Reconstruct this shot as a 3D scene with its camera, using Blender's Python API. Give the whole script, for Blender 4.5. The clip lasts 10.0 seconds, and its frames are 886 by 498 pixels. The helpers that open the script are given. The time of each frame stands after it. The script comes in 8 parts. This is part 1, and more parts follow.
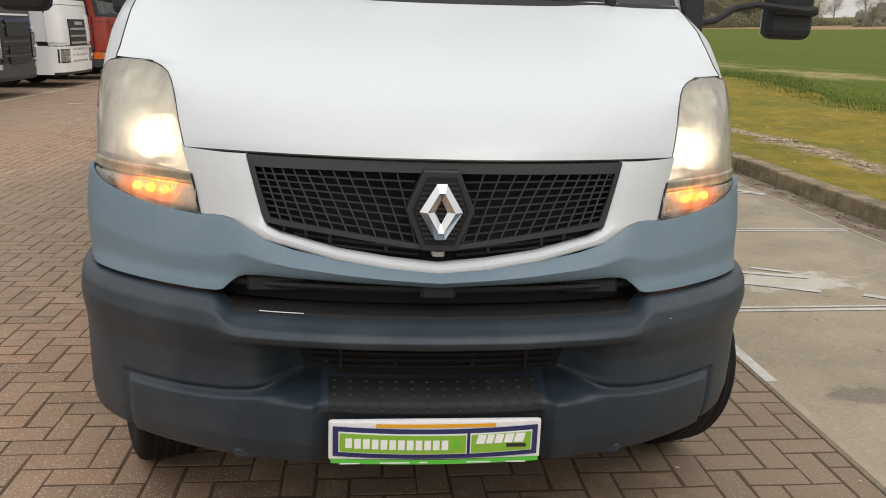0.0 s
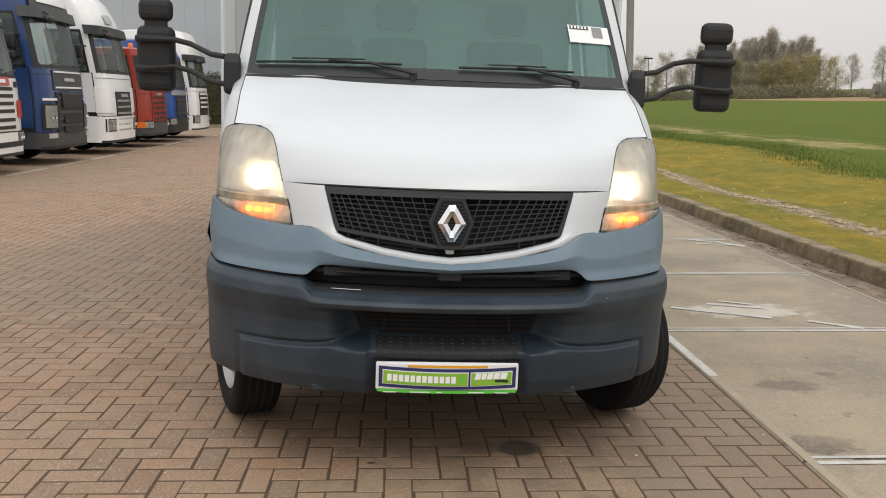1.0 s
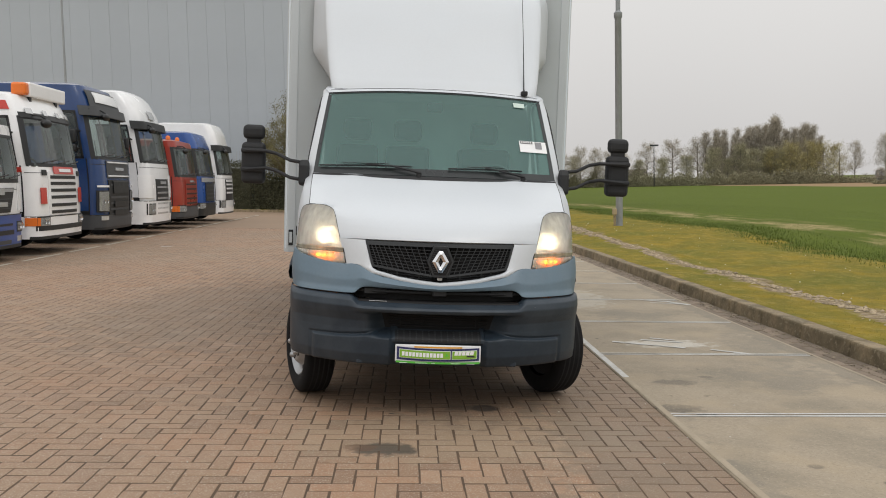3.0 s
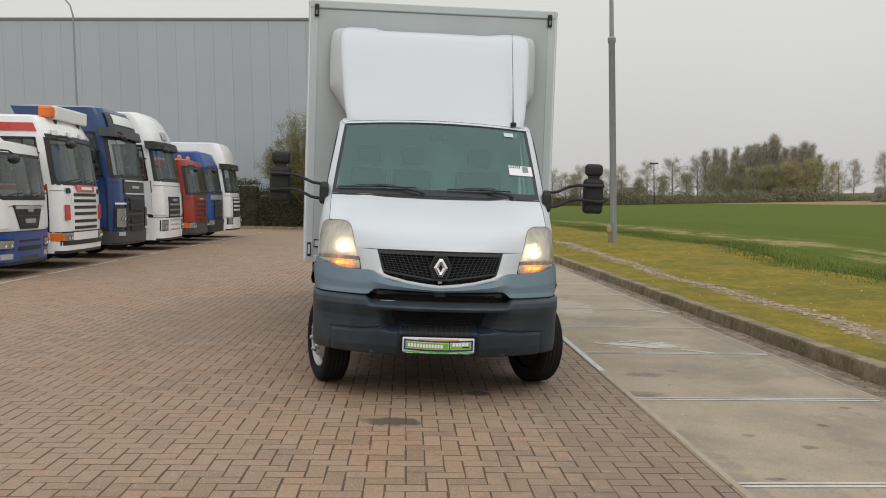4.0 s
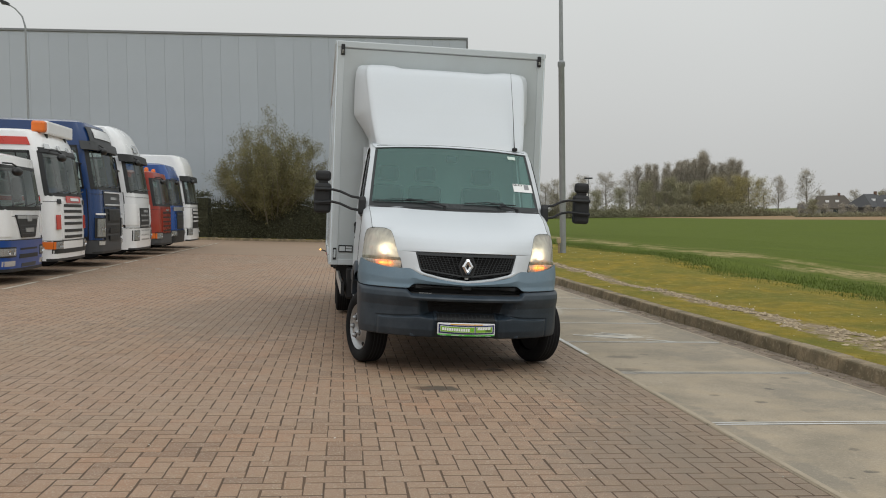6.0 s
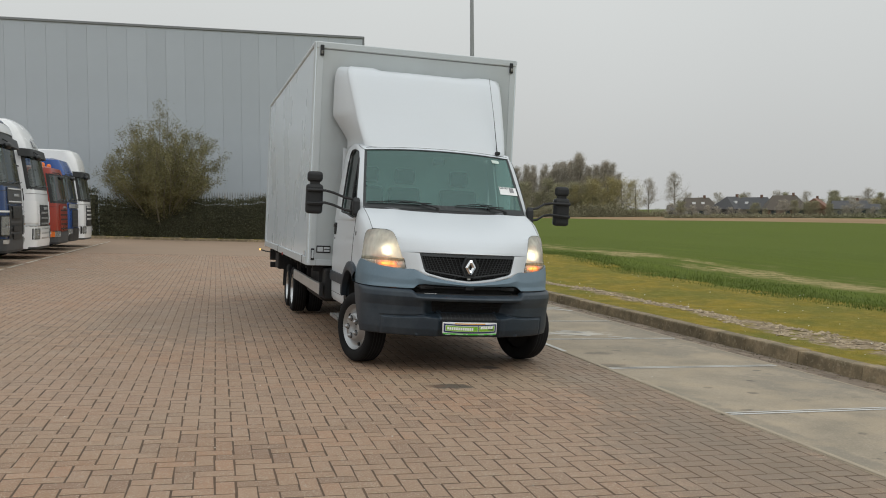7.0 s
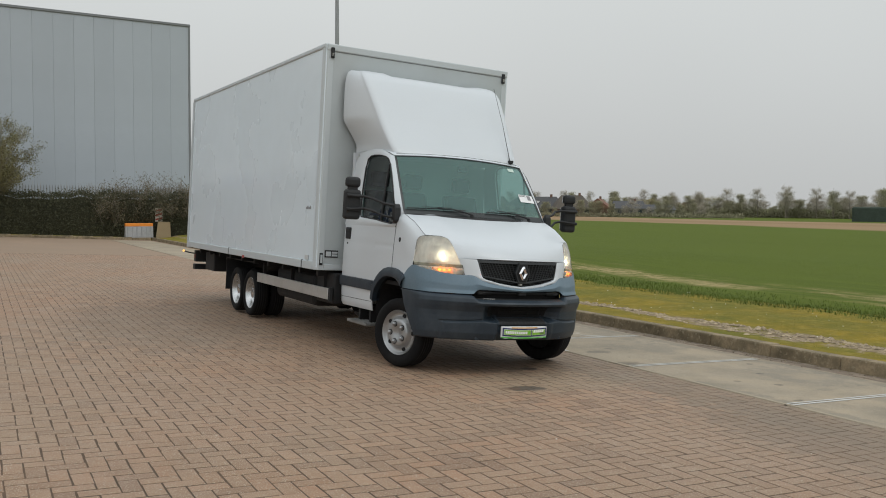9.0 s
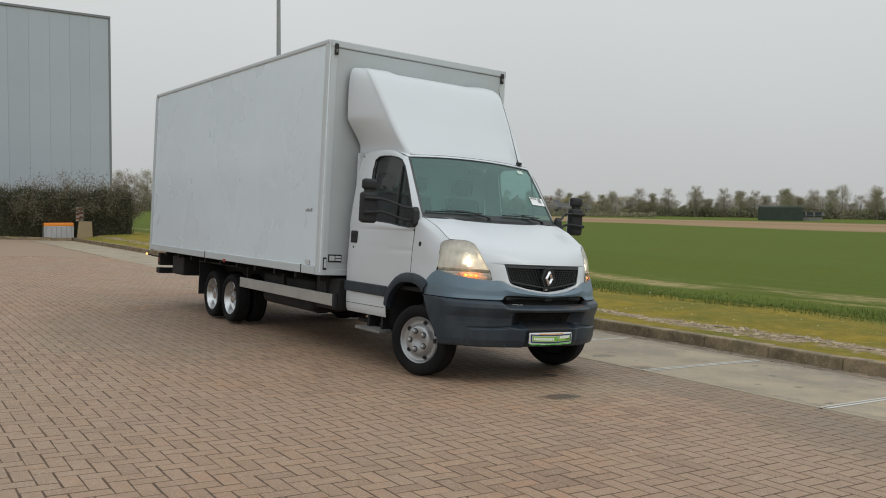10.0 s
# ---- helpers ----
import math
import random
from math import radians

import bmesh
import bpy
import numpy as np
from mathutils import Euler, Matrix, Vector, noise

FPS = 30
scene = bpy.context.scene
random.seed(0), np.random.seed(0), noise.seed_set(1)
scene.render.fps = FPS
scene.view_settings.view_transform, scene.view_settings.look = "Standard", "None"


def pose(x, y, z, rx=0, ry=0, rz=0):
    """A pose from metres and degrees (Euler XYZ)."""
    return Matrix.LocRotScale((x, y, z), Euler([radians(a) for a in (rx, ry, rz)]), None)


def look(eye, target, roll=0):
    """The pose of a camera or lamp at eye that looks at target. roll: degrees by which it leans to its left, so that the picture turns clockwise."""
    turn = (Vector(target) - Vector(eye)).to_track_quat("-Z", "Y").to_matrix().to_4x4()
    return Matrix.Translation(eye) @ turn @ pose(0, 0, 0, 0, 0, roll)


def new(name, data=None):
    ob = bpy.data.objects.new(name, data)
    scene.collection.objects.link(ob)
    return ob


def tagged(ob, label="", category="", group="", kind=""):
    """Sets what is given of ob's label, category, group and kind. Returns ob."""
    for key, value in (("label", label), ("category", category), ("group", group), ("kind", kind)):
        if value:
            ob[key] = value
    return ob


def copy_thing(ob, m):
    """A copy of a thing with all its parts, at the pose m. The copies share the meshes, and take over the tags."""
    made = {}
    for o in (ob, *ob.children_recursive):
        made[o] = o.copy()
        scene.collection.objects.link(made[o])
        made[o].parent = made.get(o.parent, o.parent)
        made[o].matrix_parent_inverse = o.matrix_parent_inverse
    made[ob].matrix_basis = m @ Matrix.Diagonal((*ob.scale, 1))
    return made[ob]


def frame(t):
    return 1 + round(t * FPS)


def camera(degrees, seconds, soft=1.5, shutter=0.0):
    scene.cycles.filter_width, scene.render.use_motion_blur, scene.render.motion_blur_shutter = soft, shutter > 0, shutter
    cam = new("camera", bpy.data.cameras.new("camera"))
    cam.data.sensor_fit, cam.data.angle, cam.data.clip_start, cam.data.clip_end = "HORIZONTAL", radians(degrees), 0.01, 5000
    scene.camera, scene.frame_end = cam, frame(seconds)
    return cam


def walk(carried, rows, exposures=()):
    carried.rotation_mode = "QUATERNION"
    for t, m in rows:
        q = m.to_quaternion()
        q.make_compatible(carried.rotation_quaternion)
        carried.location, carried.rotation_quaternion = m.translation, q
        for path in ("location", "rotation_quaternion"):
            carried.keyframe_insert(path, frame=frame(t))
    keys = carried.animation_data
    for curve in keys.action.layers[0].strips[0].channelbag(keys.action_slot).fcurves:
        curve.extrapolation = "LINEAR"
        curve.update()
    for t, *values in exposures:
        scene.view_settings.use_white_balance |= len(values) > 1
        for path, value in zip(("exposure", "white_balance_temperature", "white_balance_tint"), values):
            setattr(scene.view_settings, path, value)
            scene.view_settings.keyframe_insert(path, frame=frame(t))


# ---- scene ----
cam = camera(53.5, 10.0, 1.0)
METRES, EYE, TILT, LEAN, TURN = 11.2, 1.44, 0.0, 1.65, -4.6
ROWS = [
    (0.0, 0.0, 0.0, 0.0, 0.1, -14.28, -0.41),
    (0.5, 0.0025, -0.05, 0.0017, 0.73, -12.09, -0.37),
    (1.0, 0.0038, -0.1016, 0.0022, 1.48, -9.85, -0.44),
    (1.5, 0.0077, -0.1528, 0.002, 1.76, -7.77, -0.41),
    (2.0, 0.0124, -0.2056, 0.002, 2.0, -6.25, -0.4),
    (2.5, 0.0156, -0.2554, 0.0037, 2.11, -5.15, -0.39),
    (4.0, 0.0232, -0.3974, 0.0063, 2.21, -3.22, -0.5),
    (4.5, 0.0192, -0.4454, 0.0053, 2.27, -2.68, -0.52),
    (5.0, 0.0093, -0.4864, 0.0044, 2.12, -2.37, -0.57),
    (5.5, -0.0101, -0.5176, 0.0049, 1.0, -2.32, -0.64),
    (6.0, -0.0464, -0.5362, 0.0046, -1.97, -2.33, -0.82),
    (7.5, -0.2108, -0.5409, 0.0066, -13.75, -2.22, -1.42),
    (8.0, -0.2676, -0.5336, 0.0072, -17.22, -2.22, -1.59),
    (8.5, -0.3206, -0.5166, 0.0057, -20.51, -2.18, -1.69),
    (9.0, -0.3736, -0.4959, 0.0095, -23.29, -2.17, -1.86),
    (9.5, -0.4152, -0.4678, 0.0106, -26.18, -2.15, -1.93),
    (10.0, -0.4481, -0.432, 0.0109, -28.83, -2.09, -1.88),
]
walk(cam, [(t, pose(0, 0, EYE, TILT, LEAN, TURN) @ pose(METRES * x, METRES * y, METRES * z, 90 + pitch, roll, yaw)) for t, x, y, z, yaw, pitch, roll in ROWS],
     exposures=[(0.0, 0.34, 6720, 10), (1.0, 0.37, 6690, 11), (2.0, 0.28, 6640, 11), (4.0, 0.10, 6500, 9), (6.0, 0.0, 6400, 7), (10.0, 0.0, 6300, 6)])

# ---- sky and light: a bright overcast day ----
world = bpy.data.worlds.new("overcast_sky")
scene.world = world
world.use_nodes = True
wn, wl = world.node_tree.nodes, world.node_tree.links
wn.clear()
w_out = wn.new("ShaderNodeOutputWorld")
w_bg = wn.new("ShaderNodeBackground")
w_sky = wn.new("ShaderNodeTexSky")
w_sky.sky_type = "NISHITA"
w_sky.sun_disc = False
w_sky.sun_elevation, w_sky.sun_rotation = radians(49), radians(211)
w_sky.dust_density = 6.0
w_grey = wn.new("ShaderNodeHueSaturation")
w_grey.inputs["Saturation"].default_value = 0.1
w_grey.inputs["Value"].default_value = 0.1
w_co = wn.new("ShaderNodeTexCoord")
w_sep = wn.new("ShaderNodeSeparateXYZ")
w_ramp = wn.new("ShaderNodeValToRGB")
w_ramp.color_ramp.elements[0].position, w_ramp.color_ramp.elements[0].color = 0.0, (0.57, 0.56, 0.555, 1)
w_ramp.color_ramp.elements[1].position, w_ramp.color_ramp.elements[1].color = 0.9, (1.12, 1.13, 1.14, 1)
el = w_ramp.color_ramp.elements.new(0.28)
el.color = (0.72, 0.72, 0.71, 1)
w_mix = wn.new("ShaderNodeMixRGB")
w_mix.inputs["Fac"].default_value = 0.9
# thin spots in the cloud
w_noise = wn.new("ShaderNodeTexNoise")
w_noise.inputs["Scale"].default_value = 1.3
w_noise.inputs["Detail"].default_value = 3.0
w_mr = wn.new("ShaderNodeMapRange")
w_mr.inputs["To Min"].default_value, w_mr.inputs["To Max"].default_value = 0.90, 1.10
w_mul = wn.new("ShaderNodeMixRGB")
w_mul.blend_type = "MULTIPLY"
w_mul.inputs["Fac"].default_value = 1.0
wl.new(w_sky.outputs[0], w_grey.inputs["Color"])
wl.new(w_co.outputs["Generated"], w_sep.inputs[0])
wl.new(w_sep.outputs["Z"], w_ramp.inputs[0])
wl.new(w_grey.outputs[0], w_mix.inputs["Color1"])
wl.new(w_ramp.outputs[0], w_mix.inputs["Color2"])
wl.new(w_co.outputs["Generated"], w_noise.inputs["Vector"])
wl.new(w_noise.outputs["Fac"], w_mr.inputs["Value"])
wl.new(w_mix.outputs[0], w_mul.inputs["Color1"])
wl.new(w_mr.outputs[0], w_mul.inputs["Color2"])
wl.new(w_mul.outputs[0], w_bg.inputs["Color"])
w_bg.inputs["Strength"].default_value = 1.0
wl.new(w_bg.outputs[0], w_out.inputs[0])

sun_data = bpy.data.lights.new("sun", "SUN")
sun_data.energy, sun_data.angle, sun_data.color = 0.55, radians(25), (1.0, 0.97, 0.93)
sun = new("sun", sun_data)
sun.matrix_world = look((13, -20, 30), (0, 2, 0))

# ---- materials ----
def mat(name, colour, rough=0.5, metal=0.0, var=0.12, scale=6.0, fine=60.0, bump=0.0, bump_scale=80.0,
        coat=0.0, spec=0.5, dirt=None, dirt_amount=0.0, dirt_scale=1.5, per_piece=0.0, random_island=False, rough_var=0.08):
    """A surface with a coarse and a fine variation, stains of a second colour and a fine relief."""
    m = bpy.data.materials.new(name)
    m.use_nodes = True
    n, l = m.node_tree.nodes, m.node_tree.links
    b = n["Principled BSDF"]
    co = n.new("ShaderNodeTexCoord")
    coarse, grain = n.new("ShaderNodeTexNoise"), n.new("ShaderNodeTexNoise")
    coarse.inputs["Scale"].default_value, grain.inputs["Scale"].default_value = scale, fine
    coarse.inputs["Detail"].default_value, grain.inputs["Detail"].default_value = 4, 3
    for t in (coarse, grain):
        l.new(co.outputs["Object"], t.inputs["Vector"])
    add = n.new("ShaderNodeMath")
    add.operation = "ADD"
    l.new(coarse.outputs["Fac"], add.inputs[0])
    l.new(grain.outputs["Fac"], add.inputs[1])
    mr = n.new("ShaderNodeMapRange")
    mr.inputs["From Min"].default_value, mr.inputs["From Max"].default_value = 0.6, 1.4
    mr.inputs["To Min"].default_value, mr.inputs["To Max"].default_value = 1 - var, 1 + var
    l.new(add.outputs[0], mr.inputs["Value"])
    factor = mr.outputs[0]
    if per_piece:
        pick = n.new("ShaderNodeNewGeometry" if random_island else "ShaderNodeObjectInfo")
        pr = n.new("ShaderNodeMapRange")
        pr.inputs["To Min"].default_value, pr.inputs["To Max"].default_value = 1 - per_piece, 1 + per_piece
        l.new(pick.outputs["Random Per Island" if random_island else "Random"], pr.inputs["Value"])
        mm = n.new("ShaderNodeMath")
        mm.operation = "MULTIPLY"
        l.new(factor, mm.inputs[0])
        l.new(pr.outputs[0], mm.inputs[1])
        factor = mm.outputs[0]
    mul = n.new("ShaderNodeVectorMath")
    mul.operation = "SCALE"
    mul.inputs[0].default_value = colour
    l.new(factor, mul.inputs["Scale"])
    out = mul.outputs[0]
    if dirt:
        dn = n.new("ShaderNodeTexNoise")
        dn.inputs["Scale"].default_value, dn.inputs["Detail"].default_value = dirt_scale, 6
        dn.inputs["Roughness"].default_value = 0.65
        l.new(co.outputs["Object"], dn.inputs["Vector"])
        dr = n.new("ShaderNodeMapRange")
        dr.inputs["From Min"].default_value, dr.inputs["From Max"].default_value = 0.45, 0.75
        dr.inputs["To Max"].default_value = dirt_amount
        l.new(dn.outputs["Fac"], dr.inputs["Value"])
        mx = n.new("ShaderNodeMixRGB")
        mx.inputs["Color2"].default_value = (*dirt, 1)
        l.new(dr.outputs[0], mx.inputs["Fac"])
        l.new(out, mx.inputs["Color1"])
        out = mx.outputs[0]
    l.new(out, b.inputs["Base Color"])
    rr = n.new("ShaderNodeMapRange")
    rr.inputs["To Min"].default_value, rr.inputs["To Max"].default_value = max(0.02, rough - rough_var), min(1, rough + rough_var)
    l.new(coarse.outputs["Fac"], rr.inputs["Value"])
    l.new(rr.outputs[0], b.inputs["Roughness"])
    b.inputs["Metallic"].default_value = metal
    b.inputs["Coat Weight"].default_value = coat
    b.inputs["Coat Roughness"].default_value = 0.08
    b.inputs["Specular IOR Level"].default_value = spec
    if bump:
        bn, bp = n.new("ShaderNodeTexNoise"), n.new("ShaderNodeBump")
        bn.inputs["Scale"].default_value, bn.inputs["Detail"].default_value = bump_scale, 4
        l.new(co.outputs["Object"], bn.inputs["Vector"])
        l.new(bn.outputs["Fac"], bp.inputs["Height"])
        bp.inputs["Strength"].default_value, bp.inputs["Distance"].default_value = bump, 0.01
        l.new(bp.outputs[0], b.inputs["Normal"])
    return m


def glass(name, tint, clear=0.8, rough=0.03, haze=0.0, haze_colour=(0.8, 0.8, 0.75)):
    """A thin pane: partly see-through, glossy, with a haze of its own colour."""
    m = bpy.data.materials.new(name)
    m.use_nodes = True
    n, l = m.node_tree.nodes, m.node_tree.links
    n.remove(n["Principled BSDF"])
    tr, gl, df = n.new("ShaderNodeBsdfTransparent"), n.new("ShaderNodeBsdfGlossy"), n.new("ShaderNodeBsdfDiffuse")
    tr.inputs["Color"].default_value = (*[c * clear for c in tint], 1)
    gl.inputs["Roughness"].default_value = rough
    df.inputs["Color"].default_value = (*haze_colour, 1)
    fr = n.new("ShaderNodeFresnel")
    fr.inputs["IOR"].default_value = 1.5
    mx1, mx2 = n.new("ShaderNodeMixShader"), n.new("ShaderNodeMixShader")
    mx1.inputs[0].default_value = haze
    l.new(tr.outputs[0], mx1.inputs[1])
    l.new(df.outputs[0], mx1.inputs[2])
    l.new(fr.outputs[0], mx2.inputs[0])
    l.new(mx1.outputs[0], mx2.inputs[1])
    l.new(gl.outputs[0], mx2.inputs[2])
    l.new(mx2.outputs[0], n["Material Output"].inputs[0])
    return m


def lamp_glass(name, haze_colour, low, high):
    """A weathered lamp lens: clear in places, milky in others, letting the bulb's light spread in it."""
    m = bpy.data.materials.new(name)
    m.use_nodes = True
    n, l = m.node_tree.nodes, m.node_tree.links
    n.remove(n["Principled BSDF"])
    tr, gl, df, tl = (n.new("ShaderNodeBsdf" + k) for k in ("Transparent", "Glossy", "Diffuse", "Translucent"))
    tr.inputs["Color"].default_value = (0.98, 0.97, 0.93, 1)
    gl.inputs["Roughness"].default_value = 0.07
    for d in (df, tl):
        d.inputs["Color"].default_value = (*haze_colour, 1)
    co, noise, rng_n = n.new("ShaderNodeTexCoord"), n.new("ShaderNodeTexNoise"), n.new("ShaderNodeMapRange")
    st = n.new("ShaderNodeMapping")
    st.inputs["Scale"].default_value = (1.0, 1.0, 0.45)
    noise.inputs["Scale"].default_value, noise.inputs["Detail"].default_value = 26, 4
    rng_n.inputs["From Min"].default_value, rng_n.inputs["From Max"].default_value = 0.35, 0.65
    rng_n.inputs["To Min"].default_value, rng_n.inputs["To Max"].default_value = low, high
    fr = n.new("ShaderNodeFresnel")
    fr.inputs["IOR"].default_value = 1.5
    soft, m1, m2 = (n.new("ShaderNodeMixShader") for _ in range(3))
    soft.inputs[0].default_value = 0.42
    for a, b2 in ((co.outputs["Object"], st.inputs["Vector"]), (st.outputs[0], noise.inputs["Vector"]), (noise.outputs["Fac"], rng_n.inputs["Value"]), (df.outputs[0], soft.inputs[1]), (tl.outputs[0], soft.inputs[2]), (rng_n.outputs[0], m1.inputs[0]), (tr.outputs[0], m1.inputs[1]), (soft.outputs[0], m1.inputs[2]), (fr.outputs[0], m2.inputs[0]), (m1.outputs[0], m2.inputs[1]), (gl.outputs[0], m2.inputs[2]), (m2.outputs[0], n["Material Output"].inputs[0])):
        l.new(a, b2)
    return m


def glow(name, colour, strength):
    m = bpy.data.materials.new(name)
    m.use_nodes = True
    b = m.node_tree.nodes["Principled BSDF"]
    b.inputs["Base Color"].default_value = (*colour, 1)
    b.inputs["Emission Color"].default_value = (*colour, 1)
    b.inputs["Emission Strength"].default_value = strength
    return m


M = dict(
    white=mat("white_paint", (0.600, 0.632, 0.664), 0.34, var=0.02, scale=2, coat=0.10, dirt=(0.62, 0.62, 0.60), dirt_amount=0.10, dirt_scale=2.2),
    box=mat("box_panel", (0.715, 0.79, 0.845), 0.28, var=0.03, scale=0.8, fine=5, coat=0.25, dirt=(0.66, 0.71, 0.74), dirt_amount=0.2, dirt_scale=0.5),
    boxtrim=mat("box_trim", (0.52, 0.56, 0.58), 0.35, var=0.03, dirt=(0.5, 0.53, 0.54), dirt_amount=0.2),
    bumper=mat("bumper_plastic", (0.0205, 0.0315, 0.0445), 0.45, var=0.15, scale=4, bump=0.06, bump_scale=400, dirt=(0.060, 0.073, 0.086), dirt_amount=0.65, dirt_scale=3, spec=0.42),
    blue_plastic=mat("blue_grey_plastic", (0.125, 0.185, 0.235), 0.48, var=0.07, scale=3, bump=0.04, bump_scale=400, dirt=(0.20, 0.25, 0.29), dirt_amount=0.4, dirt_scale=4),
    grille=mat("grille_plastic", (0.022, 0.025, 0.028), 0.5, var=0.12),
    black=mat("black_rubber", (0.010, 0.011, 0.013), 0.65, var=0.2, scale=10, dirt=(0.05, 0.047, 0.043), dirt_amount=0.3, dirt_scale=5),
    tyre=mat("tyre_rubber", (0.007, 0.007, 0.008), 0.85, spec=0.22, var=0.25, scale=12, dirt=(0.026, 0.024, 0.021), dirt_amount=0.4, dirt_scale=6, bump=0.1),
    # near-black for recesses and gaps, with their shade put into the colour
    dark=mat("dark_recess_shade", (0.006, 0.006, 0.007), 0.8, var=0.2),
    chassis=mat("chassis_steel", (0.009, 0.009, 0.010), 0.7, var=0.3, dirt=(0.025, 0.021, 0.018), dirt_amount=0.5, dirt_scale=4),
    alu=mat("brushed_aluminium", (0.55, 0.55, 0.54), 0.42, metal=0.6, var=0.08, dirt=(0.35, 0.34, 0.32), dirt_amount=0.4, dirt_scale=5),
    chrome=mat("chrome", (0.75, 0.76, 0.78), 0.12, metal=1.0, var=0.03),
    rim=mat("silver_rim", (0.37, 0.38, 0.39), 0.34, metal=0.65, var=0.08, dirt=(0.28, 0.26, 0.24), dirt_amount=0.35, dirt_scale=9),
    reflector=mat("lamp_reflector", (0.84, 0.83, 0.77), 0.40, metal=0.25, var=0.10, scale=30, bump=1.0, bump_scale=38),
    lens=lamp_glass("hazed_lamp_lens", (0.90, 0.89, 0.83), 0.40, 0.52),
    lens_clear=lamp_glass("clear_lamp_lens", (0.90, 0.88, 0.80), 0.28, 0.52),
    lens_band=lamp_glass("lens_edge_band", (0.56, 0.55, 0.44), 0.55, 0.85),
    # part of the sky's reflection is put into the teal haze colour
    windscreen=glass("green_windscreen", (0.62, 0.88, 0.83), 0.95, 0.015, haze=0.33, haze_colour=(0.195, 0.365, 0.340)),
    side_glass=glass("side_window_glass", (0.6, 0.75, 0.72), 0.7, 0.015, haze=0.04, haze_colour=(0.2, 0.25, 0.25)),
    seat=mat("seat_cloth", (0.020, 0.022, 0.024), 0.95, spec=0.05, var=0.2),
    cab_in=mat("cab_lining", (0.62, 0.64, 0.63), 0.8, var=0.1),
    label=mat("paper_label", (0.82, 0.82, 0.82), 0.6, var=0.03),
    ink=mat("black_ink", (0.02, 0.02, 0.02), 0.6, var=0.05),
    bulb=glow("low_beam_bulb", (1.0, 0.88, 0.64), 12.0),
    amber=glow("amber_indicator_bulb", (1.0, 0.30, 0.02), 10.0),
    amber_lens=lamp_glass("amber_lamp_lens", (0.95, 0.30, 0.015), 0.50, 0.85),
    plate_white=mat("plate_white", (0.80, 0.80, 0.82), 0.4, var=0.03),
    plate_blue=mat("plate_navy", (0.022, 0.027, 0.11), 0.4, var=0.05),
    plate_green=mat("plate_green", (0.22, 0.44, 0.04), 0.4, var=0.05),
    plate_green2=mat("plate_bright_green", (0.10, 0.50, 0.06), 0.4, var=0.05),
    plate_orange=mat("plate_orange", (0.75, 0.36, 0.02), 0.45, var=0.05),
    concrete=mat("slab_concrete", (0.325, 0.268, 0.194), 0.78, var=0.20, scale=1.6, fine=45, bump=0.2, bump_scale=60, dirt=(0.195, 0.168, 0.122), dirt_amount=0.85, dirt_scale=1.3),
    joint=mat("sandy_joint", (0.100, 0.062, 0.038), 0.95, var=0.35, scale=2, fine=30, dirt=(0.060, 0.044, 0.029), dirt_amount=0.9, dirt_scale=1.2),
    kerb=mat("kerb_concrete", (0.265, 0.203, 0.125), 0.88, var=0.28, scale=5, fine=40, bump=0.4, bump_scale=45, dirt=(0.085, 0.075, 0.045), dirt_amount=0.8, dirt_scale=3, per_piece=0.10),
    line=mat("worn_line_paint", (0.56, 0.55, 0.52), 0.7, var=0.15, scale=5, dirt=(0.30, 0.275, 0.23), dirt_amount=1.0, dirt_scale=5),
    cladding=mat("grey_cladding", (0.425, 0.463, 0.510), 0.55, var=0.03, scale=0.3, fine=2, dirt=(0.365, 0.395, 0.435), dirt_amount=0.4, dirt_scale=0.25, per_piece=0.03),
    hall_trim=mat("grey_trim", (0.20, 0.21, 0.22), 0.5, var=0.05),
    galv=mat("galvanised_steel", (0.30, 0.315, 0.325), 0.5, metal=0.35, var=0.12, scale=5),
)

# ---- building helpers ----
def gz(x, y):
    """Height of the yard's paving: it falls gently towards the kerb."""
    return 0.0014 - 0.0389 * max(x, -11.0) - 0.0045 * y


def thing(name, m, label, category, group="", kind=""):
    """An Empty at the base of a thing that has parts."""
    e = new(name)
    e.empty_display_size = 0.2
    e.matrix_world = m
    return tagged(e, label, category, group, kind)


def mesh_from(name, bm, material, smooth=False):
    me = bpy.data.meshes.new(name)
    bm.to_mesh(me)
    bm.free()
    if material:
        me.materials.append(material)
    if smooth:
        for p in me.polygons:
            p.use_smooth = True
    return me


def part(name, bm, material, parent=None, label="", smooth=False, sharp=None):
    """Links a bmesh as one mesh object under a thing or under a part."""
    me = mesh_from(name, bm, material, smooth or sharp is not None)
    if sharp is not None:
        me.set_sharp_from_angle(angle=radians(sharp))
    ob = new(name, me)
    ob.parent = parent
    if label:
        ob["label"] = label
    return ob


def bm_box(x0, x1, y0, y1, z0, z1, bevel=0.0, segments=1, bm=None):
    bm = bm or bmesh.new()
    r = bmesh.ops.create_cube(bm, size=1.0)
    vs = r["verts"]
    for v in vs:
        v.co = Vector(((x0 + x1) / 2 + v.co.x * (x1 - x0), (y0 + y1) / 2 + v.co.y * (y1 - y0), (z0 + z1) / 2 + v.co.z * (z1 - z0)))
    if bevel:
        es = list({e for v in vs for e in v.link_edges})
        bmesh.ops.bevel(bm, geom=es, offset=bevel, segments=segments, affect="EDGES", profile=0.5)
    return bm


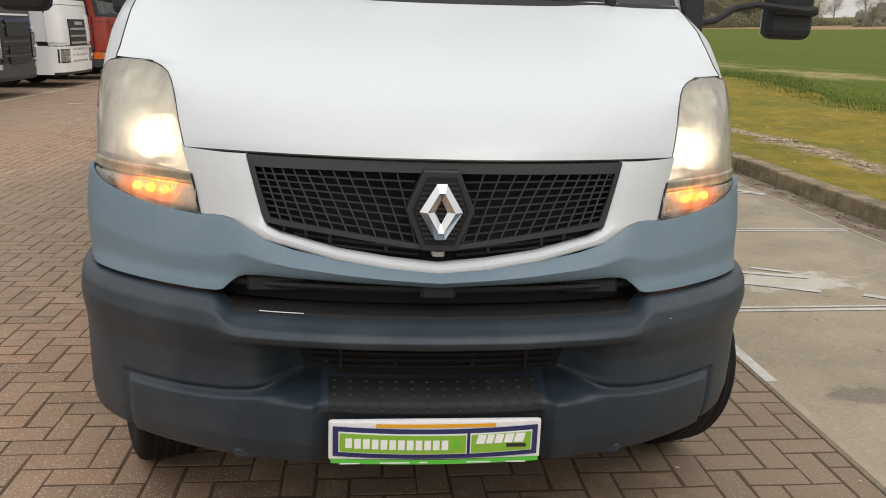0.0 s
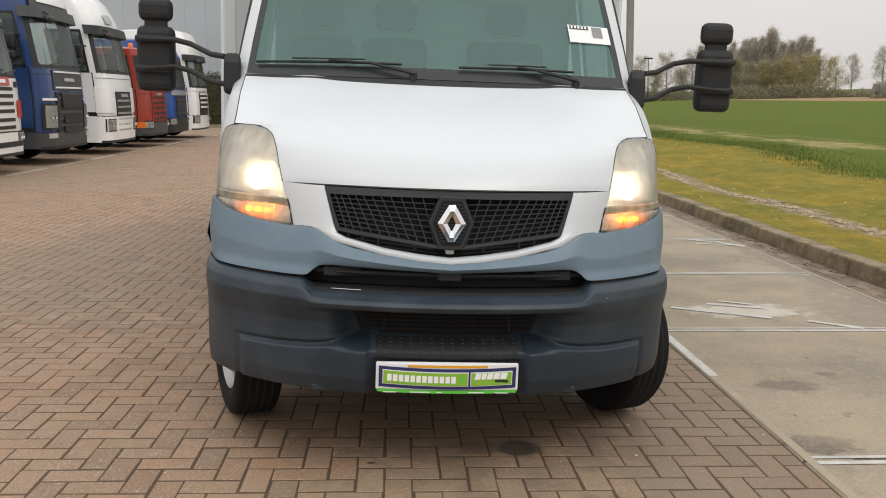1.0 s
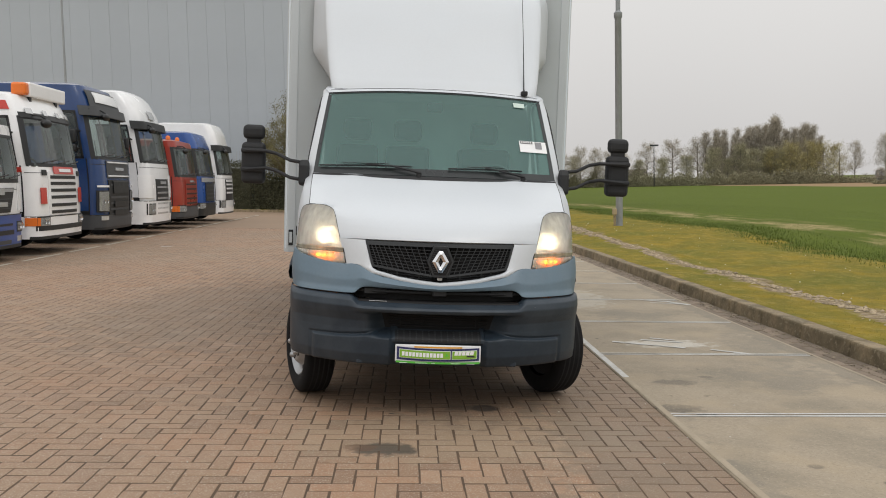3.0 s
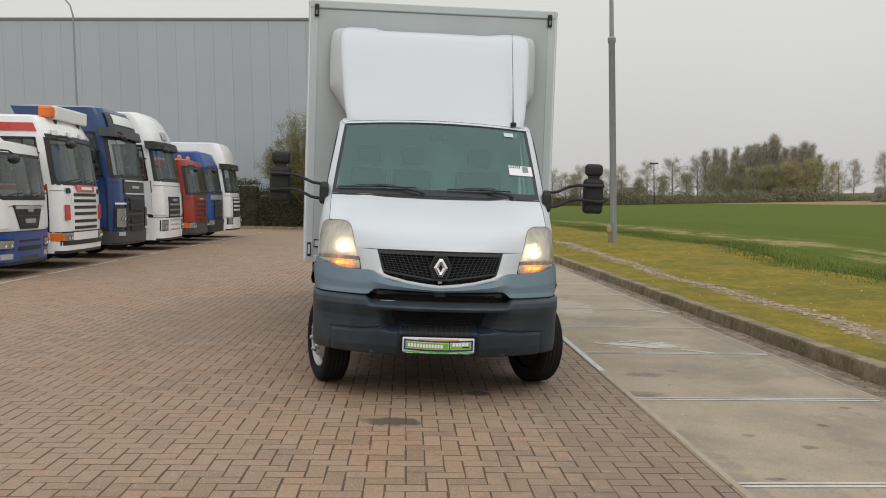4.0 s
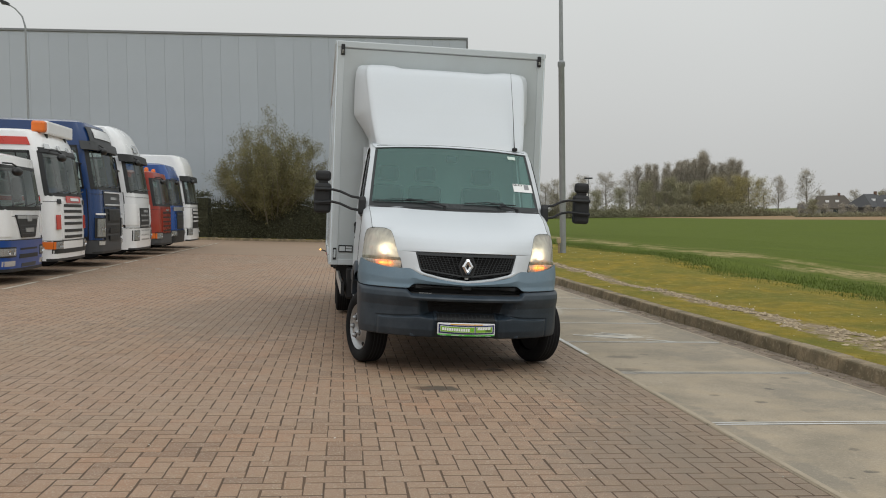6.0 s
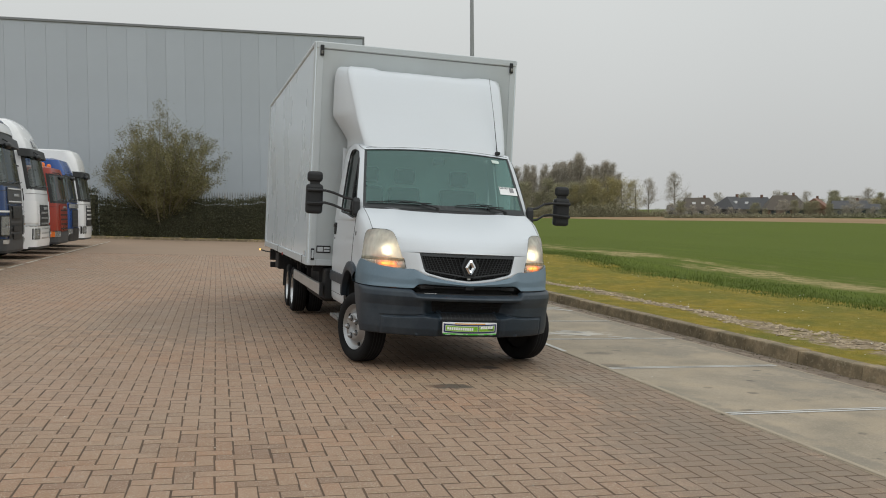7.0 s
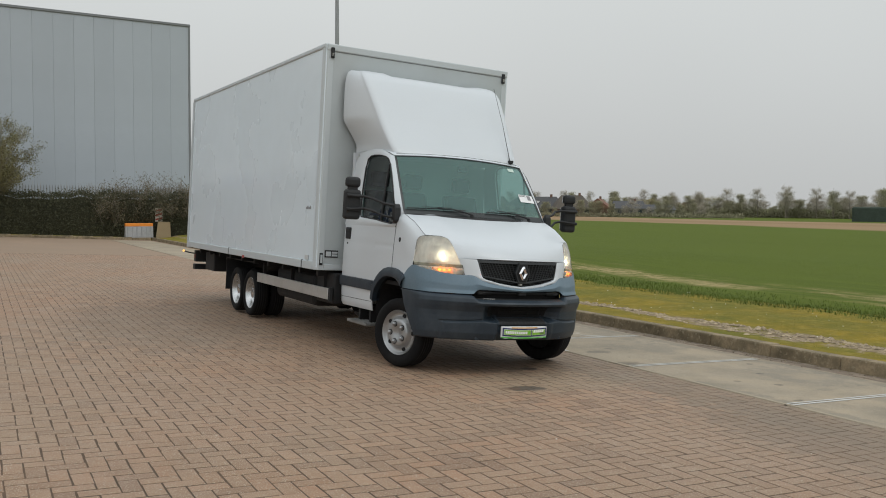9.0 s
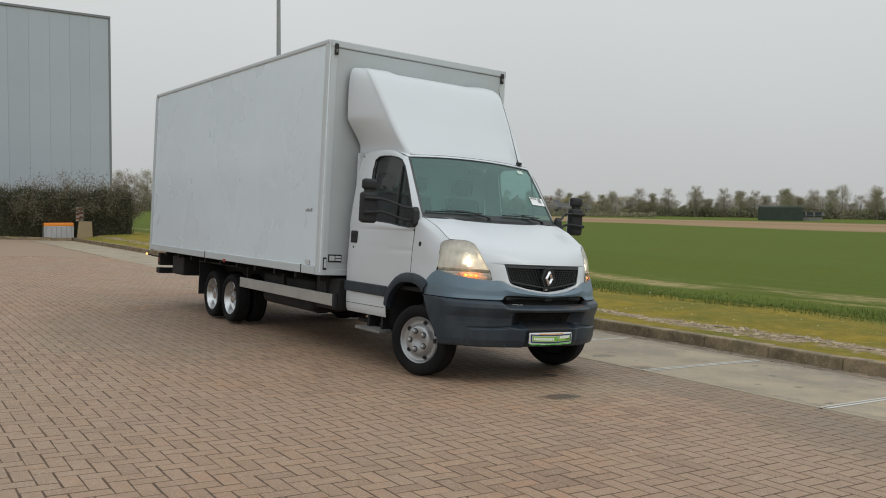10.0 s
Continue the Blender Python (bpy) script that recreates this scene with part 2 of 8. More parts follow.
def bm_loft(rings, closed=True, cap=False, bm=None):
    """A skin through rings of equally many points."""
    bm = bm or bmesh.new()
    rows = [[bm.verts.new(p) for p in r] for r in rings]
    k = len(rings[0])
    for a, b in zip(rows, rows[1:]):
        for i in range(k if closed else k - 1):
            j = (i + 1) % k
            bm.faces.new((a[i], a[j], b[j], b[i]))
    if cap:
        bm.faces.new(rows[0][::-1])
        bm.faces.new(rows[-1])
    return bm


def bm_tube(points, radius, sides=8, bm=None, cap=True):
    """A round bar along a line of points; radius may be one per point."""
    pts = [Vector(p) for p in points]
    rad = radius if isinstance(radius, (list, tuple)) else [radius] * len(pts)
    rings = []
    for i, p in enumerate(pts):
        d = (pts[min(i + 1, len(pts) - 1)] - pts[max(i - 1, 0)]).normalized()
        a = d.orthogonal() if abs(d.z) > 0.9 else d.cross(Vector((0, 0, 1)))
        a.normalize()
        b = d.cross(a)
        rings.append([p + rad[i] * (math.cos(q) * a + math.sin(q) * b) for q in (2 * math.pi * s / sides for s in range(sides))])
    return bm_loft(rings, True, cap, bm)


def bm_lathe(profile, axis="x", sides=40, bm=None, at=(0, 0, 0)):
    """Turns a profile of (along, radius) about an axis."""
    rings = []
    for a, r in profile:
        ring = []
        for s in range(sides):
            q = 2 * math.pi * s / sides
            c, d = r * math.cos(q), r * math.sin(q)
            p = {"x": (a, c, d), "y": (d, a, c), "z": (c, d, a)}[axis]
            ring.append(Vector(p) + Vector(at))
        rings.append(ring)
    return bm_loft(rings, True, False, bm)


def bm_prism(outline, y0, y1, axis="y", bm=None):
    """A flat outline (a, b) made thick along an axis."""
    bm = bm or bmesh.new()
    f = {"y": lambda a, b, t: (a, t, b), "x": lambda a, b, t: (t, a, b), "z": lambda a, b, t: (a, b, t)}[axis]
    r0 = [bm.verts.new(f(a, b, y0)) for a, b in outline]
    r1 = [bm.verts.new(f(a, b, y1)) for a, b in outline]
    k = len(outline)
    bm.faces.new(r0)
    bm.faces.new(r1[::-1])
    for i in range(k):
        j = (i + 1) % k
        bm.faces.new((r0[j], r0[i], r1[i], r1[j]))
    bmesh.ops.recalc_face_normals(bm, faces=bm.faces[:])
    return bm


def bm_round(bm, offset, segments=2, angle=30):
    """Rounds the hard edges of a mesh."""
    es = [e for e in bm.edges if len(e.link_faces) == 2 and e.calc_face_angle(0) > radians(angle)]
    bmesh.ops.bevel(bm, geom=es, offset=offset, segments=segments, affect="EDGES", profile=0.5)
    return bm


def grid_mesh(name, xs, ys, height, material):
    """A ground sheet over a grid, its height by a function."""
    verts = [(x, y, height(x, y)) for y in ys for x in xs]
    k = len(xs)
    faces = [(j * k + i, j * k + i + 1, (j + 1) * k + i + 1, (j + 1) * k + i) for j in range(len(ys) - 1) for i in range(k - 1)]
    me = bpy.data.meshes.new(name)
    me.from_pydata(verts, [], faces)
    me.materials.append(material)
    for p in me.polygons:
        p.use_smooth = True
    return new(name, me)


def curve_at(table, v):
    """Smooth reading of a table of (v, value) rows."""
    return float(np.interp(v, [a for a, _ in table], [b for _, b in table]))


def lerp(a, b, f):
    return a + (b - a) * f


def smooth01(v):
    v = max(0.0, min(1.0, v))
    return v * v * (3 - 2 * v)

# ---- ground: one sheet under the yard, the verge and the fields ----
KERB_X, SLAB_X, FAR_Y, PATH_X = 3.95, 1.605, 45.6, 5.26
YARD_W, YARD_S = -26.0, -16.0


def field_z(x, y):
    return lerp(gz(9.6, max(-40.0, min(y, 80.0))) + 0.10, -1.2, smooth01((x - 9.6) / 45.0))


def terrain(x, y):
    yc = max(-40.0, min(y, 80.0))
    if x > 9.6:
        return field_z(x, y) + 0.28 * smooth01((y - 13) / 10) * smooth01((90 - y) / 30) * (1 - smooth01((x - 9.6) / 25))
    if x < KERB_X + 0.1 and y < FAR_Y + 0.1:
        return gz(x, yc) - 0.09
    z = gz(x, yc) + 0.125
    if x > KERB_X and y < 70:
        z += 0.05 * noise.noise((x * 0.5, y * 0.35, 0.0)) * smooth01((x - KERB_X - 0.3) / 1.5)
        z += 0.03 * noise.noise((x * 1.9, y * 1.7, 3.0)) * smooth01((x - KERB_X - 0.2) / 0.6)
        z -= 0.05 * math.exp(-((x - 6.2) / 0.45) ** 2)
        z += 0.28 * smooth01((y - 13) / 10) * smooth01((x - 4.3) / 2.0) * smooth01((90 - y) / 30)
    return z


def ground_material():
    """Soil, worn grass, moss and young wheat, by the distance from the kerb."""
    m = bpy.data.materials.new("verge_and_fields")
    m.use_nodes = True
    n, l = m.node_tree.nodes, m.node_tree.links
    b = n["Principled BSDF"]
    b.inputs["Roughness"].default_value = 0.95
    b.inputs["Specular IOR Level"].default_value = 0.15
    co = n.new("ShaderNodeTexCoord")
    sep = n.new("ShaderNodeSeparateXYZ")
    l.new(co.outputs["Object"], sep.inputs[0])

    def tex(scale, detail=5, stretch=None, rough=0.6):
        t = n.new("ShaderNodeTexNoise")
        t.inputs["Scale"].default_value, t.inputs["Detail"].default_value, t.inputs["Roughness"].default_value = scale, detail, rough
        if stretch:
            mp = n.new("ShaderNodeMapping")
            mp.inputs["Scale"].default_value = stretch
            l.new(co.outputs["Object"], mp.inputs[0])
            l.new(mp.outputs[0], t.inputs["Vector"])
        else:
            l.new(co.outputs["Object"], t.inputs["Vector"])
        return t.outputs["Fac"]

    def rng(v, a, b2, c=0.0, d=1.0):
        r = n.new("ShaderNodeMapRange")
        for k, val in (("From Min", a), ("From Max", b2), ("To Min", c), ("To Max", d)):
            r.inputs[k].default_value = val
        l.new(v, r.inputs["Value"])
        return r.outputs[0]

    def mth(op, a, b2):
        q = n.new("ShaderNodeMath")
        q.operation = op
        for i, v in enumerate((a, b2)):
            if isinstance(v, (int, float)):
                q.inputs[i].default_value = v
            else:
                l.new(v, q.inputs[i])
        return q.outputs[0]

    def mix(f, a, b2):
        q = n.new("ShaderNodeMixRGB")
        for i, v in enumerate((f, a, b2)):
            if isinstance(v, tuple):
                q.inputs[i].default_value = (*v, 1)
            else:
                l.new(v, q.inputs[i])
        return q.outputs[0]

    x = sep.outputs["X"]
    wob = rng(tex(0.55, 4), 0.25, 0.75, -0.8, 0.8)
    xw = mth("ADD", x, wob)
    moss = mix(rng(tex(2.3, 6), 0.36, 0.60), (0.275, 0.198, 0.020), (0.165, 0.142, 0.022))
    moss = mix(rng(tex(22, 4), 0.45, 0.8), moss, (0.26, 0.19, 0.04))
    moss = mix(rng(tex(0.45, 5), 0.44, 0.62, 0.0, 0.75), moss, (0.125, 0.132, 0.022))
    moss = mix(rng(tex(5.5, 6, (1.0, 0.6, 1), 0.75), 0.50, 0.66, 0.0, 0.6), moss, (0.335, 0.262, 0.070))
    moss = mix(rng(tex(3.1, 6, None, 0.75), 0.57, 0.68, 0.0, 0.45), moss, (0.120, 0.095, 0.030))
    soil = mix(rng(tex(9, 5), 0.35, 0.65), (0.17, 0.125, 0.075), (0.38, 0.30, 0.205))
    # the trodden strip along the kerb
    xb = mth("ADD", x, mth("ADD", mth("MULTIPLY", wob, 0.22), rng(tex(5, 4), 0.3, 0.7, -0.10, 0.10)))
    off = mth("ABSOLUTE", mth("SUBTRACT", xb, PATH_X), 0)
    band = rng(mth("SUBTRACT", off, mth("ADD", rng(tex(0.24, 3), 0.40, 0.66, 0.0, 0.22), rng(sep.outputs["Y"], 9.0, 4.5, 0.04, 0.36))), 0.09, -0.04)
    band = mth("MULTIPLY", band, rng(tex(2.2, 6, None, 0.75), 0.40, 0.52))
    verge = mix(band, moss, soil)
    # young wheat in drilled rows
    wheat = mix(rng(tex(1.2, 6, (3.2, 0.10, 1)), 0.3, 0.7), (0.066, 0.092, 0.010), (0.108, 0.140, 0.015))
    wheat = mix(rng(tex(0.05, 3), 0.4, 0.62, 0.0, 0.7), wheat, (0.092, 0.120, 0.012))
    straw = mth("MULTIPLY", mth("MULTIPLY", rng(xw, 11.3, 12.0), rng(xw, 14.5, 12.8)), mth("MULTIPLY", rng(tex(0.9, 6, (1.0, 0.30, 1)), 0.42, 0.56), rng(tex(3.5, 6, (1.0, 0.5, 1), 0.75), 0.36, 0.56)))
    wheat = mix(straw, wheat, (0.33, 0.265, 0.125))
    col = mix(rng(xw, 9.3, 9.8), verge, wheat)
    plough = mix(rng(tex(0.06, 4, (1, 0.2, 1)), 0.35, 0.65), (0.25, 0.168, 0.090), (0.31, 0.215, 0.125))
    edge = mth("ADD", x, rng(tex(0.012, 2), 0.3, 0.7, -6, 6))
    col = mix(mth("MULTIPLY", rng(edge, 98, 102), rng(edge, 149, 146)), col, plough)
    l.new(col, b.inputs["Base Color"])
    bp = n.new("ShaderNodeBump")
    bp.inputs["Strength"].default_value, bp.inputs["Distance"].default_value = 0.6, 0.04
    l.new(tex(26, 5), bp.inputs["Height"])
    l.new(bp.outputs[0], b.inputs["Normal"])
    return m


def steps(*spans):
    out = []
    for a, b, k in spans:
        out += list(np.linspace(a, b, k, endpoint=False))
    return [float(v) for v in out] + [float(spans[-1][1])]


ground = grid_mesh("ground", steps((-900, -60, 8), (-60, -12, 8), (-12, 3.9, 8), (3.9, 4.1, 2), (4.1, 12, 44), (12, 60, 26), (60, 240, 12), (240, 1800, 10)),
                   steps((-600, -40, 6), (-40, -8, 8), (-8, 40, 190), (40, 45.55, 6), (45.55, 45.8, 2), (45.8, 90, 12), (90, 500, 14), (500, 2600, 8)), terrain, ground_material())
tagged(ground, "mossy grass verge and flat green wheat fields reaching the horizon", "ground", kind="structure")

# far paving, beyond where single stones can be told apart
paving_far_mat = mat("far_clay_paving", (0.290, 0.205, 0.140), 0.8, var=0.10, scale=0.5, fine=9, dirt=(0.26, 0.19, 0.132), dirt_amount=0.7, dirt_scale=0.3)
yard = grid_mesh("paving", steps((YARD_W, -11, 4), (-11, SLAB_X, 6), (SLAB_X + 0.01, KERB_X, 2)), steps((YARD_S, -8, 2), (-8, 26, 6), (26, FAR_Y, 6)),
                 lambda x, y: gz(x, y) - (0.016 if -9.6 < x < SLAB_X + 0.005 and -7.5 < y < 27 else 0.012), paving_far_mat)
tagged(yard, "red-brown clay paving of the yard, worn and dusty", "paving", kind="structure")

def add_marks(m, marks, ragged=0.9, scale=9.0):
    """Stains with ragged edges at given places: x, y, half widths, colour, strength."""
    n, l = m.node_tree.nodes, m.node_tree.links
    b = n["Principled BSDF"]
    geo = n.new("ShaderNodeNewGeometry")
    wob = n.new("ShaderNodeTexNoise")
    wob.inputs["Scale"].default_value, wob.inputs["Detail"].default_value = scale, 5
    l.new(geo.outputs["Position"], wob.inputs["Vector"])
    col = b.inputs["Base Color"].links[0].from_socket
    for x, y, rx, ry, dark, amount in marks:
        sub, sc, ln, ad, mr, mx = (n.new(k) for k in ("ShaderNodeVectorMath", "ShaderNodeVectorMath", "ShaderNodeVectorMath", "ShaderNodeMath", "ShaderNodeMapRange", "ShaderNodeMixRGB"))
        sub.operation, sc.operation, ln.operation, ad.operation = "SUBTRACT", "MULTIPLY", "LENGTH", "MULTIPLY_ADD"
        sub.inputs[1].default_value, sc.inputs[1].default_value = (x, y, 0), (1 / rx, 1 / ry, 0)
        l.new(geo.outputs["Position"], sub.inputs[0])
        l.new(sub.outputs[0], sc.inputs[0])
        l.new(sc.outputs[0], ln.inputs[0])
        l.new(wob.outputs["Fac"], ad.inputs[0])
        ad.inputs[1].default_value = 2 * ragged
        l.new(ln.outputs["Value"], ad.inputs[2])
        for k, v in (("From Min", 1.05 + ragged), ("From Max", 0.7 + ragged), ("To Min", 0.0), ("To Max", amount)):
            mr.inputs[k].default_value = v
        l.new(ad.outputs[0], mr.inputs["Value"])
        l.new(mr.outputs[0], mx.inputs["Fac"])
        l.new(col, mx.inputs["Color1"])
        mx.inputs["Color2"].default_value = (*dark, 1)
        col = mx.outputs[0]
    l.new(col, b.inputs["Base Color"])


def add_specks(m, scale, lo, hi, colour, amount, stretch=(1, 1, 1)):
    """Small spots of another colour, strewn over a surface."""
    n, l = m.node_tree.nodes, m.node_tree.links
    b = n["Principled BSDF"]
    geo, mp, t, mr, mx = (n.new("ShaderNode" + k) for k in ("NewGeometry", "Mapping", "TexNoise", "MapRange", "MixRGB"))
    mp.inputs["Scale"].default_value = stretch
    t.inputs["Scale"].default_value, t.inputs["Detail"].default_value = scale, 3
    mr.inputs["From Min"].default_value, mr.inputs["From Max"].default_value, mr.inputs["To Max"].default_value = lo, hi, amount
    l.new(geo.outputs["Position"], mp.inputs["Vector"])
    l.new(mp.outputs[0], t.inputs["Vector"])
    l.new(t.outputs["Fac"], mr.inputs["Value"])
    l.new(mr.outputs[0], mx.inputs["Fac"])
    l.new(b.inputs["Base Color"].links[0].from_socket, mx.inputs["Color1"])
    mx.inputs["Color2"].default_value = (*colour, 1)
    l.new(mx.outputs[0], b.inputs["Base Color"])


OIL, DAMP, PALE = (0.085, 0.075, 0.06), (0.19, 0.168, 0.132), (0.55, 0.52, 0.46)
add_marks(M["concrete"], [(1.98, 3.23, 0.16, 0.12, OIL, 0.55), (1.77, 2.42, 0.15, 0.14, OIL, 0.75), (1.90, 2.26, 0.09, 0.03, OIL, 0.9), (2.30, 3.45, 0.08, 0.05, OIL, 0.5), (2.68, 0.55, 0.14, 0.08, DAMP, 0.8), (2.13, 1.18, 0.06, 0.04, OIL, 0.8), (1.89, 0.24, 0.07, 0.03, OIL, 0.9), (2.45, 4.95, 0.45, 0.22, PALE, 0.8), (2.9, 3.4, 0.6, 0.5, DAMP, 0.5), (3.1, 1.2, 0.5, 0.6, DAMP, 0.5), (2.4, 0.9, 0.06, 0.05, OIL, 0.8), (2.75, 1.45, 0.05, 0.04, OIL, 0.8), (3.2, 2.0, 0.05, 0.04, OIL, 0.8), (2.3, -0.6, 0.05, 0.04, OIL, 0.8), (2.1, -1.1, 0.05, 0.03, OIL, 0.8), (2.6, 6.9, 0.5, 0.5, DAMP, 0.5), (1.75, 0.11, 0.12, 0.03, OIL, 0.9), (3.3, 4.8, 0.3, 0.9, DAMP, 0.45), (2.2, 8.6, 0.5, 1.2, PALE, 0.4), (1.72, -1.0, 0.10, 2.6, DAMP, 0.6), (3.55, 4.0, 0.12, 9.0, DAMP, 0.55)])

add_specks(M["concrete"], 7.0, 0.70, 0.76, (0.085, 0.072, 0.052), 0.75)
add_specks(M["concrete"], 2.2, 0.50, 0.66, (0.385, 0.305, 0.205), 0.5)
add_specks(M["concrete"], 60.0, 0.56, 0.70, (0.44, 0.38, 0.29), 0.4)
add_specks(M["concrete"], 95.0, 0.60, 0.70, (0.15, 0.125, 0.09), 0.5)

# cast concrete parking strip along the kerb
def slab_bm(y0, y1):
    bm = bm_box(SLAB_X + 0.006, 3.66, y0 + 0.009, y1 - 0.009, -0.10, 0.004, 0.006)
    for v in bm.verts:
        v.co.z += gz(v.co.x, v.co.y)
    return bm


BAYS = [-14.7, -12.6, -10.5, -8.4, -6.25, -4.1, -2.0, 0.13, 2.25, 4.4, 6.35, 8.35, 10.4, 12.5, 14.6, 18.8, 23.0, 27.2, 31.4, 35.6, 39.8, 44.0]
strip = thing("concrete_strip", pose(0, 0, 0), "stained grey concrete parking strip beside the kerb", "parking strip", kind="structure")
for a, b in zip(BAYS, BAYS[1:]):
    part("slab", slab_bm(a, b), M["concrete"], strip)

# worn white bay lines and scuffed strokes
def stroke(name, x0, y0, x1, y1, w, lift=0.0075):
    d = Vector((x1 - x0, y1 - y0, 0))
    k = max(2, int(d.length / 0.4))
    s = Vector((-d.y, d.x, 0)).normalized() * w / 2
    bm = bmesh.new()
    rows = []
    for i in range(k + 1):
        p = Vector((x0, y0, 0)) + d * (i / k)
        row = []
        for q in (p - s, p + s):
            row.append(bm.verts.new((q.x, q.y, gz(q.x, q.y) + lift)))
        rows.append(row)
    for a, b in zip(rows, rows[1:]):
        bm.faces.new((a[0], a[1], b[1], b[0]))
    return bm


lines = thing("bay_lines", pose(0, 0, 0), "worn white painted bay lines on the ground", "line marking", kind="structure")
PALE_EDGE = mat("pale_slab_edge", (0.355, 0.295, 0.215), 0.8, var=0.15, scale=4, dirt=(0.30, 0.24, 0.17), dirt_amount=0.8, dirt_scale=3)
for y in BAYS[5:17]:
    # paint on either side of the joint
    part("bay_line", stroke("bay_line", SLAB_X + 0.06, y - 0.029, 3.60, y + 0.001, 0.036), M["line"], lines)
    part("bay_line", stroke("bay_line", SLAB_X + 0.06, y + 0.028, 3.60, y + 0.058, 0.026), M["line"], lines)
part("slab_edge", stroke("slab_edge", SLAB_X + 0.040, -7.0, SLAB_X + 0.040, 3.4, 0.045, 0.0065), PALE_EDGE, lines)
part("edge_line", stroke("edge_line", SLAB_X + 0.045, 3.4, SLAB_X + 0.065, 16, 0.055), M["line"], lines)
part("slab_edge", stroke("slab_edge", 3.640, -7.0, 3.640, 20, 0.032, 0.0065), PALE_EDGE, lines)
for a in ((1.93, 5.04, 2.20, 4.90, 0.065), (2.20, 4.90, 2.55, 4.72, 0.055), (2.77, 4.65, 3.06, 4.44, 0.055), (2.24, 5.16, 2.62, 5.02, 0.055), (2.36, 5.26, 2.58, 5.14, 0.04), (3.10, 8.37, 3.42, 8.16, 0.05), (3.40, 8.20, 3.62, 7.88, 0.09), (3.15, 8.05, 3.6, 7.95, 0.04)):
    part("scuffed_stroke", stroke("scuffed_stroke", *a, 0.0085), M["line"], lines)
FADED = mat("faded_line_paint", (0.52, 0.475, 0.39), 0.75, var=0.2, scale=4, dirt=(0.28, 0.21, 0.145), dirt_amount=0.85, dirt_scale=2.5)
for i in range(14):
    y = 8.4 + 2.3 * i
    part("front_line", stroke("front_line", -7.1 - 0.006 * (y - 8), y, -7.1 - 0.006 * (y - 6), y + 1.9, 0.09, 0.006), FADED, lines)
for i in range(9):
    y = 10.75 + 3.62 * i
    part("bay_line", stroke("bay_line", -10.5, y, -7.2, y, 0.10, 0.0065), FADED, lines)
part("dash", stroke("dash", -5.82, 17.42, -5.56, 17.42, 0.10, 0.006), M["line"], lines)

add_specks(M["kerb"], 3.0, 0.46, 0.62, (0.10, 0.078, 0.045), 0.7)
add_specks(M["kerb"], 24.0, 0.56, 0.68, (0.34, 0.28, 0.19), 0.6)
# kerb stones along the strip, and the far kerb before the hedge
def kerb_stone(length):
    bm = bm_box(0.0, 0.21, 0.003, length - 0.003, -0.12, 0.150, 0.022, 2)
    for v in bm.verts:
        if v.co.z > 0.05 and v.co.x < 0.08:
            v.co.x += 0.02
    return mesh_from("kerb_stone", bm, M["kerb"])


kerb = thing("kerb", pose(0, 0, 0), "weathered concrete kerb along the grass verge", "kerb", kind="structure")
stone = kerb_stone(1.0)
for i in range(62):
    y = -15.6 + i
    k = new("kerb_stone", stone)
    k.parent = kerb
    k.matrix_basis = Matrix.Translation((KERB_X + random.uniform(-0.008, 0.008), y, gz(KERB_X, y) + random.uniform(-0.006, 0.006))) @ pose(0, 0, 0, math.degrees(math.atan(-0.0045)), 2.2, random.uniform(-0.3, 0.3))
far_kerb = thing("far_kerb", pose(0, 0, 0), "low dark kerb in front of the hedge", "kerb", kind="structure")
for i in range(32):
    x = 3.9 - i
    k = new("kerb_stone", stone)
    k.parent = far_kerb
    k.matrix_basis = Matrix.Translation((x, FAR_Y, gz(x, FAR_Y))) @ pose(0, 0, 0, 0, 0, 90)

# gutter: a row of clinkers between slab and kerb
gutter = thing("gutter", pose(0, 0, 0), "dirty brick gutter between the slab and the kerb", "gutter", kind="structure")
gut = mesh_from("gutter_brick", bm_box(0.0, 0.095, 0.0, 0.20, -0.06, 0.0, 0.006), mat("gutter_brick", (0.20, 0.155, 0.115), 0.9, var=0.2, scale=8, dirt=(0.11, 0.10, 0.07), dirt_amount=0.6, dirt_scale=4, per_piece=0.25))
for i in range(95):
    for j in range(3):
        y = -4.0 + 0.21 * i + 0.1 * (j % 2)
        k = new("gutter_brick", gut)
        k.parent = gutter
        x = 3.655 + 0.1 * j
        k.matrix_basis = Matrix.Translation((x, y, gz(x, y) + random.uniform(-0.006, 0.003)))

# ---- the grey hall behind the yard ----
HALL_Y, HALL_X, HALL_H = 52.5, 7.55, 13.1
hall = thing("warehouse", pose(HALL_X, HALL_Y, 0, 0, 0, 3.6) @ pose(-HALL_X, 0, 0), "large windowless hall with grey vertical metal cladding", "warehouse")
part("wall", bm_box(HALL_X - 90, HALL_X - 0.12, 0.10, 60, -0.6, HALL_H - 0.15), M["cladding"], hall)
panel = bm_box(0.0, 1.132, -0.0, 0.09, -0.5, HALL_H - 0.12, 0.006)
panel_me = mesh_from("cladding_panel", panel, M["cladding"])
for i in range(62):
    p = new("cladding_panel", panel_me)
    p.parent = hall
    p.matrix_basis = Matrix.Translation((HALL_X - 0.1 - 1.137 * (i + 1), 0, 0))
part("roof_edge", bm_box(HALL_X - 90, HALL_X + 0.02, -0.06, 60.1, HALL_H - 0.16, HALL_H, 0.02), M["hall_trim"], hall)
part("corner_trim", bm_box(HALL_X - 0.11, HALL_X + 0.02, -0.03, 0.3, -0.5, HALL_H - 0.17, 0.01), M["hall_trim"], hall)

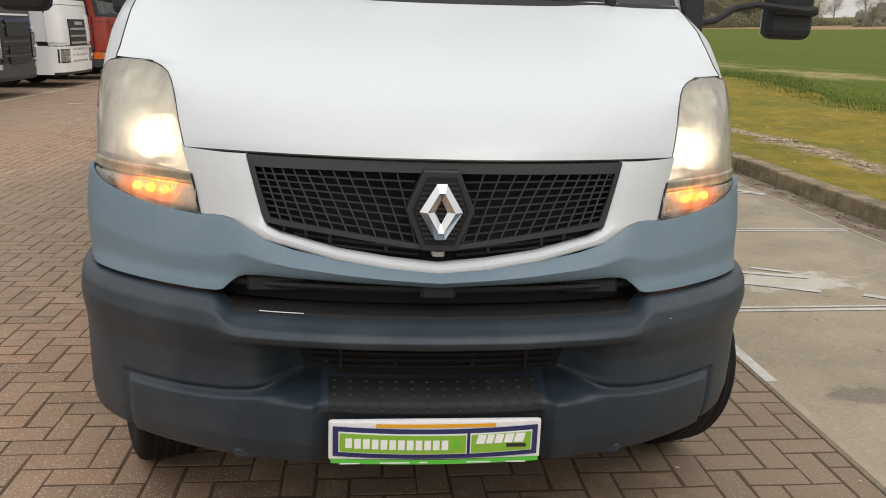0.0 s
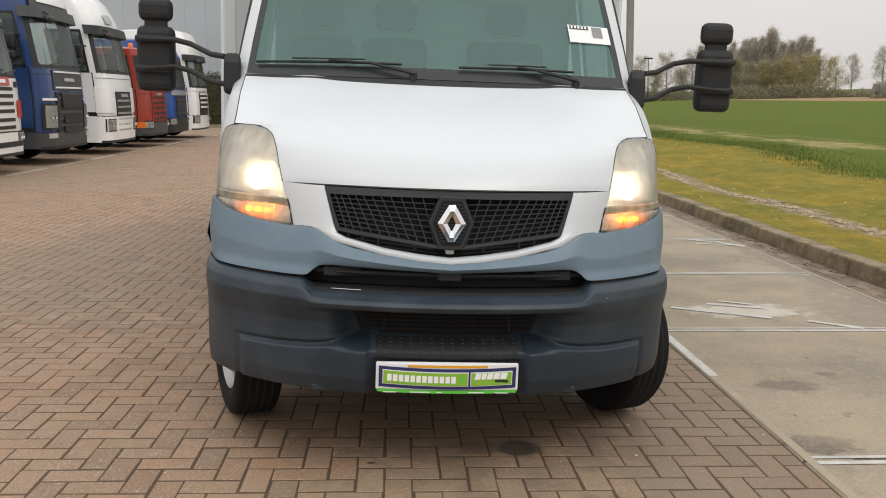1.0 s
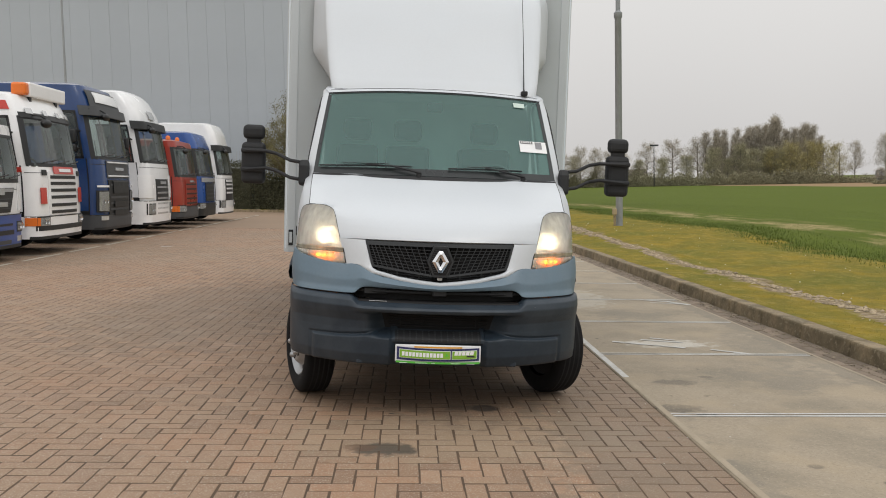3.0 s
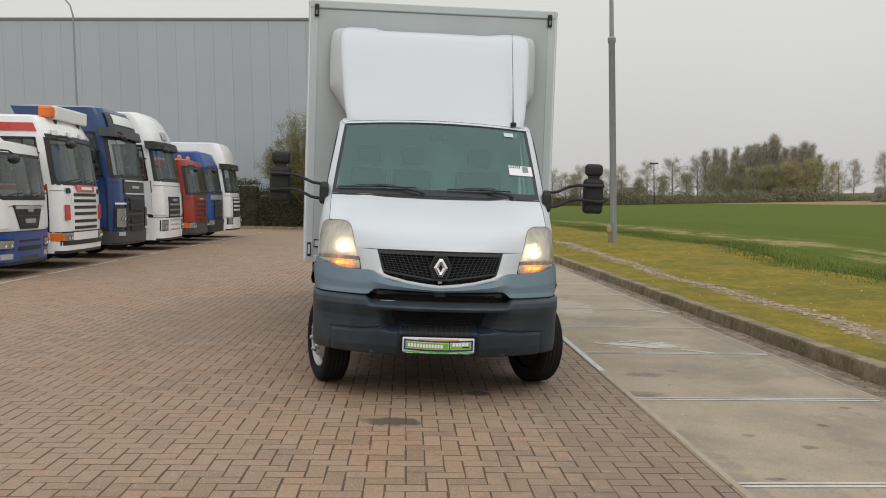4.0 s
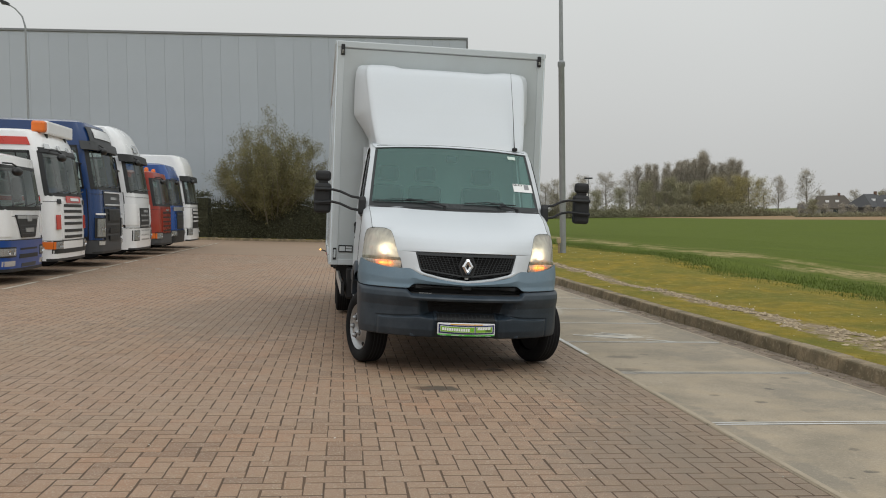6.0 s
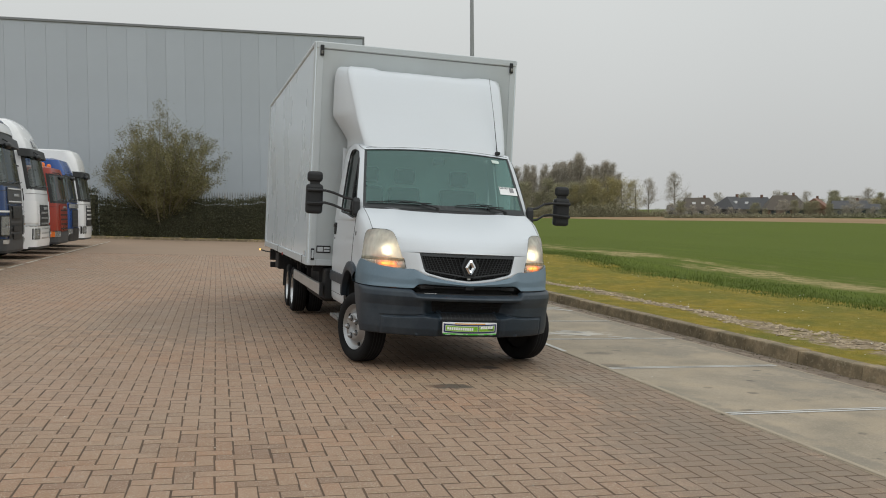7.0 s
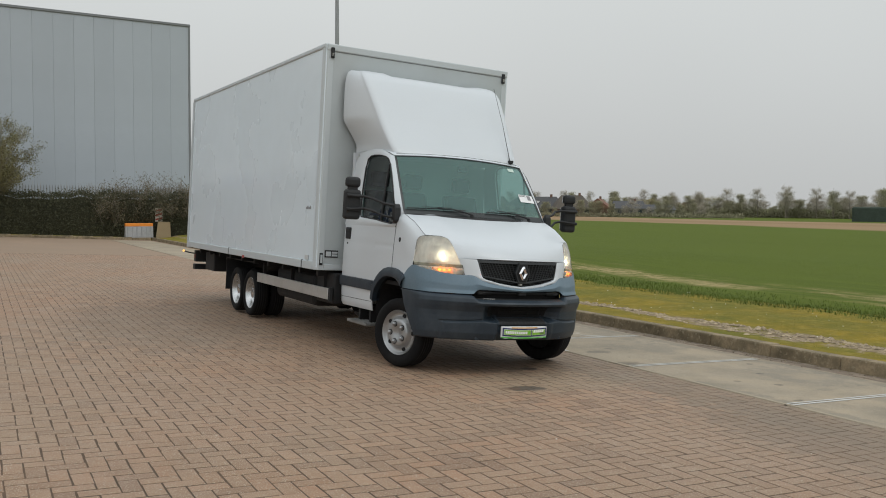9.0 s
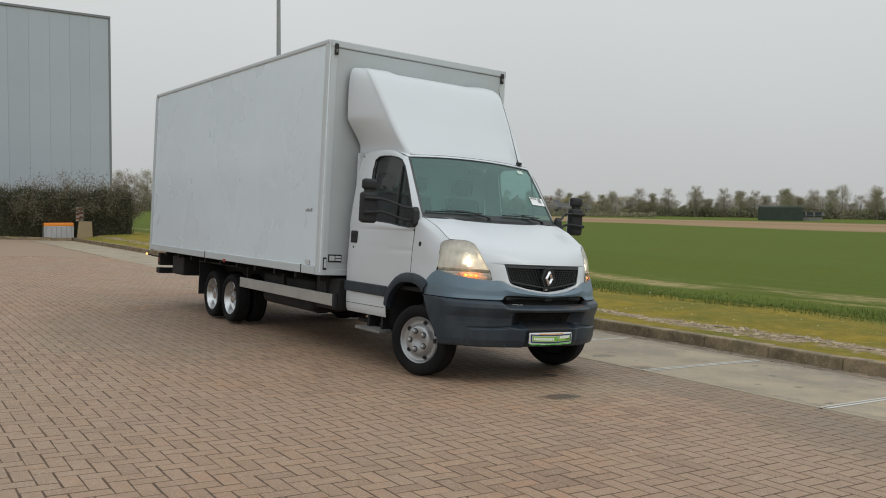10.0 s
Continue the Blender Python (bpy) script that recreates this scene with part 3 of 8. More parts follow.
# ---- the white box truck ----
# Its own axes: x to its left side, y from the front to the back, z up.
T_AT = (0.095, 1.93)
TRUCK = pose(T_AT[0], T_AT[1], gz(*T_AT), 0, 3.35, 1.3)
truck = thing("box_truck", TRUCK, "white box truck with blue-grey bumper trim and lit headlights", "truck")

# plan of the nose: distance from the middle, and how far it curves back
NOSE = [(0, 0), (0.2, 0.010), (0.4, 0.040), (0.5, 0.070), (0.6, 0.115), (0.7, 0.175), (0.8, 0.250), (0.87, 0.320), (0.92, 0.395), (0.945, 0.460), (0.957, 0.56), (0.962, 0.90)]
NOSE_Y0 = [(0.30, 0.22), (0.36, 0.135), (0.42, 0.108), (0.50, 0.10), (0.58, 0.098), (0.63, 0.092), (0.68, 0.066), (0.72, 0.052), (0.76, 0.064), (0.79, 0.11), (0.83, 0.145), (0.88, 0.162), (0.95, 0.175), (1.0, 0.182), (1.12, 0.192), (1.2, 0.25), (1.35, 0.42)]
_s = np.concatenate([[0], np.cumsum(np.hypot(np.diff([a for a, _ in NOSE]), np.diff([b for _, b in NOSE])))])


def nose_smooth(s):
    """Point of the plan at an arc length, eased by a running mean."""
    q = np.clip(s + np.linspace(-0.05, 0.05, 9), -9, _s[-1] + 9)
    x = np.interp(np.abs(q), _s, [a for a, _ in NOSE]) * np.sign(q)
    d = np.interp(np.abs(q), _s, [b for _, b in NOSE])
    return float(x.mean()), float(d.mean())


NOSE_LUT = [nose_smooth(s) for s in np.linspace(0, _s[-1], 200)]
NX, ND = np.array([a for a, _ in NOSE_LUT]), np.array([b for _, b in NOSE_LUT])


def nose_y(x, z):
    """Depth of the nose's skin at a distance from the middle and a height."""
    return curve_at(NOSE_Y0, z) + float(np.interp(abs(x), NX, ND))


def nose_row(z, y_end, width=1.0, half=40):
    """Points along the nose at one height, as far back as y_end on either side."""
    y0 = curve_at(NOSE_Y0, z)
    keep = [(a * width, y0 + d) for a, d in zip(NX, ND) if y0 + d < y_end]
    keep.append((keep[-1][0], y_end))
    pts = np.array(keep)
    s = np.concatenate([[0], np.cumsum(np.hypot(*np.diff(pts, axis=0).T))])
    t = np.linspace(0, s[-1], half)
    xs, ys = np.interp(t, s, pts[:, 0]), np.interp(t, s, pts[:, 1])
    right = [(float(a), float(b)) for a, b in zip(xs, ys)]
    return [(-a, b) for a, b in right[:0:-1]] + right


PAD_TOP = [(0.24, 0.580), (0.285, 0.576), (0.41, 0.556), (0.527, 0.540), (0.65, 0.532), (0.80, 0.528)]


def bumper_push(x, z):
    """How far the bumper's skin is pressed in (+) or stands proud (-)."""
    a = abs(x)
    # the rounded upper bar, proud between the corners
    d = -0.020 * smooth01((0.570 - a) / 0.10) * smooth01((z - 0.674) / 0.030) * smooth01((0.80 - z) / 0.05)
    # the hollow under it, fading outwards, with a sloping floor
    d += 0.125 * smooth01((0.470 - a) / 0.15) * smooth01((0.694 - z) / 0.016) * smooth01((z - 0.522) / (0.060 if a > 0.29 else 0.085))
    # plate recess
    d += 0.018 * smooth01((0.285 - a) / 0.014) * smooth01((0.508 - z) / 0.012)
    # the lower corner pads with their outline
    p = smooth01((curve_at(PAD_TOP, a) - z) / 0.016) * smooth01((0.808 - a) / 0.016) * smooth01((a - 0.29) / 0.02)
    q = smooth01((curve_at(PAD_TOP, a) + 0.016 - z) / 0.016) * smooth01((0.826 - a) / 0.016) * smooth01((a - 0.33) / 0.05)
    d += 0.010 * q - 0.024 * p
    return d


def tidy(bm):
    bmesh.ops.recalc_face_normals(bm, faces=bm.faces[:])
    return bm


def solid(bm, thick):
    """Gives a sheet thickness."""
    bmesh.ops.recalc_face_normals(bm, faces=bm.faces[:])
    bmesh.ops.solidify(bm, geom=bm.faces[:], thickness=thick)
    return bm


# bumper
BUMP_END = [(0.30, 0.58), (0.38, 0.60), (0.43, 0.635), (0.64, 0.80), (0.79, 0.87), (0.83, 0.88)]
rings = []
for z in [0.346, 0.350] + list(np.linspace(0.356, 0.500, 20)) + list(np.linspace(0.5035, 0.605, 30)) + list(np.linspace(0.611, 0.782, 30)) + [0.786, 0.790]:
    row = nose_row(z, curve_at(BUMP_END, z), 1.022, 125)
    tuck = 0.035 if z < 0.348 else 0.008 if z < 0.353 else 0.06 if z > 0.788 else 0.012 if z > 0.784 else 0.0
    rings.append([(x, y + bumper_push(x, z) + tuck, z - 0.036 * smooth01((0.56 - abs(x)) / 0.06) * smooth01((z - 0.70) / 0.08)) for x, y in row])
bumper = part("bumper", tidy(bm_loft(rings, False)), M["bumper"], truck, "dark grey plastic bumper, scuffed", sharp=50)
for sx in (-1, 1):
    part("tow_cover", bm_box(sx * 0.46 - 0.05, sx * 0.46 + 0.05, nose_y(0.46, 0.37) - 0.012, nose_y(0.46, 0.37) + 0.05, 0.352, 0.385, 0.008), M["bumper"], bumper)
# scratches that show bare plastic
scratch = mat("scratched_plastic", (0.42, 0.42, 0.42), 0.7)
for x, z, dx, dz in ((0.475, 0.640, 0.006, 0.035), (0.56, 0.665, 0.004, 0.006), (0.60, 0.735, 0.012, 0.003), (-0.72, 0.645, 0.05, -0.018), (-0.735, 0.545, 0.003, 0.02)):
    y = nose_y(x, z) + bumper_push(x, z) - 0.003
    part("scratch", bm_prism([(x, z), (x + 0.003, z), (x + dx + 0.003, z + dz), (x + dx, z + dz)], y, y + 0.004), scratch, bumper)
# near-black sheet that puts the hollow's shade behind the slats
part("intake_back", tidy(bm_loft([[(x, nose_y(x, z) + bumper_push(x, z) - 0.004, z) for x in np.linspace(-0.36 + 0.25 * (0.684 - z), 0.36 - 0.25 * (0.684 - z), 17)] for z in np.linspace(0.578, 0.684, 9)], False)), M["dark"], bumper, "lower air intake with its shade coloured near-black", smooth=True)
# slats inside the lower intake
for i, z in enumerate((0.596, 0.614, 0.632, 0.650, 0.668)):
    part("intake_slat", bm_tube([(x, nose_y(x, z) + 0.098, z) for x in np.linspace(-0.315, 0.315, 15)], 0.0045, 6), M["dark"], bumper)
for x in (-0.1, 0.1, -0.24, 0.24):
    part("intake_stay", bm_box(x - 0.004, x + 0.004, 0.196, 0.206, 0.59, 0.67), M["dark"], bumper)
# studs on the plate step
STUD = mat("worn_stud", (0.038, 0.045, 0.050), 0.5)
tread = part("step_tread", tidy(bm_loft([[(x, nose_y(x, z) + bumper_push(x, z) - 0.0025, z) for x in np.linspace(-0.27, 0.27, 12)] for z in np.linspace(0.512, 0.572, 8)], False)), M["black"], bumper, "studded black step tread", smooth=True)
for i in range(14):
    x = -0.255 + 0.51 * i / 13
    for j in range(6):
        z = 0.517 + 0.0100 * j
        y = nose_y(x, z) + bumper_push(x, z)
        part("stud", bm_box(x - 0.0045, x + 0.0045, y - 0.006, y + 0.002, z - 0.0016, z + 0.0016), STUD, tread)

# blue-grey trim over the bumper
TRIM_TOP = [(0, 0.860), (0.12, 0.868), (0.24, 0.884), (0.36, 0.905), (0.43, 0.925), (0.50, 0.966), (0.54, 0.980), (0.60, 0.972), (0.70, 0.978), (0.82, 0.996), (0.90, 1.014), (0.935, 1.026), (0.957, 1.04), (0.962, 1.04)]
TRIM_BACK = [(0.60, 1.06), (0.70, 1.034), (0.76, 1.003), (0.81, 0.968), (0.88, 0.905)]
TRIM_LOW = [(0, 0.826), (0.44, 0.840), (0.48, 0.837), (0.505, 0.828), (0.525, 0.806), (0.54, 0.799), (0.60, 0.797), (0.962, 0.797)]
row = nose_row(0.9, 0.88, 1.014, 70)
rings = []
for v in np.linspace(0, 1, 21):
    ring = []
    for x, y in row:
        a = abs(x)
        # towards the wheel arch the trim narrows along its side
        top = min(curve_at(TRIM_TOP, a), curve_at(TRIM_BACK, y))
        z = lerp(curve_at(TRIM_LOW, a), top, v)
        bulge = -0.024 * min(v / 0.45, (1 - v) / 0.55) ** 0.75 - 0.004
        ease = 1 - smooth01((a - 0.90) / 0.06)
        ring.append((x * (1 + 0.012 * (1 - ease) * math.sin(math.pi * v)), y + (curve_at(NOSE_Y0, z) - curve_at(NOSE_Y0, 0.9)) * (0.3 + 0.7 * ease) + bulge * ease, z))
    rings.append(ring)
part("bumper_trim", solid(bm_loft(rings, False), 0.012), M["blue_plastic"], truck, "faded blue-grey plastic bumper trim", sharp=45)
# slot between trim and bumper, its shade put in as near-black sheets
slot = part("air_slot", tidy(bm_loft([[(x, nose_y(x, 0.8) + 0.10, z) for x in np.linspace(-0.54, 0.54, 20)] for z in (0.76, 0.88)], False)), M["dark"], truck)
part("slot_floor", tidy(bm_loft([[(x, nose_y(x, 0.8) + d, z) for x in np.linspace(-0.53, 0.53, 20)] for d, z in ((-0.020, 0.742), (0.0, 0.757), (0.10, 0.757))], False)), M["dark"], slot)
part("slot_bar", bm_tube([(x, nose_y(x, 0.8) + 0.05, 0.812) for x in np.linspace(-0.52, 0.52, 20)], 0.009, 6), M["black"], slot)
part("slot_catch", bm_box(-0.045, 0.045, 0.15, 0.21, 0.79, 0.84, 0.008), M["black"], slot)
for x in (-0.40, 0.40):
    part("slot_block", bm_box(x - 0.075, x + 0.075, nose_y(x, 0.8) + 0.05, nose_y(x, 0.8) + 0.1, 0.79, 0.835, 0.008), M["black"], slot)
for x0, x1 in ((-0.44, -0.33),):
    part("bright_strip", bm_tube([(x, nose_y(x, 0.79) + 0.004, 0.757) for x in np.linspace(x0, x1, 6)], 0.0016, 5), M["alu"], slot)

# white panel round the grille
def on_nose(p, off=0.0):
    return (p[0], nose_y(p[0], p[1]) + off, p[1])


INNER = [(0.478, 1.130), (0.466, 1.085), (0.452, 1.035), (0.438, 0.985), (0.424, 0.955), (0.390, 0.939), (0.25, 0.906), (0.12, 0.888), (0, 0.877)]
OUTER = [(0.646, 1.134), (0.629, 1.085), (0.616, 1.03), (0.602, 0.972), (0.535, 0.976), (0.445, 0.924), (0.25, 0.880), (0.12, 0.864), (0, 0.855)]
inner = [(-a, b) for a, b in INNER] + INNER[-2::-1]
outer = [(-a, b) for a, b in OUTER] + OUTER[-2::-1]
rings = []
for v, off in ((0.0, 0.035), (0.0, 0.006), (0.06, 0.0), (0.3, -0.010), (0.6, -0.010), (0.85, -0.006), (1.0, 0.004)):
    rings.append([on_nose((lerp(a[0], b[0], v), lerp(a[1], b[1], v)), off) for a, b in zip(inner, outer)])
part("front_panel", tidy(bm_loft(rings, False)), M["white"], truck, sharp=40)

# grille
G_TOP = 1.127


def g_low(x):
    return 0.976 - 0.058 * (1 - min(1, abs(x) / 0.43))


grille = part("grille", tidy(bm_loft([[(x, nose_y(x, z) + 0.085, z) for x in np.linspace(-0.45, 0.45, 16)] for z in (0.86, 1.0, 1.13)], False)), M["dark"], truck, "black mesh grille")
fs = np.linspace(-1, 1, 29)
rim_out = [(f * 0.476, G_TOP) for f in fs] + [(0.452, 1.04)] + [(f * 0.430, g_low(f * 0.43) - 0.010) for f in fs[::-1]] + [(-0.452, 1.04)]
rim_in = [(f * 0.455, G_TOP - 0.026) for f in fs] + [(0.438, 1.04)] + [(f * 0.416, g_low(f * 0.43) + 0.002) for f in fs[::-1]] + [(-0.438, 1.04)]
bm = bm_loft([[on_nose(p, o) for p in q] for q, o in ((rim_out, 0.03), (rim_out, 0.003), (rim_in, 0.003), (rim_in, 0.018))], True)
part("grille_frame", tidy(bm), M["grille"], grille, sharp=35)
for k in range(7):
    f = (k + 1) / 8
    def rowz(x):
        return lerp(G_TOP - 0.026, g_low(x), f)
    for sx in (-1, 1):
        xs = [sx * v for v in np.linspace(0.062, 0.455 - 0.038 * f, 12)]
        part("grille_bar", bm_loft([[(x, nose_y(x, rowz(x)) + o, rowz(x) + h) for o, h in ((0.008, -0.0020), (0.008, 0.0020), (0.015, 0.0018), (0.015, -0.0018))] for x in xs], True, True), M["grille"], grille)
for xt in (0.436, 0.414, 0.388, 0.360, 0.330, 0.298, 0.264, 0.228, 0.190, 0.150, 0.108):
    for sx in (-1, 1):
        xb = max(0.058, xt - 0.040 - 0.034 * math.sin(math.pi * (xt - 0.06) / 0.40))
        pts = []
        for f in (0, 0.5, 1):
            x = sx * lerp(xt, xb, f)
            z = lerp(G_TOP - 0.026, g_low(x), f)
            pts.append([(x + dx, nose_y(x, z) + o, z) for dx, o in ((-0.0020, 0.007), (0.0020, 0.007), (0.0018, 0.015), (-0.0018, 0.015))])
        part("grille_bar", bm_loft(pts, True, True), M["grille"], grille)
# slats and a latch in the gap under the mesh
for z, w in ((0.900, 0.32), (0.916, 0.36), (0.932, 0.38)):
    for sx in (-1, 1):
        part("grille_slat", bm_tube([(sx * x, nose_y(x, 0.93) + 0.045, z - 0.016 + 0.09 * x) for x in np.linspace(0.05, w, 9)], 0.004, 6), M["grille"], grille)
for x in (-0.385, -0.33, -0.27, -0.13, 0.13, 0.27, 0.33):
    part("grille_stay", bm_box(x - 0.004, x + 0.004, nose_y(x, 0.93) + 0.040, nose_y(x, 0.93) + 0.05, 0.885 + 0.09 * abs(x), 0.925 + 0.09 * abs(x)), M["grille"], grille)
part("grille_post", bm_box(-0.016, 0.016, 0.19, 0.23, 0.89, 0.95, 0.004), M["alu"], grille)
# badge: six-sided surround with a plain bright rhombus
def hexa(w, h, t):
    return [(-t, h), (t, h), (w, 0), (t, -h), (-t, -h), (-w, 0)]
BZ = 1.012
badge = part("badge", bm_round(bm_prism([(a, b + BZ) for a, b in hexa(0.086, 0.100, 0.044)], 0.168, 0.205), 0.004), M["grille"], grille, "dark six-sided badge with a chrome rhombus")
part("badge_recess", bm_prism([(a, b + BZ) for a, b in hexa(0.070, 0.084, 0.036)], 0.1655, 0.169), M["dark"], badge)
for i in range(12):
    z = BZ - 0.068 + 0.0125 * i
    w = 0.062 - 0.024 * abs(i - 5.5) / 5.5
    part("badge_rib", bm_box(-w, w, 0.163, 0.167, z - 0.002, z + 0.002), M["grille"], badge)
O, I = hexa(0.053, 0.069, 0.012), hexa(0.0150, 0.029, 0.001)
bm = bm_loft([[(a, y, b + BZ) for a, b in q] for q, y in ((O, 0.163), (O, 0.156), ([((a + c) / 2, (b + d) / 2) for (a, b), (c, d) in zip(O, I)], 0.143), (I, 0.156), (I, 0.163))], True)
part("rhombus", tidy(bm), M["chrome"], badge)

# number-plate board with a dealer's sign
PZ0, PZ1 = 0.372, 0.497
plate = part("sign_board", bm_round(bm_box(-0.268, 0.268, 0.088, 0.104, PZ0 + 0.018, PZ1), 0.006), M["plate_white"], truck, "white-edged green and blue sign board")
def bowed(x0, x1, z0, z1, y, bow=0.010, t=0.002):
    """A thin patch whose edges sag in the middle, as the sign's print does."""
    ring0, ring1 = [], []
    for x in np.linspace(x0, x1, 13):
        s = -bow * (1 - (x / 0.268) ** 2)
        ring0.append((x, y, z0 + s))
        ring1.append((x, y, z1 + s))
    return solid(bm_loft([ring0, ring1], False), t)
bm = bowed(-0.262, 0.262, PZ0 + 0.014, PZ0 + 0.026, 0.0858, 0.008)
part("sign_strip", bm, M["plate_green2"], plate, "bright green strip")
for i in range(5):
    x = -0.24 + 0.1 * i + (0.02 if i > 2 else 0)
    part("sign_bar", bm_box(x, x + (0.05, 0.075, 0.02, 0.06, 0.05)[i], 0.0830, 0.0856, PZ0 + 0.010, PZ0 + 0.013), M["label"], plate)
SAG_S = 0.013
part("sign_white", bowed(-0.265, 0.265, PZ0 + 0.026, PZ1 - 0.003, 0.0868, 0.006), M["plate_white"], plate)
part("sign_orange", bowed(-0.15, 0.15, PZ1 - 0.013, PZ1 - 0.004, 0.0852, 0.006), M["plate_orange"], plate)
part("sign_navy", bowed(-0.257, 0.257, PZ0 + 0.036, PZ1 - 0.010, 0.0827, SAG_S), M["plate_blue"], plate)
part("sign_white", bowed(-0.243, 0.078, PZ0 + 0.049, PZ1 - 0.022, 0.0802, SAG_S), M["plate_white"], plate)
part("sign_green", bowed(-0.240, 0.075, PZ0 + 0.052, PZ1 - 0.025, 0.0777, SAG_S), M["plate_green"], plate)
part("sign_white", bowed(0.086, 0.243, PZ0 + 0.049, PZ1 - 0.022, 0.0802, SAG_S), M["plate_white"], plate)
part("sign_green", bowed(0.089, 0.240, PZ0 + 0.052, PZ1 - 0.025, 0.0777, SAG_S), M["plate_green"], plate)
# lettering that is a trade name, as a row of plain blocks
for i in range(12):
    x = -0.226 + 0.0218 * i
    s = PZ0 + 0.062 - SAG_S * (1 - (x / 0.268) ** 2)
    part("sign_block", bm_box(x, x + 0.0165, 0.0750, 0.0775, s, s + 0.026), M["label"], plate)
for x, w in ((0.100, 0.021), (0.125, 0.017), (0.146, 0.020), (0.170, 0.022), (0.196, 0.024)):
    s = -SAG_S * (1 - (x / 0.268) ** 2)
    part("sign_block", bm_prism([(x, PZ0 + 0.076 + s), (x + w, PZ0 + 0.076 + s), (x + w + 0.006, PZ0 + 0.100 + s), (x + 0.006, PZ0 + 0.100 + s)], 0.0750, 0.0775), M["label"], plate)
part("sign_block", bm_box(0.178, 0.228, 0.0750, 0.0775, PZ0 + 0.056, PZ0 + 0.066), M["ink"], plate)
part("sign_arrow", bm_prism([(0.045, PZ0 + 0.055), (0.050, PZ0 + 0.078), (0.064, PZ0 + 0.060)], 0.0750, 0.0775), M["plate_green2"], plate)

# headlights: shell, reflectors, bulbs, hazed lens; indicator below
HL_IN = [(1.072, 0.622), (1.10, 0.630), (1.137, 0.643), (1.198, 0.661), (1.255, 0.675), (1.29, 0.687), (1.31, 0.699), (1.325, 0.720), (1.333, 0.744), (1.337, 0.775)]
HL_OUT = [(1.072, 0.951), (1.10, 0.949), (1.17, 0.943), (1.226, 0.935), (1.28, 0.926), (1.305, 0.917), (1.32, 0.905), (1.33, 0.886), (1.335, 0.862), (1.337, 0.84)]
HZ0, HZ1 = 1.072, 1.337


def lamp_y(x, z):
    return 0.192 + float(np.interp(abs(x), NX, ND)) + curve_at([(0.95, -0.01), (1.05, 0.0), (1.16, 0.035), (1.25, 0.075), (1.345, 0.130)], z)


def lamp_sheet(sx, tin, tout, z0, z1, off, rows=30, cols=14, bow=0.012):
    rings = []
    for z in np.linspace(z0, z1, rows):
        a, b = curve_at(tin, z), curve_at(tout, z)
        rings.append([(sx * x, lamp_y(x, z) + off - bow * math.sin(math.pi * (i / (cols - 1))) * math.sin(math.pi * (z - z0) / (z1 - z0)), z) for i, x in enumerate(np.linspace(a, b, cols))])
    return bm_loft(rings, False)


def ind_low(x):
    return 0.972 + 0.046 * smooth01((x - 0.62) / 0.3) * ((x - 0.6) / 0.33)


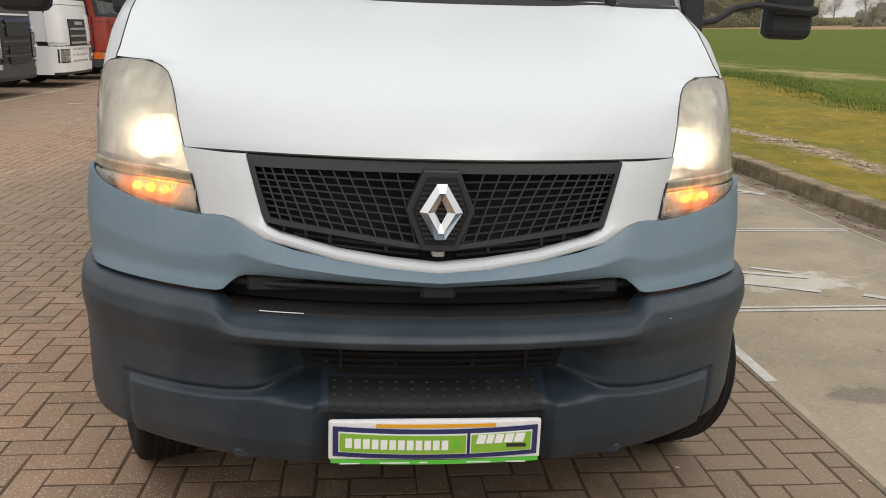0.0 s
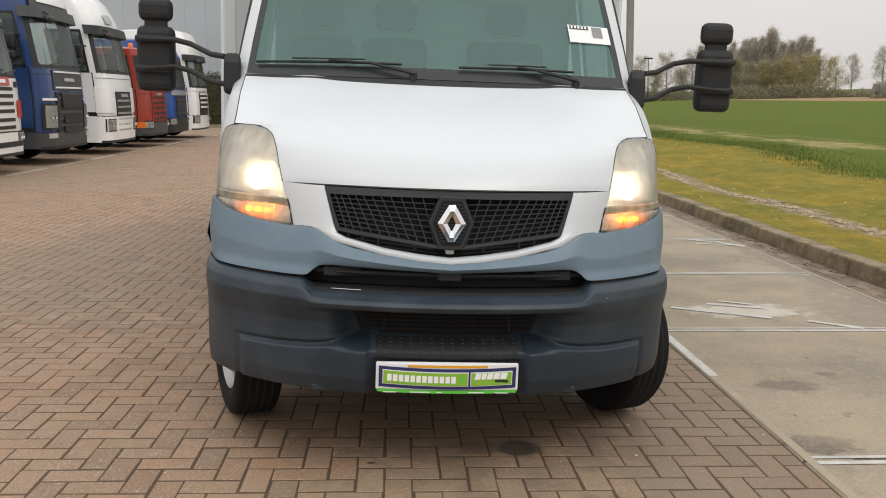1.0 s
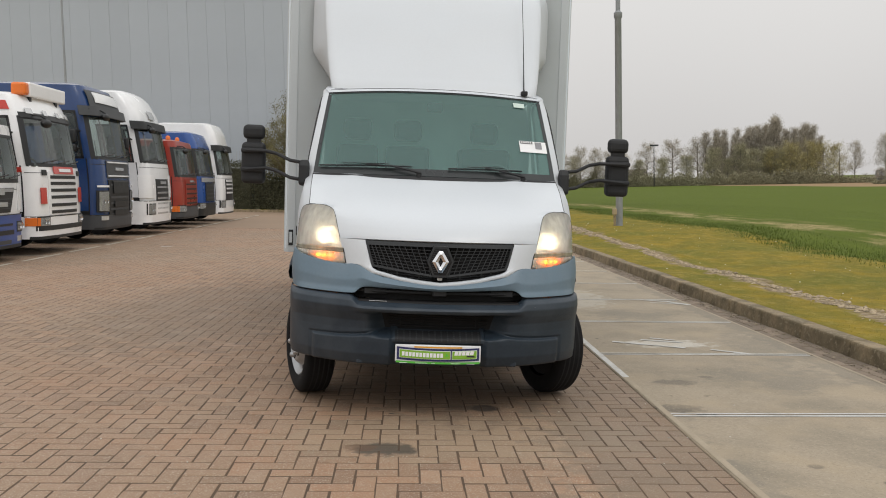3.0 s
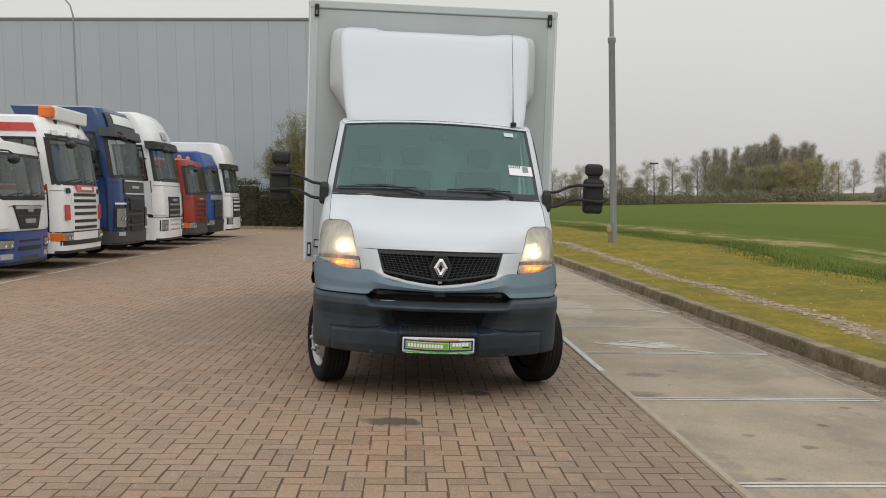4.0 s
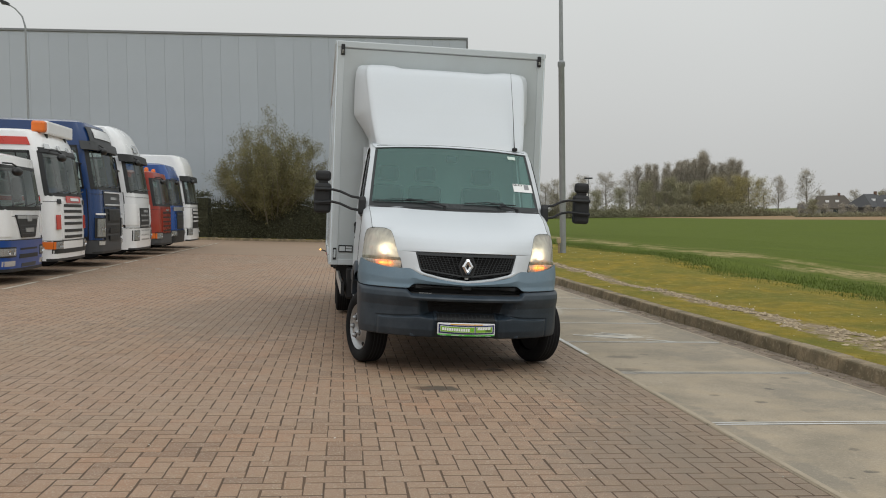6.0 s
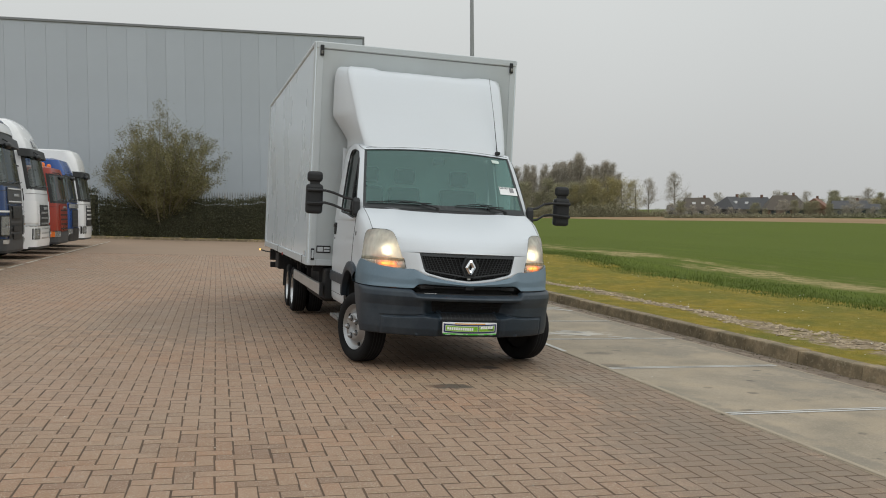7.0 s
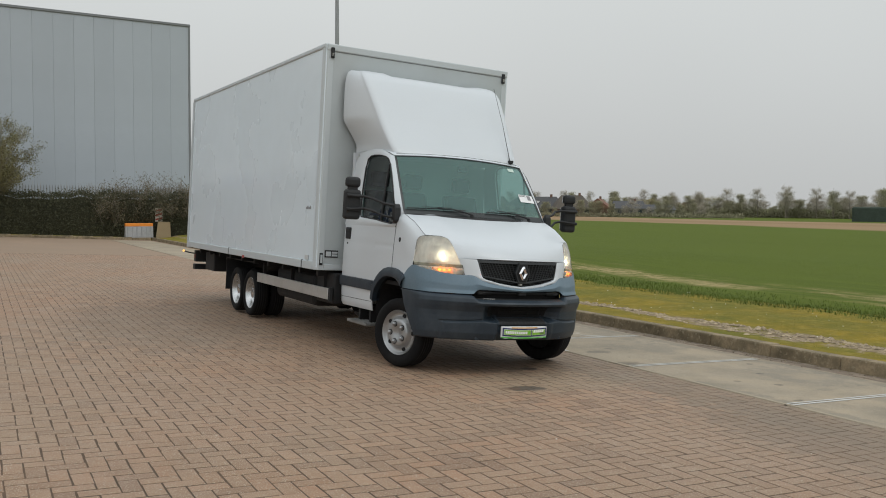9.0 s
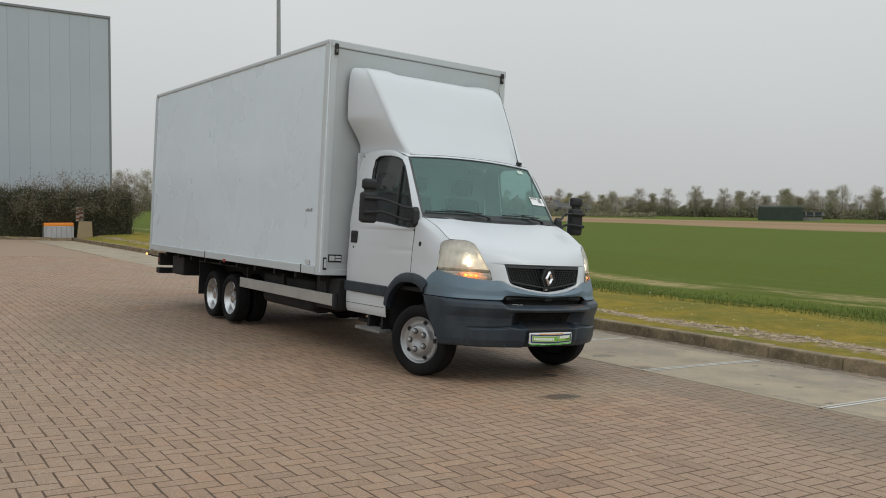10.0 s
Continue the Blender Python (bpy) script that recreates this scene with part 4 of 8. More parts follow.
for sx in (-1, 1):
    lamp = part("headlight", tidy(lamp_sheet(sx, HL_IN, HL_OUT, HZ0, HZ1, 0.085, bow=-0.03)), M["reflector"], truck, "hazed headlight with its low beam lit", smooth=True)
    # lens with a rim that runs back to the shell
    bm = lamp_sheet(sx, HL_IN, HL_OUT, HZ0, HZ1, -0.006)
    part("lens", tidy(bm), M["lens"], lamp, "yellowed hazy lens", smooth=True).visible_shadow = False
    edge_pts = [(curve_at(HL_IN, z), z) for z in np.linspace(HZ0, HZ1, 40)] + [(curve_at(HL_OUT, z), z) for z in np.linspace(HZ1, HZ0, 40)]
    bm = bm_loft([[(sx * x, lamp_y(x, z) + o, z) for x, z in edge_pts] for o in (-0.006, 0.09)], True)
    part("lamp_rim", tidy(bm), M["reflector"], lamp, smooth=True)
    seal = bm_tube([(sx * x, lamp_y(x, z) - 0.001, z) for x, z in edge_pts[8:62]], 0.0026, 6)
    part("seal", seal, M["black"], lamp)
    # low-beam bowl and bulb, high-beam bowl above, both cut into uneven facets
    for bx, bz, r, hot in ((0.745, 1.135, 0.085, True), (0.785, 1.265, 0.050, False)):
        by = lamp_y(bx, bz) + 0.080
        rings = []
        for k in range(9):
            f = k / 8
            ring = []
            for i, q in enumerate(np.linspace(0, 2 * math.pi, 36, endpoint=False)):
                x = bx + r * f * (1.15 * (1 + 0.14 * math.sin(3 * q + 1) + 0.10 * math.sin(7 * q)) * math.cos(q))
                z = bz + 0.9 * r * f * (1 + 0.12 * math.sin(2 * q) + 0.10 * math.sin(9 * q + 2)) * math.sin(q) * (0.62 if math.sin(q) < 0 else 1)
                x, z = min(max(x, curve_at(HL_IN, z) + 0.006), curve_at(HL_OUT, z) - 0.03), max(z, HZ0 + 0.004)
                ring.append((sx * x, max(by - 0.050 * f * f + 0.006 * (i % 2) * f, lamp_y(x, z) + 0.014), z))
            rings.append(ring)
        part("reflector_bowl", tidy(bm_loft(rings[1:], True)), M["reflector"], lamp)
        if hot:
            bb = bmesh.new()
            bmesh.ops.create_uvsphere(bb, u_segments=16, v_segments=10, radius=0.017)
            bmesh.ops.translate(bb, verts=bb.verts, vec=(sx * bx, by - 0.034, bz))
            part("bulb", bb, M["bulb"], lamp, "glowing warm white bulb", smooth=True)
    part("divider", tidy(bm_loft([[(sx * x, lamp_y(x, 1.05) - o, z) for x in np.linspace(0.616, 0.950, 14)] for z, o in ((1.042, 0.0), (1.043, 0.006), (1.052, 0.010), (1.060, 0.005), (1.066, 0.009), (1.073, 0.006), (1.074, 0.0))], False)), M["lens_band"], lamp, smooth=True)
    # indicator
    ind = part("indicator", tidy(bm_loft([[(sx * x, lamp_y(x, 1.0) + 0.055, lerp(ind_low(x), 1.041, v)) for x in np.linspace(0.606, 0.950, 14)] for v in (0, 0.5, 1)], False)), M["reflector"], truck, "clear indicator lamp with an amber bulb glowing")
    part("lens", tidy(bm_loft([[(sx * x, lamp_y(x, 1.0) - 0.004 - 0.008 * math.sin(math.pi * v), lerp(ind_low(x), 1.041, v)) for x in np.linspace(0.606, 0.952, 16)] for v in np.linspace(0, 1, 6)], False)), M["lens_clear"], ind, smooth=True).visible_shadow = False
    part("amber_inset", tidy(bm_loft([[(sx * x, lamp_y(x, 1.0) + 0.02, lerp(ind_low(x) + 0.006, 1.036, v)) for x in np.linspace(0.678, 0.845, 8)] for v in (0, 0.5, 1)], False)), M["amber_lens"], ind, smooth=True).visible_shadow = False
    for bx in (0.705, 0.745, 0.785):
        bb = bmesh.new()
        bmesh.ops.create_uvsphere(bb, u_segments=10, v_segments=8, radius=0.013)
        bmesh.ops.translate(bb, verts=bb.verts, vec=(sx * bx, lamp_y(bx, 1.0) + 0.035, 1.012))
        part("bulb", bb, M["amber"], ind, smooth=True)
    for i in range(7):
        x = 0.615 + 0.009 * i
        part("lens_rib", bm_box(sx * x - 0.001, sx * x + 0.001, lamp_y(x, 1.0) + 0.002, lamp_y(x, 1.0) + 0.006, ind_low(x) + 0.006, 1.036), M["reflector"], ind)
    part("under_seal", bm_tube([(sx * x, lamp_y(x, 1.0) - 0.001, ind_low(x) - 0.002) for x in np.linspace(0.596, 0.948, 12)], 0.0040, 6), M["black"], ind)
    part("under_seal", bm_tube([(sx * x, nose_y(x, z) - 0.002, z) for x, z in ((0.619, 1.070), (0.610, 1.04), (0.603, 1.0), (0.597, 0.975))], 0.0032, 6), M["black"], ind)

# bonnet: its middle line, and its edge along the headlight and back to the windscreen
HOOD_MID = [(0.190, 1.137), (0.209, 1.170), (0.245, 1.215), (0.295, 1.252), (0.355, 1.287), (0.42, 1.318), (0.49, 1.347), (0.58, 1.384), (0.70, 1.428), (0.83, 1.472), (0.95, 1.512), (1.02, 1.546)]
HOOD_EDGE = [(0.642, 1.132), (0.650, 1.16), (0.667, 1.22), (0.683, 1.278), (0.702, 1.315), (0.748, 1.338), (0.866, 1.341), (0.868, 1.366), (0.871, 1.415), (0.876, 1.468), (0.880, 1.515), (0.884, 1.552)]
EDGE_BACK = [0.690, 0.77, 0.87, 0.995, 1.105]


def hood_row(v, n=41):
    """One line across the bonnet; v from 0 at the grille to 1 at the windscreen."""
    k = np.linspace(0, 1, len(HOOD_MID))
    win = v + np.linspace(-1, 1, 9) * min(0.10, v, 1 - v)
    yc, zc = (float(np.interp(win, k, [h[j] for h in HOOD_MID]).mean()) for j in (0, 1))
    ys = [lamp_y(x, z) - 0.002 for x, z in HOOD_EDGE[:7]] + EDGE_BACK
    xe, ze = (float(np.interp(v, k, [h[j] for h in HOOD_EDGE])) for j in (0, 1))
    ye = float(np.interp(v, k, ys))
    wide_win = v + np.linspace(-1, 1, 15) * min(0.22, v, 1 - v)
    y_in = float(np.interp(wide_win, k, ys).mean())
    z_in = float(np.interp(wide_win, k, [h[1] for h in HOOD_EDGE]).mean())
    power = lerp(2.1, 2.6, v)
    out = []
    for u in np.linspace(-1, 1, n):
        a = abs(u)
        crease = 0.005 * math.exp(-((a - 0.66) / 0.1) ** 2) * smooth01(v * 4)
        xs = lerp(0.642, 0.884, v)
        out.append((u * (xs + (xe - xs) * a ** 6), lerp(yc, y_in + (ye - y_in) * a ** 12, a ** power), lerp(zc, z_in + (ze - z_in) * a ** 12, a ** (power + 0.5)) + crease))
    return out


rings = [[(x, y + 0.03, z - 0.012) for x, y, z in hood_row(0)]] + [hood_row(v) for v in np.linspace(0, 1, 67)]
part("bonnet", tidy(bm_loft(rings, False)), M["white"], truck, sharp=60)
part("bonnet_gap", tidy(bm_loft([[(x, y + 0.016, z + 0.004 - d) for x, y, z in hood_row(0)] for d in (0.0, 0.012)], False)), M["dark"], truck)
for sx in (-1, 1):
    part("bonnet_gap", bm_tube([(sx * (abs(p[0]) + 0.001), p[1] + 0.001, p[2] - 0.001) for p in (hood_row(v)[-1] for v in np.linspace(0.55, 1, 16))], 0.0026, 5), M["dark"], truck)

STEP_ALU = mat("worn_step_aluminium", (0.26, 0.26, 0.255), 0.5, metal=0.5, var=0.2, scale=12, dirt=(0.10, 0.095, 0.085), dirt_amount=0.7, dirt_scale=6)


# cab sides
def side_x(y, z):
    """Half width of the cab's side at a place: upright below, leaning in above the waist."""
    x = curve_at([(0.4, 0.955), (0.6, 0.968), (0.9, 0.975), (1.2, 0.970), (1.45, 0.955), (1.7, 0.928), (2.0, 0.890), (2.18, 0.862), (2.28, 0.835)], z)
    return x - 0.045 * smooth01((1.3 - y) / 0.6) * smooth01((z - 0.95) / 0.5)


ARCH = [(0.80, 0.905), (0.87, 0.945), (0.96, 0.972), (1.06, 0.985), (1.18, 0.985), (1.28, 0.965), (1.37, 0.925), (1.45, 0.870), (1.52, 0.805), (1.57, 0.73), (1.59, 0.64), (1.60, 0.55), (1.60, 0.48)]
ARCH_IN = [(0.86, 0.80), (0.90, 0.842), (0.97, 0.872), (1.06, 0.888), (1.17, 0.888), (1.26, 0.872), (1.34, 0.838), (1.41, 0.79), (1.465, 0.735), (1.50, 0.67), (1.515, 0.60), (1.52, 0.54), (1.52, 0.48)]
EDGE = [(1.105, 1.552, 0.884), (1.15, 1.61, 0.880), (1.21, 1.70, 0.871), (1.28, 1.80, 0.860), (1.35, 1.90, 0.848), (1.42, 2.0, 0.836), (1.49, 2.10, 0.824), (1.545, 2.17, 0.815)]
WINDOW = [(1.12, 1.452), (1.155, 1.50), (1.20, 1.58), (1.26, 1.68), (1.33, 1.80), (1.42, 1.95), (1.50, 2.065), (1.57, 2.13), (1.66, 2.165), (1.80, 2.185), (1.95, 2.192), (2.05, 2.185), (2.115, 2.15), (2.13, 2.05), (2.115, 1.85), (2.095, 1.65), (2.075, 1.53), (2.04, 1.495), (1.85, 1.482), (1.62, 1.468), (1.42, 1.445), (1.25, 1.432)]


def frame_out_point(i):
    """The door frame's outer edge opposite each window corner."""
    y, z = WINDOW[i]
    if i <= 7:
        k = i / 7
        e = [float(np.interp(k, np.linspace(0, 1, len(EDGE)), [q[j] for q in EDGE])) for j in range(3)]
        return (e[2], e[0], e[1])
    top = {8: (1.66, 2.215), 9: (1.80, 2.250), 10: (1.98, 2.262), 11: (2.15, 2.262), 12: (2.34, 2.245), 13: (2.44, 2.13), 14: (2.455, 1.85), 15: (2.46, 1.65), 16: (2.46, 1.50), 17: (2.46, 1.40), 18: (1.90, 1.40), 19: (1.62, 1.40), 20: (1.40, 1.40), 21: (1.16, 1.40)}[i]
    return (side_x(*top), top[0], top[1])


for sx in (-1, 1):
    # wing: a patch between the bonnet's edge, the headlight, the wheel arch and the door
    def resample(pts, n):
        q = np.array(pts, float)
        t = np.concatenate([[0], np.cumsum(np.linalg.norm(np.diff(q, axis=0), axis=1))])
        t /= t[-1]
        return [np.array([np.interp(f, t, q[:, j]) for j in range(3)]) for f in np.linspace(0, 1, n)]
    top = resample([hood_row(v)[-1] for v in np.linspace(0.548, 1, 16)] + [(0.885, 1.13, 1.545)], 16)
    front = resample([tuple(top[0])] + [(curve_at(HL_OUT, z), lamp_y(curve_at(HL_OUT, z), z) + 0.002, z) for z in np.linspace(1.334, 1.055, 14)] + [(0.957, 0.72, 1.02), (0.962, 0.765, 0.965), (0.970, 0.80, 0.905)], 18)
    back = resample([tuple(top[-1])] + [(side_x(1.13, z), 1.13, z) for z in np.linspace(1.50, 0.985, 12)], 18)
    low = resample([(0.970, 0.80, 0.905)] + [(side_x(y, z), y, z) for y, z in ARCH[1:4]] + [(side_x(1.13, 0.985), 1.13, 0.985)], 16)
    rings = []
    for i in range(18):
        v = i / 17
        ring = []
        for j in range(16):
            u = j / 15
            p = (1 - v) * top[j] + v * low[j] + (1 - u) * front[i] + u * back[i]
            p = p - ((1 - u) * (1 - v) * top[0] + u * (1 - v) * top[-1] + (1 - u) * v * low[0] + u * v * low[-1])
            swell = 0.014 * math.sin(math.pi * u) * math.sin(math.pi * min(1, v * 1.3))
            ring.append((sx * (p[0] + swell), p[1], p[2] + 0.4 * swell))
        rings.append(ring)
    part("wing", tidy(bm_loft(rings, False)), M["white"], truck, sharp=60)
    # wheel-arch trim, and the dark well behind it
    rings = []
    for (a, b), (c, d) in zip(ARCH, ARCH_IN):
        rings.append([(sx * (side_x(lerp(a, c, f), lerp(b, d, f)) + o), lerp(a, c, f), lerp(b, d, f)) for f, o in ((0, 0.0), (0.03, 0.026), (0.5, 0.042), (0.95, 0.034), (1.0, 0.0), (1.0, -0.05))])
    arch = part("arch_trim", tidy(bm_loft(rings[:11], False)), M["bumper"], truck, "dark plastic wheel-arch trim", sharp=50)
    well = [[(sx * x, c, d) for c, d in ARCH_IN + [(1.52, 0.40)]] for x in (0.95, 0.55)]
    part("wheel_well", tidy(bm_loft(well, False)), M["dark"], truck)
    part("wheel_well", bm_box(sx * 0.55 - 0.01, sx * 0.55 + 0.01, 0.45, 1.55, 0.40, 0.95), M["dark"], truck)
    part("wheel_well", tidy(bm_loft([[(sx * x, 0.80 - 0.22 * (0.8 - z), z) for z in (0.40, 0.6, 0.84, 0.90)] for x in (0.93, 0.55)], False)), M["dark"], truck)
    # door below the waist
    def low_at(y):
        return curve_at([(1.13, 0.985), (1.18, 0.985), (1.28, 0.965), (1.37, 0.925), (1.45, 0.870), (1.52, 0.805), (1.57, 0.73), (1.588, 0.64), (1.60, 0.485), (2.46, 0.475)], y)
    rings = []
    for y in [1.135, 1.18, 1.23, 1.28, 1.33, 1.37, 1.41, 1.45, 1.49, 1.52, 1.55, 1.57, 1.588, 1.60, 1.65, 1.8, 2.0, 2.2, 2.35, 2.43, 2.452, 2.462]:
        lo = low_at(y)
        rings.append([(sx * (side_x(y, z) - (0.02 if y > 2.46 else 0.006 if y > 2.45 else 0) - 0.006 * math.exp(-((z - 1.20) / 0.02) ** 2) - 0.02 * smooth01((0.52 - z) / 0.05)), y, z) for z in np.linspace(lo, 1.40, 26)])
    door = part("door", tidy(bm_loft(rings, False)), M["white"], truck, "white cab door with a dark rub strip", sharp=60)
    outs = [frame_out_point(i) for i in range(len(WINDOW))]
    ins = [(side_x(y, z), y, z) for y, z in WINDOW]
    rings = []
    for f, o in ((0, 0.0), (0.35, 0.010), (0.75, 0.008), (0.97, 0.004), (1.0, -0.004), (1.0, -0.03)):
        ring = []
        for a, b in zip(outs, ins):
            ring.append((sx * (lerp(a[0], b[0], f) + o), lerp(a[1], b[1], f), lerp(a[2], b[2], f)))
        rings.append(ring)
    part("window_frame", tidy(bm_loft(rings, True)), M["white"], door, sharp=60)
    seal = bm_tube([(sx * (side_x(y, z) - 0.004), y, z) for y, z in WINDOW + WINDOW[:1]], 0.010, 6)
    part("window_seal", seal, M["black"], door)
    bm = bmesh.new()
    bm.faces.new([bm.verts.new((sx * (side_x(y, z) - 0.018), y, z)) for y, z in WINDOW])
    bmesh.ops.triangulate(bm, faces=bm.faces[:])
    part("window_pane", bm, M["side_glass"], door).visible_shadow = False
    part("window_bar", bm_tube([(sx * (side_x(1.53, z) - 0.01), 1.53 + 0.02 * (z - 1.7), z) for z in (1.45, 1.7, 1.9, 2.07)], 0.011, 6), M["black"], door)
    # gaps: door's front edge and waist, roof gutter
    part("door_gap", bm_tube([(sx * (side_x(1.13, z) + 0.0005), 1.132, z) for z in np.linspace(0.99, 1.44, 8)], 0.0035, 5), M["dark"], door)
    part("door_gap", bm_tube([(sx * (side_x(y, 0.62) - 0.001), y, low_at(y) + 0.10) for y in np.linspace(1.62, 2.45, 8)], 0.0025, 5), M["dark"], door)
    strip_r = [[(sx * (side_x(y, z) + o), y, z) for z, o in ((0.70, 0.0), (0.705, 0.018), (0.76, 0.022), (0.81, 0.018), (0.815, 0.0))] for y in (1.555, 1.57, 1.9, 2.2, 2.445, 2.455)]
    part("rub_strip", tidy(bm_loft(strip_r, False)), M["bumper"], door, "dark plastic rub strip", sharp=40)
    h = part("door_handle", bm_round(bm_box(sx * side_x(2.32, 1.3) - 0.012, sx * side_x(2.32, 1.3) + 0.012, 2.255, 2.395, 1.235, 1.37), 0.02, 3), M["black"], door, "black door handle", sharp=40)
    part("grip", bm_round(bm_box(sx * (side_x(2.32, 1.33) + 0.012) - 0.008, sx * (side_x(2.32, 1.33) + 0.012) + 0.008, 2.27, 2.38, 1.318, 1.352), 0.006), M["black"], h)
    part("lock", bm_lathe([(-0.003, 0.001), (-0.003, 0.011), (0.004, 0.011)], "x", 12, at=(sx * (side_x(2.33, 1.19)), 2.33, 1.19)), M["ink"], door)
    part("side_repeater", bm_lathe([(sx * 0.006, 0.002), (sx * 0.006, 0.018), (sx * 0.003, 0.026), (-sx * 0.004, 0.028)], "x", 16, at=(sx * (side_x(1.0, 1.285) + 0.014), 1.0, 1.275)), M["black"], truck, "small round side lamp")
    # step below the door
    st = part("step", bm_round(bm_box(sx * 0.92 - 0.10, sx * 0.92 + 0.10, 1.60, 2.12, 0.315, 0.345), 0.008), STEP_ALU, truck, "ribbed aluminium entry step")
    for i in range(5):
        part("step_rib", bm_box(sx * (0.855 + 0.04 * i) - 0.006, sx * (0.855 + 0.04 * i) + 0.006, 1.63, 2.09, 0.345, 0.352), STEP_ALU, st)
    for y in (1.72, 2.0):
        part("step_bracket", bm_box(sx * 0.80 - 0.12, sx * 0.80 + 0.10, y - 0.02, y + 0.02, 0.34, 0.52), M["chassis"], st)

# windscreen
def screen_point(u, v):
    """u across from -1 to 1, v from the scuttle to the roof."""
    e = [float(np.interp(v, np.linspace(0, 1, len(EDGE)), [q[j] for q in EDGE])) for j in range(3)]
    bow = (1 - u * u)
    return (u * e[2], e[0] - 0.085 * bow * (1 - 0.5 * v), e[1] + 0.030 * bow * v + 0.004 * bow)


def screen_patch(u0, u1, v0, v1, off, nu=24, nv=14):
    return bm_loft([[(lambda p: (p[0], p[1] - off * 0.8, p[2] + off * 0.6))(screen_point(u, v)) for u in np.linspace(u0, u1, nu)] for v in np.linspace(v0, v1, nv)], False)


ws = part("windscreen", tidy(screen_patch(-0.99, 0.99, 0.0, 0.99, -0.006)), M["windscreen"], truck, "green-tinted windscreen", smooth=True)
ws.visible_shadow = False
frit = mat("black_screen_edge", (0.016, 0.020, 0.021), 0.3, var=0.1)
for a in ((-1.0, 1.0, -0.02, 0.115), (-1.0, 1.0, 0.984, 1.0)):
    part("screen_edge", tidy(screen_patch(*a, -0.002, 24, 4)), frit, ws, smooth=True)
for a in ((-1.0, -0.968, 0.11, 0.97), (0.968, 1.0, 0.11, 0.97)):
    part("screen_edge", tidy(screen_patch(*a, -0.002, 3, 14)), frit, ws, smooth=True)
part("mirror_foot", bm_box(-0.06, 0.06, 1.46, 1.50, 2.05, 2.12, 0.01), M["black"], ws)
def on_screen(u0, u1, v0, v1, off, material, name, parent, label=""):
    return part(name, tidy(screen_patch(u0, u1, v0, v1, off, 6, 3)), material, parent, label)
stk = on_screen(0.735, 0.975, 0.365, 0.485, 0.003, M["label"], "price_label", ws, "white printed label")
on_screen(0.745, 0.855, 0.455, 0.48, 0.005, M["ink"], "label_bar", stk)
for i in range(5):
    on_screen(0.752 + 0.02 * i, 0.764 + 0.02 * i, 0.459, 0.476, 0.0065, M["label"], "label_bar", stk)
grey_ink = mat("grey_print", (0.25, 0.25, 0.26), 0.6)
on_screen(0.875, 0.935, 0.405, 0.478, 0.005, grey_ink, "label_print", stk)
on_screen(0.735, 0.84, 0.855, 0.925, 0.003, mat("pale_green_label", (0.55, 0.66, 0.60), 0.5), "permit_label", ws, "pale green label")

# wipers
for pu, u0, u1 in ((-0.14, -0.955, -0.20), (0.72, 0.10, 0.72)):
    w = part("wiper", bm_tube([(lambda p: (p[0], p[1] - 0.020, p[2] + 0.018))(screen_point(u, v)) for u, v in ((pu + 0.015, 0.0), (pu - 0.05, 0.035), (pu - 0.22, 0.105), (lerp(u0, u1, 0.5), 0.125))], [0.011, 0.010, 0.007, 0.005], 6), M["black"], truck, "black wiper arm with its blade")
    part("blade", bm_tube([(lambda p: (p[0], p[1] - 0.012, p[2] + 0.010))(screen_point(u, 0.112 + 0.012 * math.sin(3 * (u - u0)))) for u in np.linspace(u0, u1, 14)], 0.0065, 6), M["black"], w)
    part("blade_frame", bm_tube([(lambda p: (p[0], p[1] - 0.026, p[2] + 0.020))(screen_point(u, 0.125 + 0.012 * math.sin(3 * (u - u0)))) for u in np.linspace(lerp(u0, u1, 0.25), lerp(u0, u1, 0.75), 8)], 0.004, 6), M["black"], w)
    part("pivot", bm_lathe([(0, 0.001), (0, 0.018), (0.03, 0.020)], "z", 12, at=(screen_point(pu, 0)[0], screen_point(pu, 0)[1] - 0.02, screen_point(pu, 0)[2] - 0.015)), M["black"], w)
part("scuttle", tidy(bm_loft([[(u * 0.884, 1.105 - 0.085 * (1 - u * u) - 0.03 + d, 1.548 + h) for u in np.linspace(-1, 1, 24)] for d, h in ((-0.02, -0.03), (0.0, 0.0), (0.06, 0.006))], False)), M["black"], truck)

# roof, rear wall and the dim cab inside
roof_r = [[(lambda p: (p[0], p[1], p[2] + 0.004))(screen_point(u, 1.0)) for u in np.linspace(-1, 1, 20)]]
for y, z, w in ((1.60, 2.235, 0.845), (1.75, 2.268, 0.845), (2.1, 2.285, 0.848), (2.40, 2.28, 0.845), (2.46, 2.255, 0.84)):
    roof_r.append([(u * w, y, z - 0.03 * u ** 4) for u in np.linspace(-1, 1, 20)])
part("roof", tidy(bm_loft(roof_r, False)), M["white"], truck, smooth=True)
part("rear_wall", bm_box(-0.90, 0.90, 2.44, 2.462, 0.48, 2.24), M["white"], truck)
cab_in = part("cab_lining", bm_box(-0.86, 0.86, 2.40, 2.43, 0.9, 2.2), M["cab_in"], truck)
part("cab_floor", bm_box(-0.92, 0.92, 0.95, 2.43, 0.80, 0.84), M["dark"], cab_in)
part("headlining", bm_box(-0.80, 0.80, 1.62, 2.43, 2.20, 2.215), M["cab_in"], cab_in)
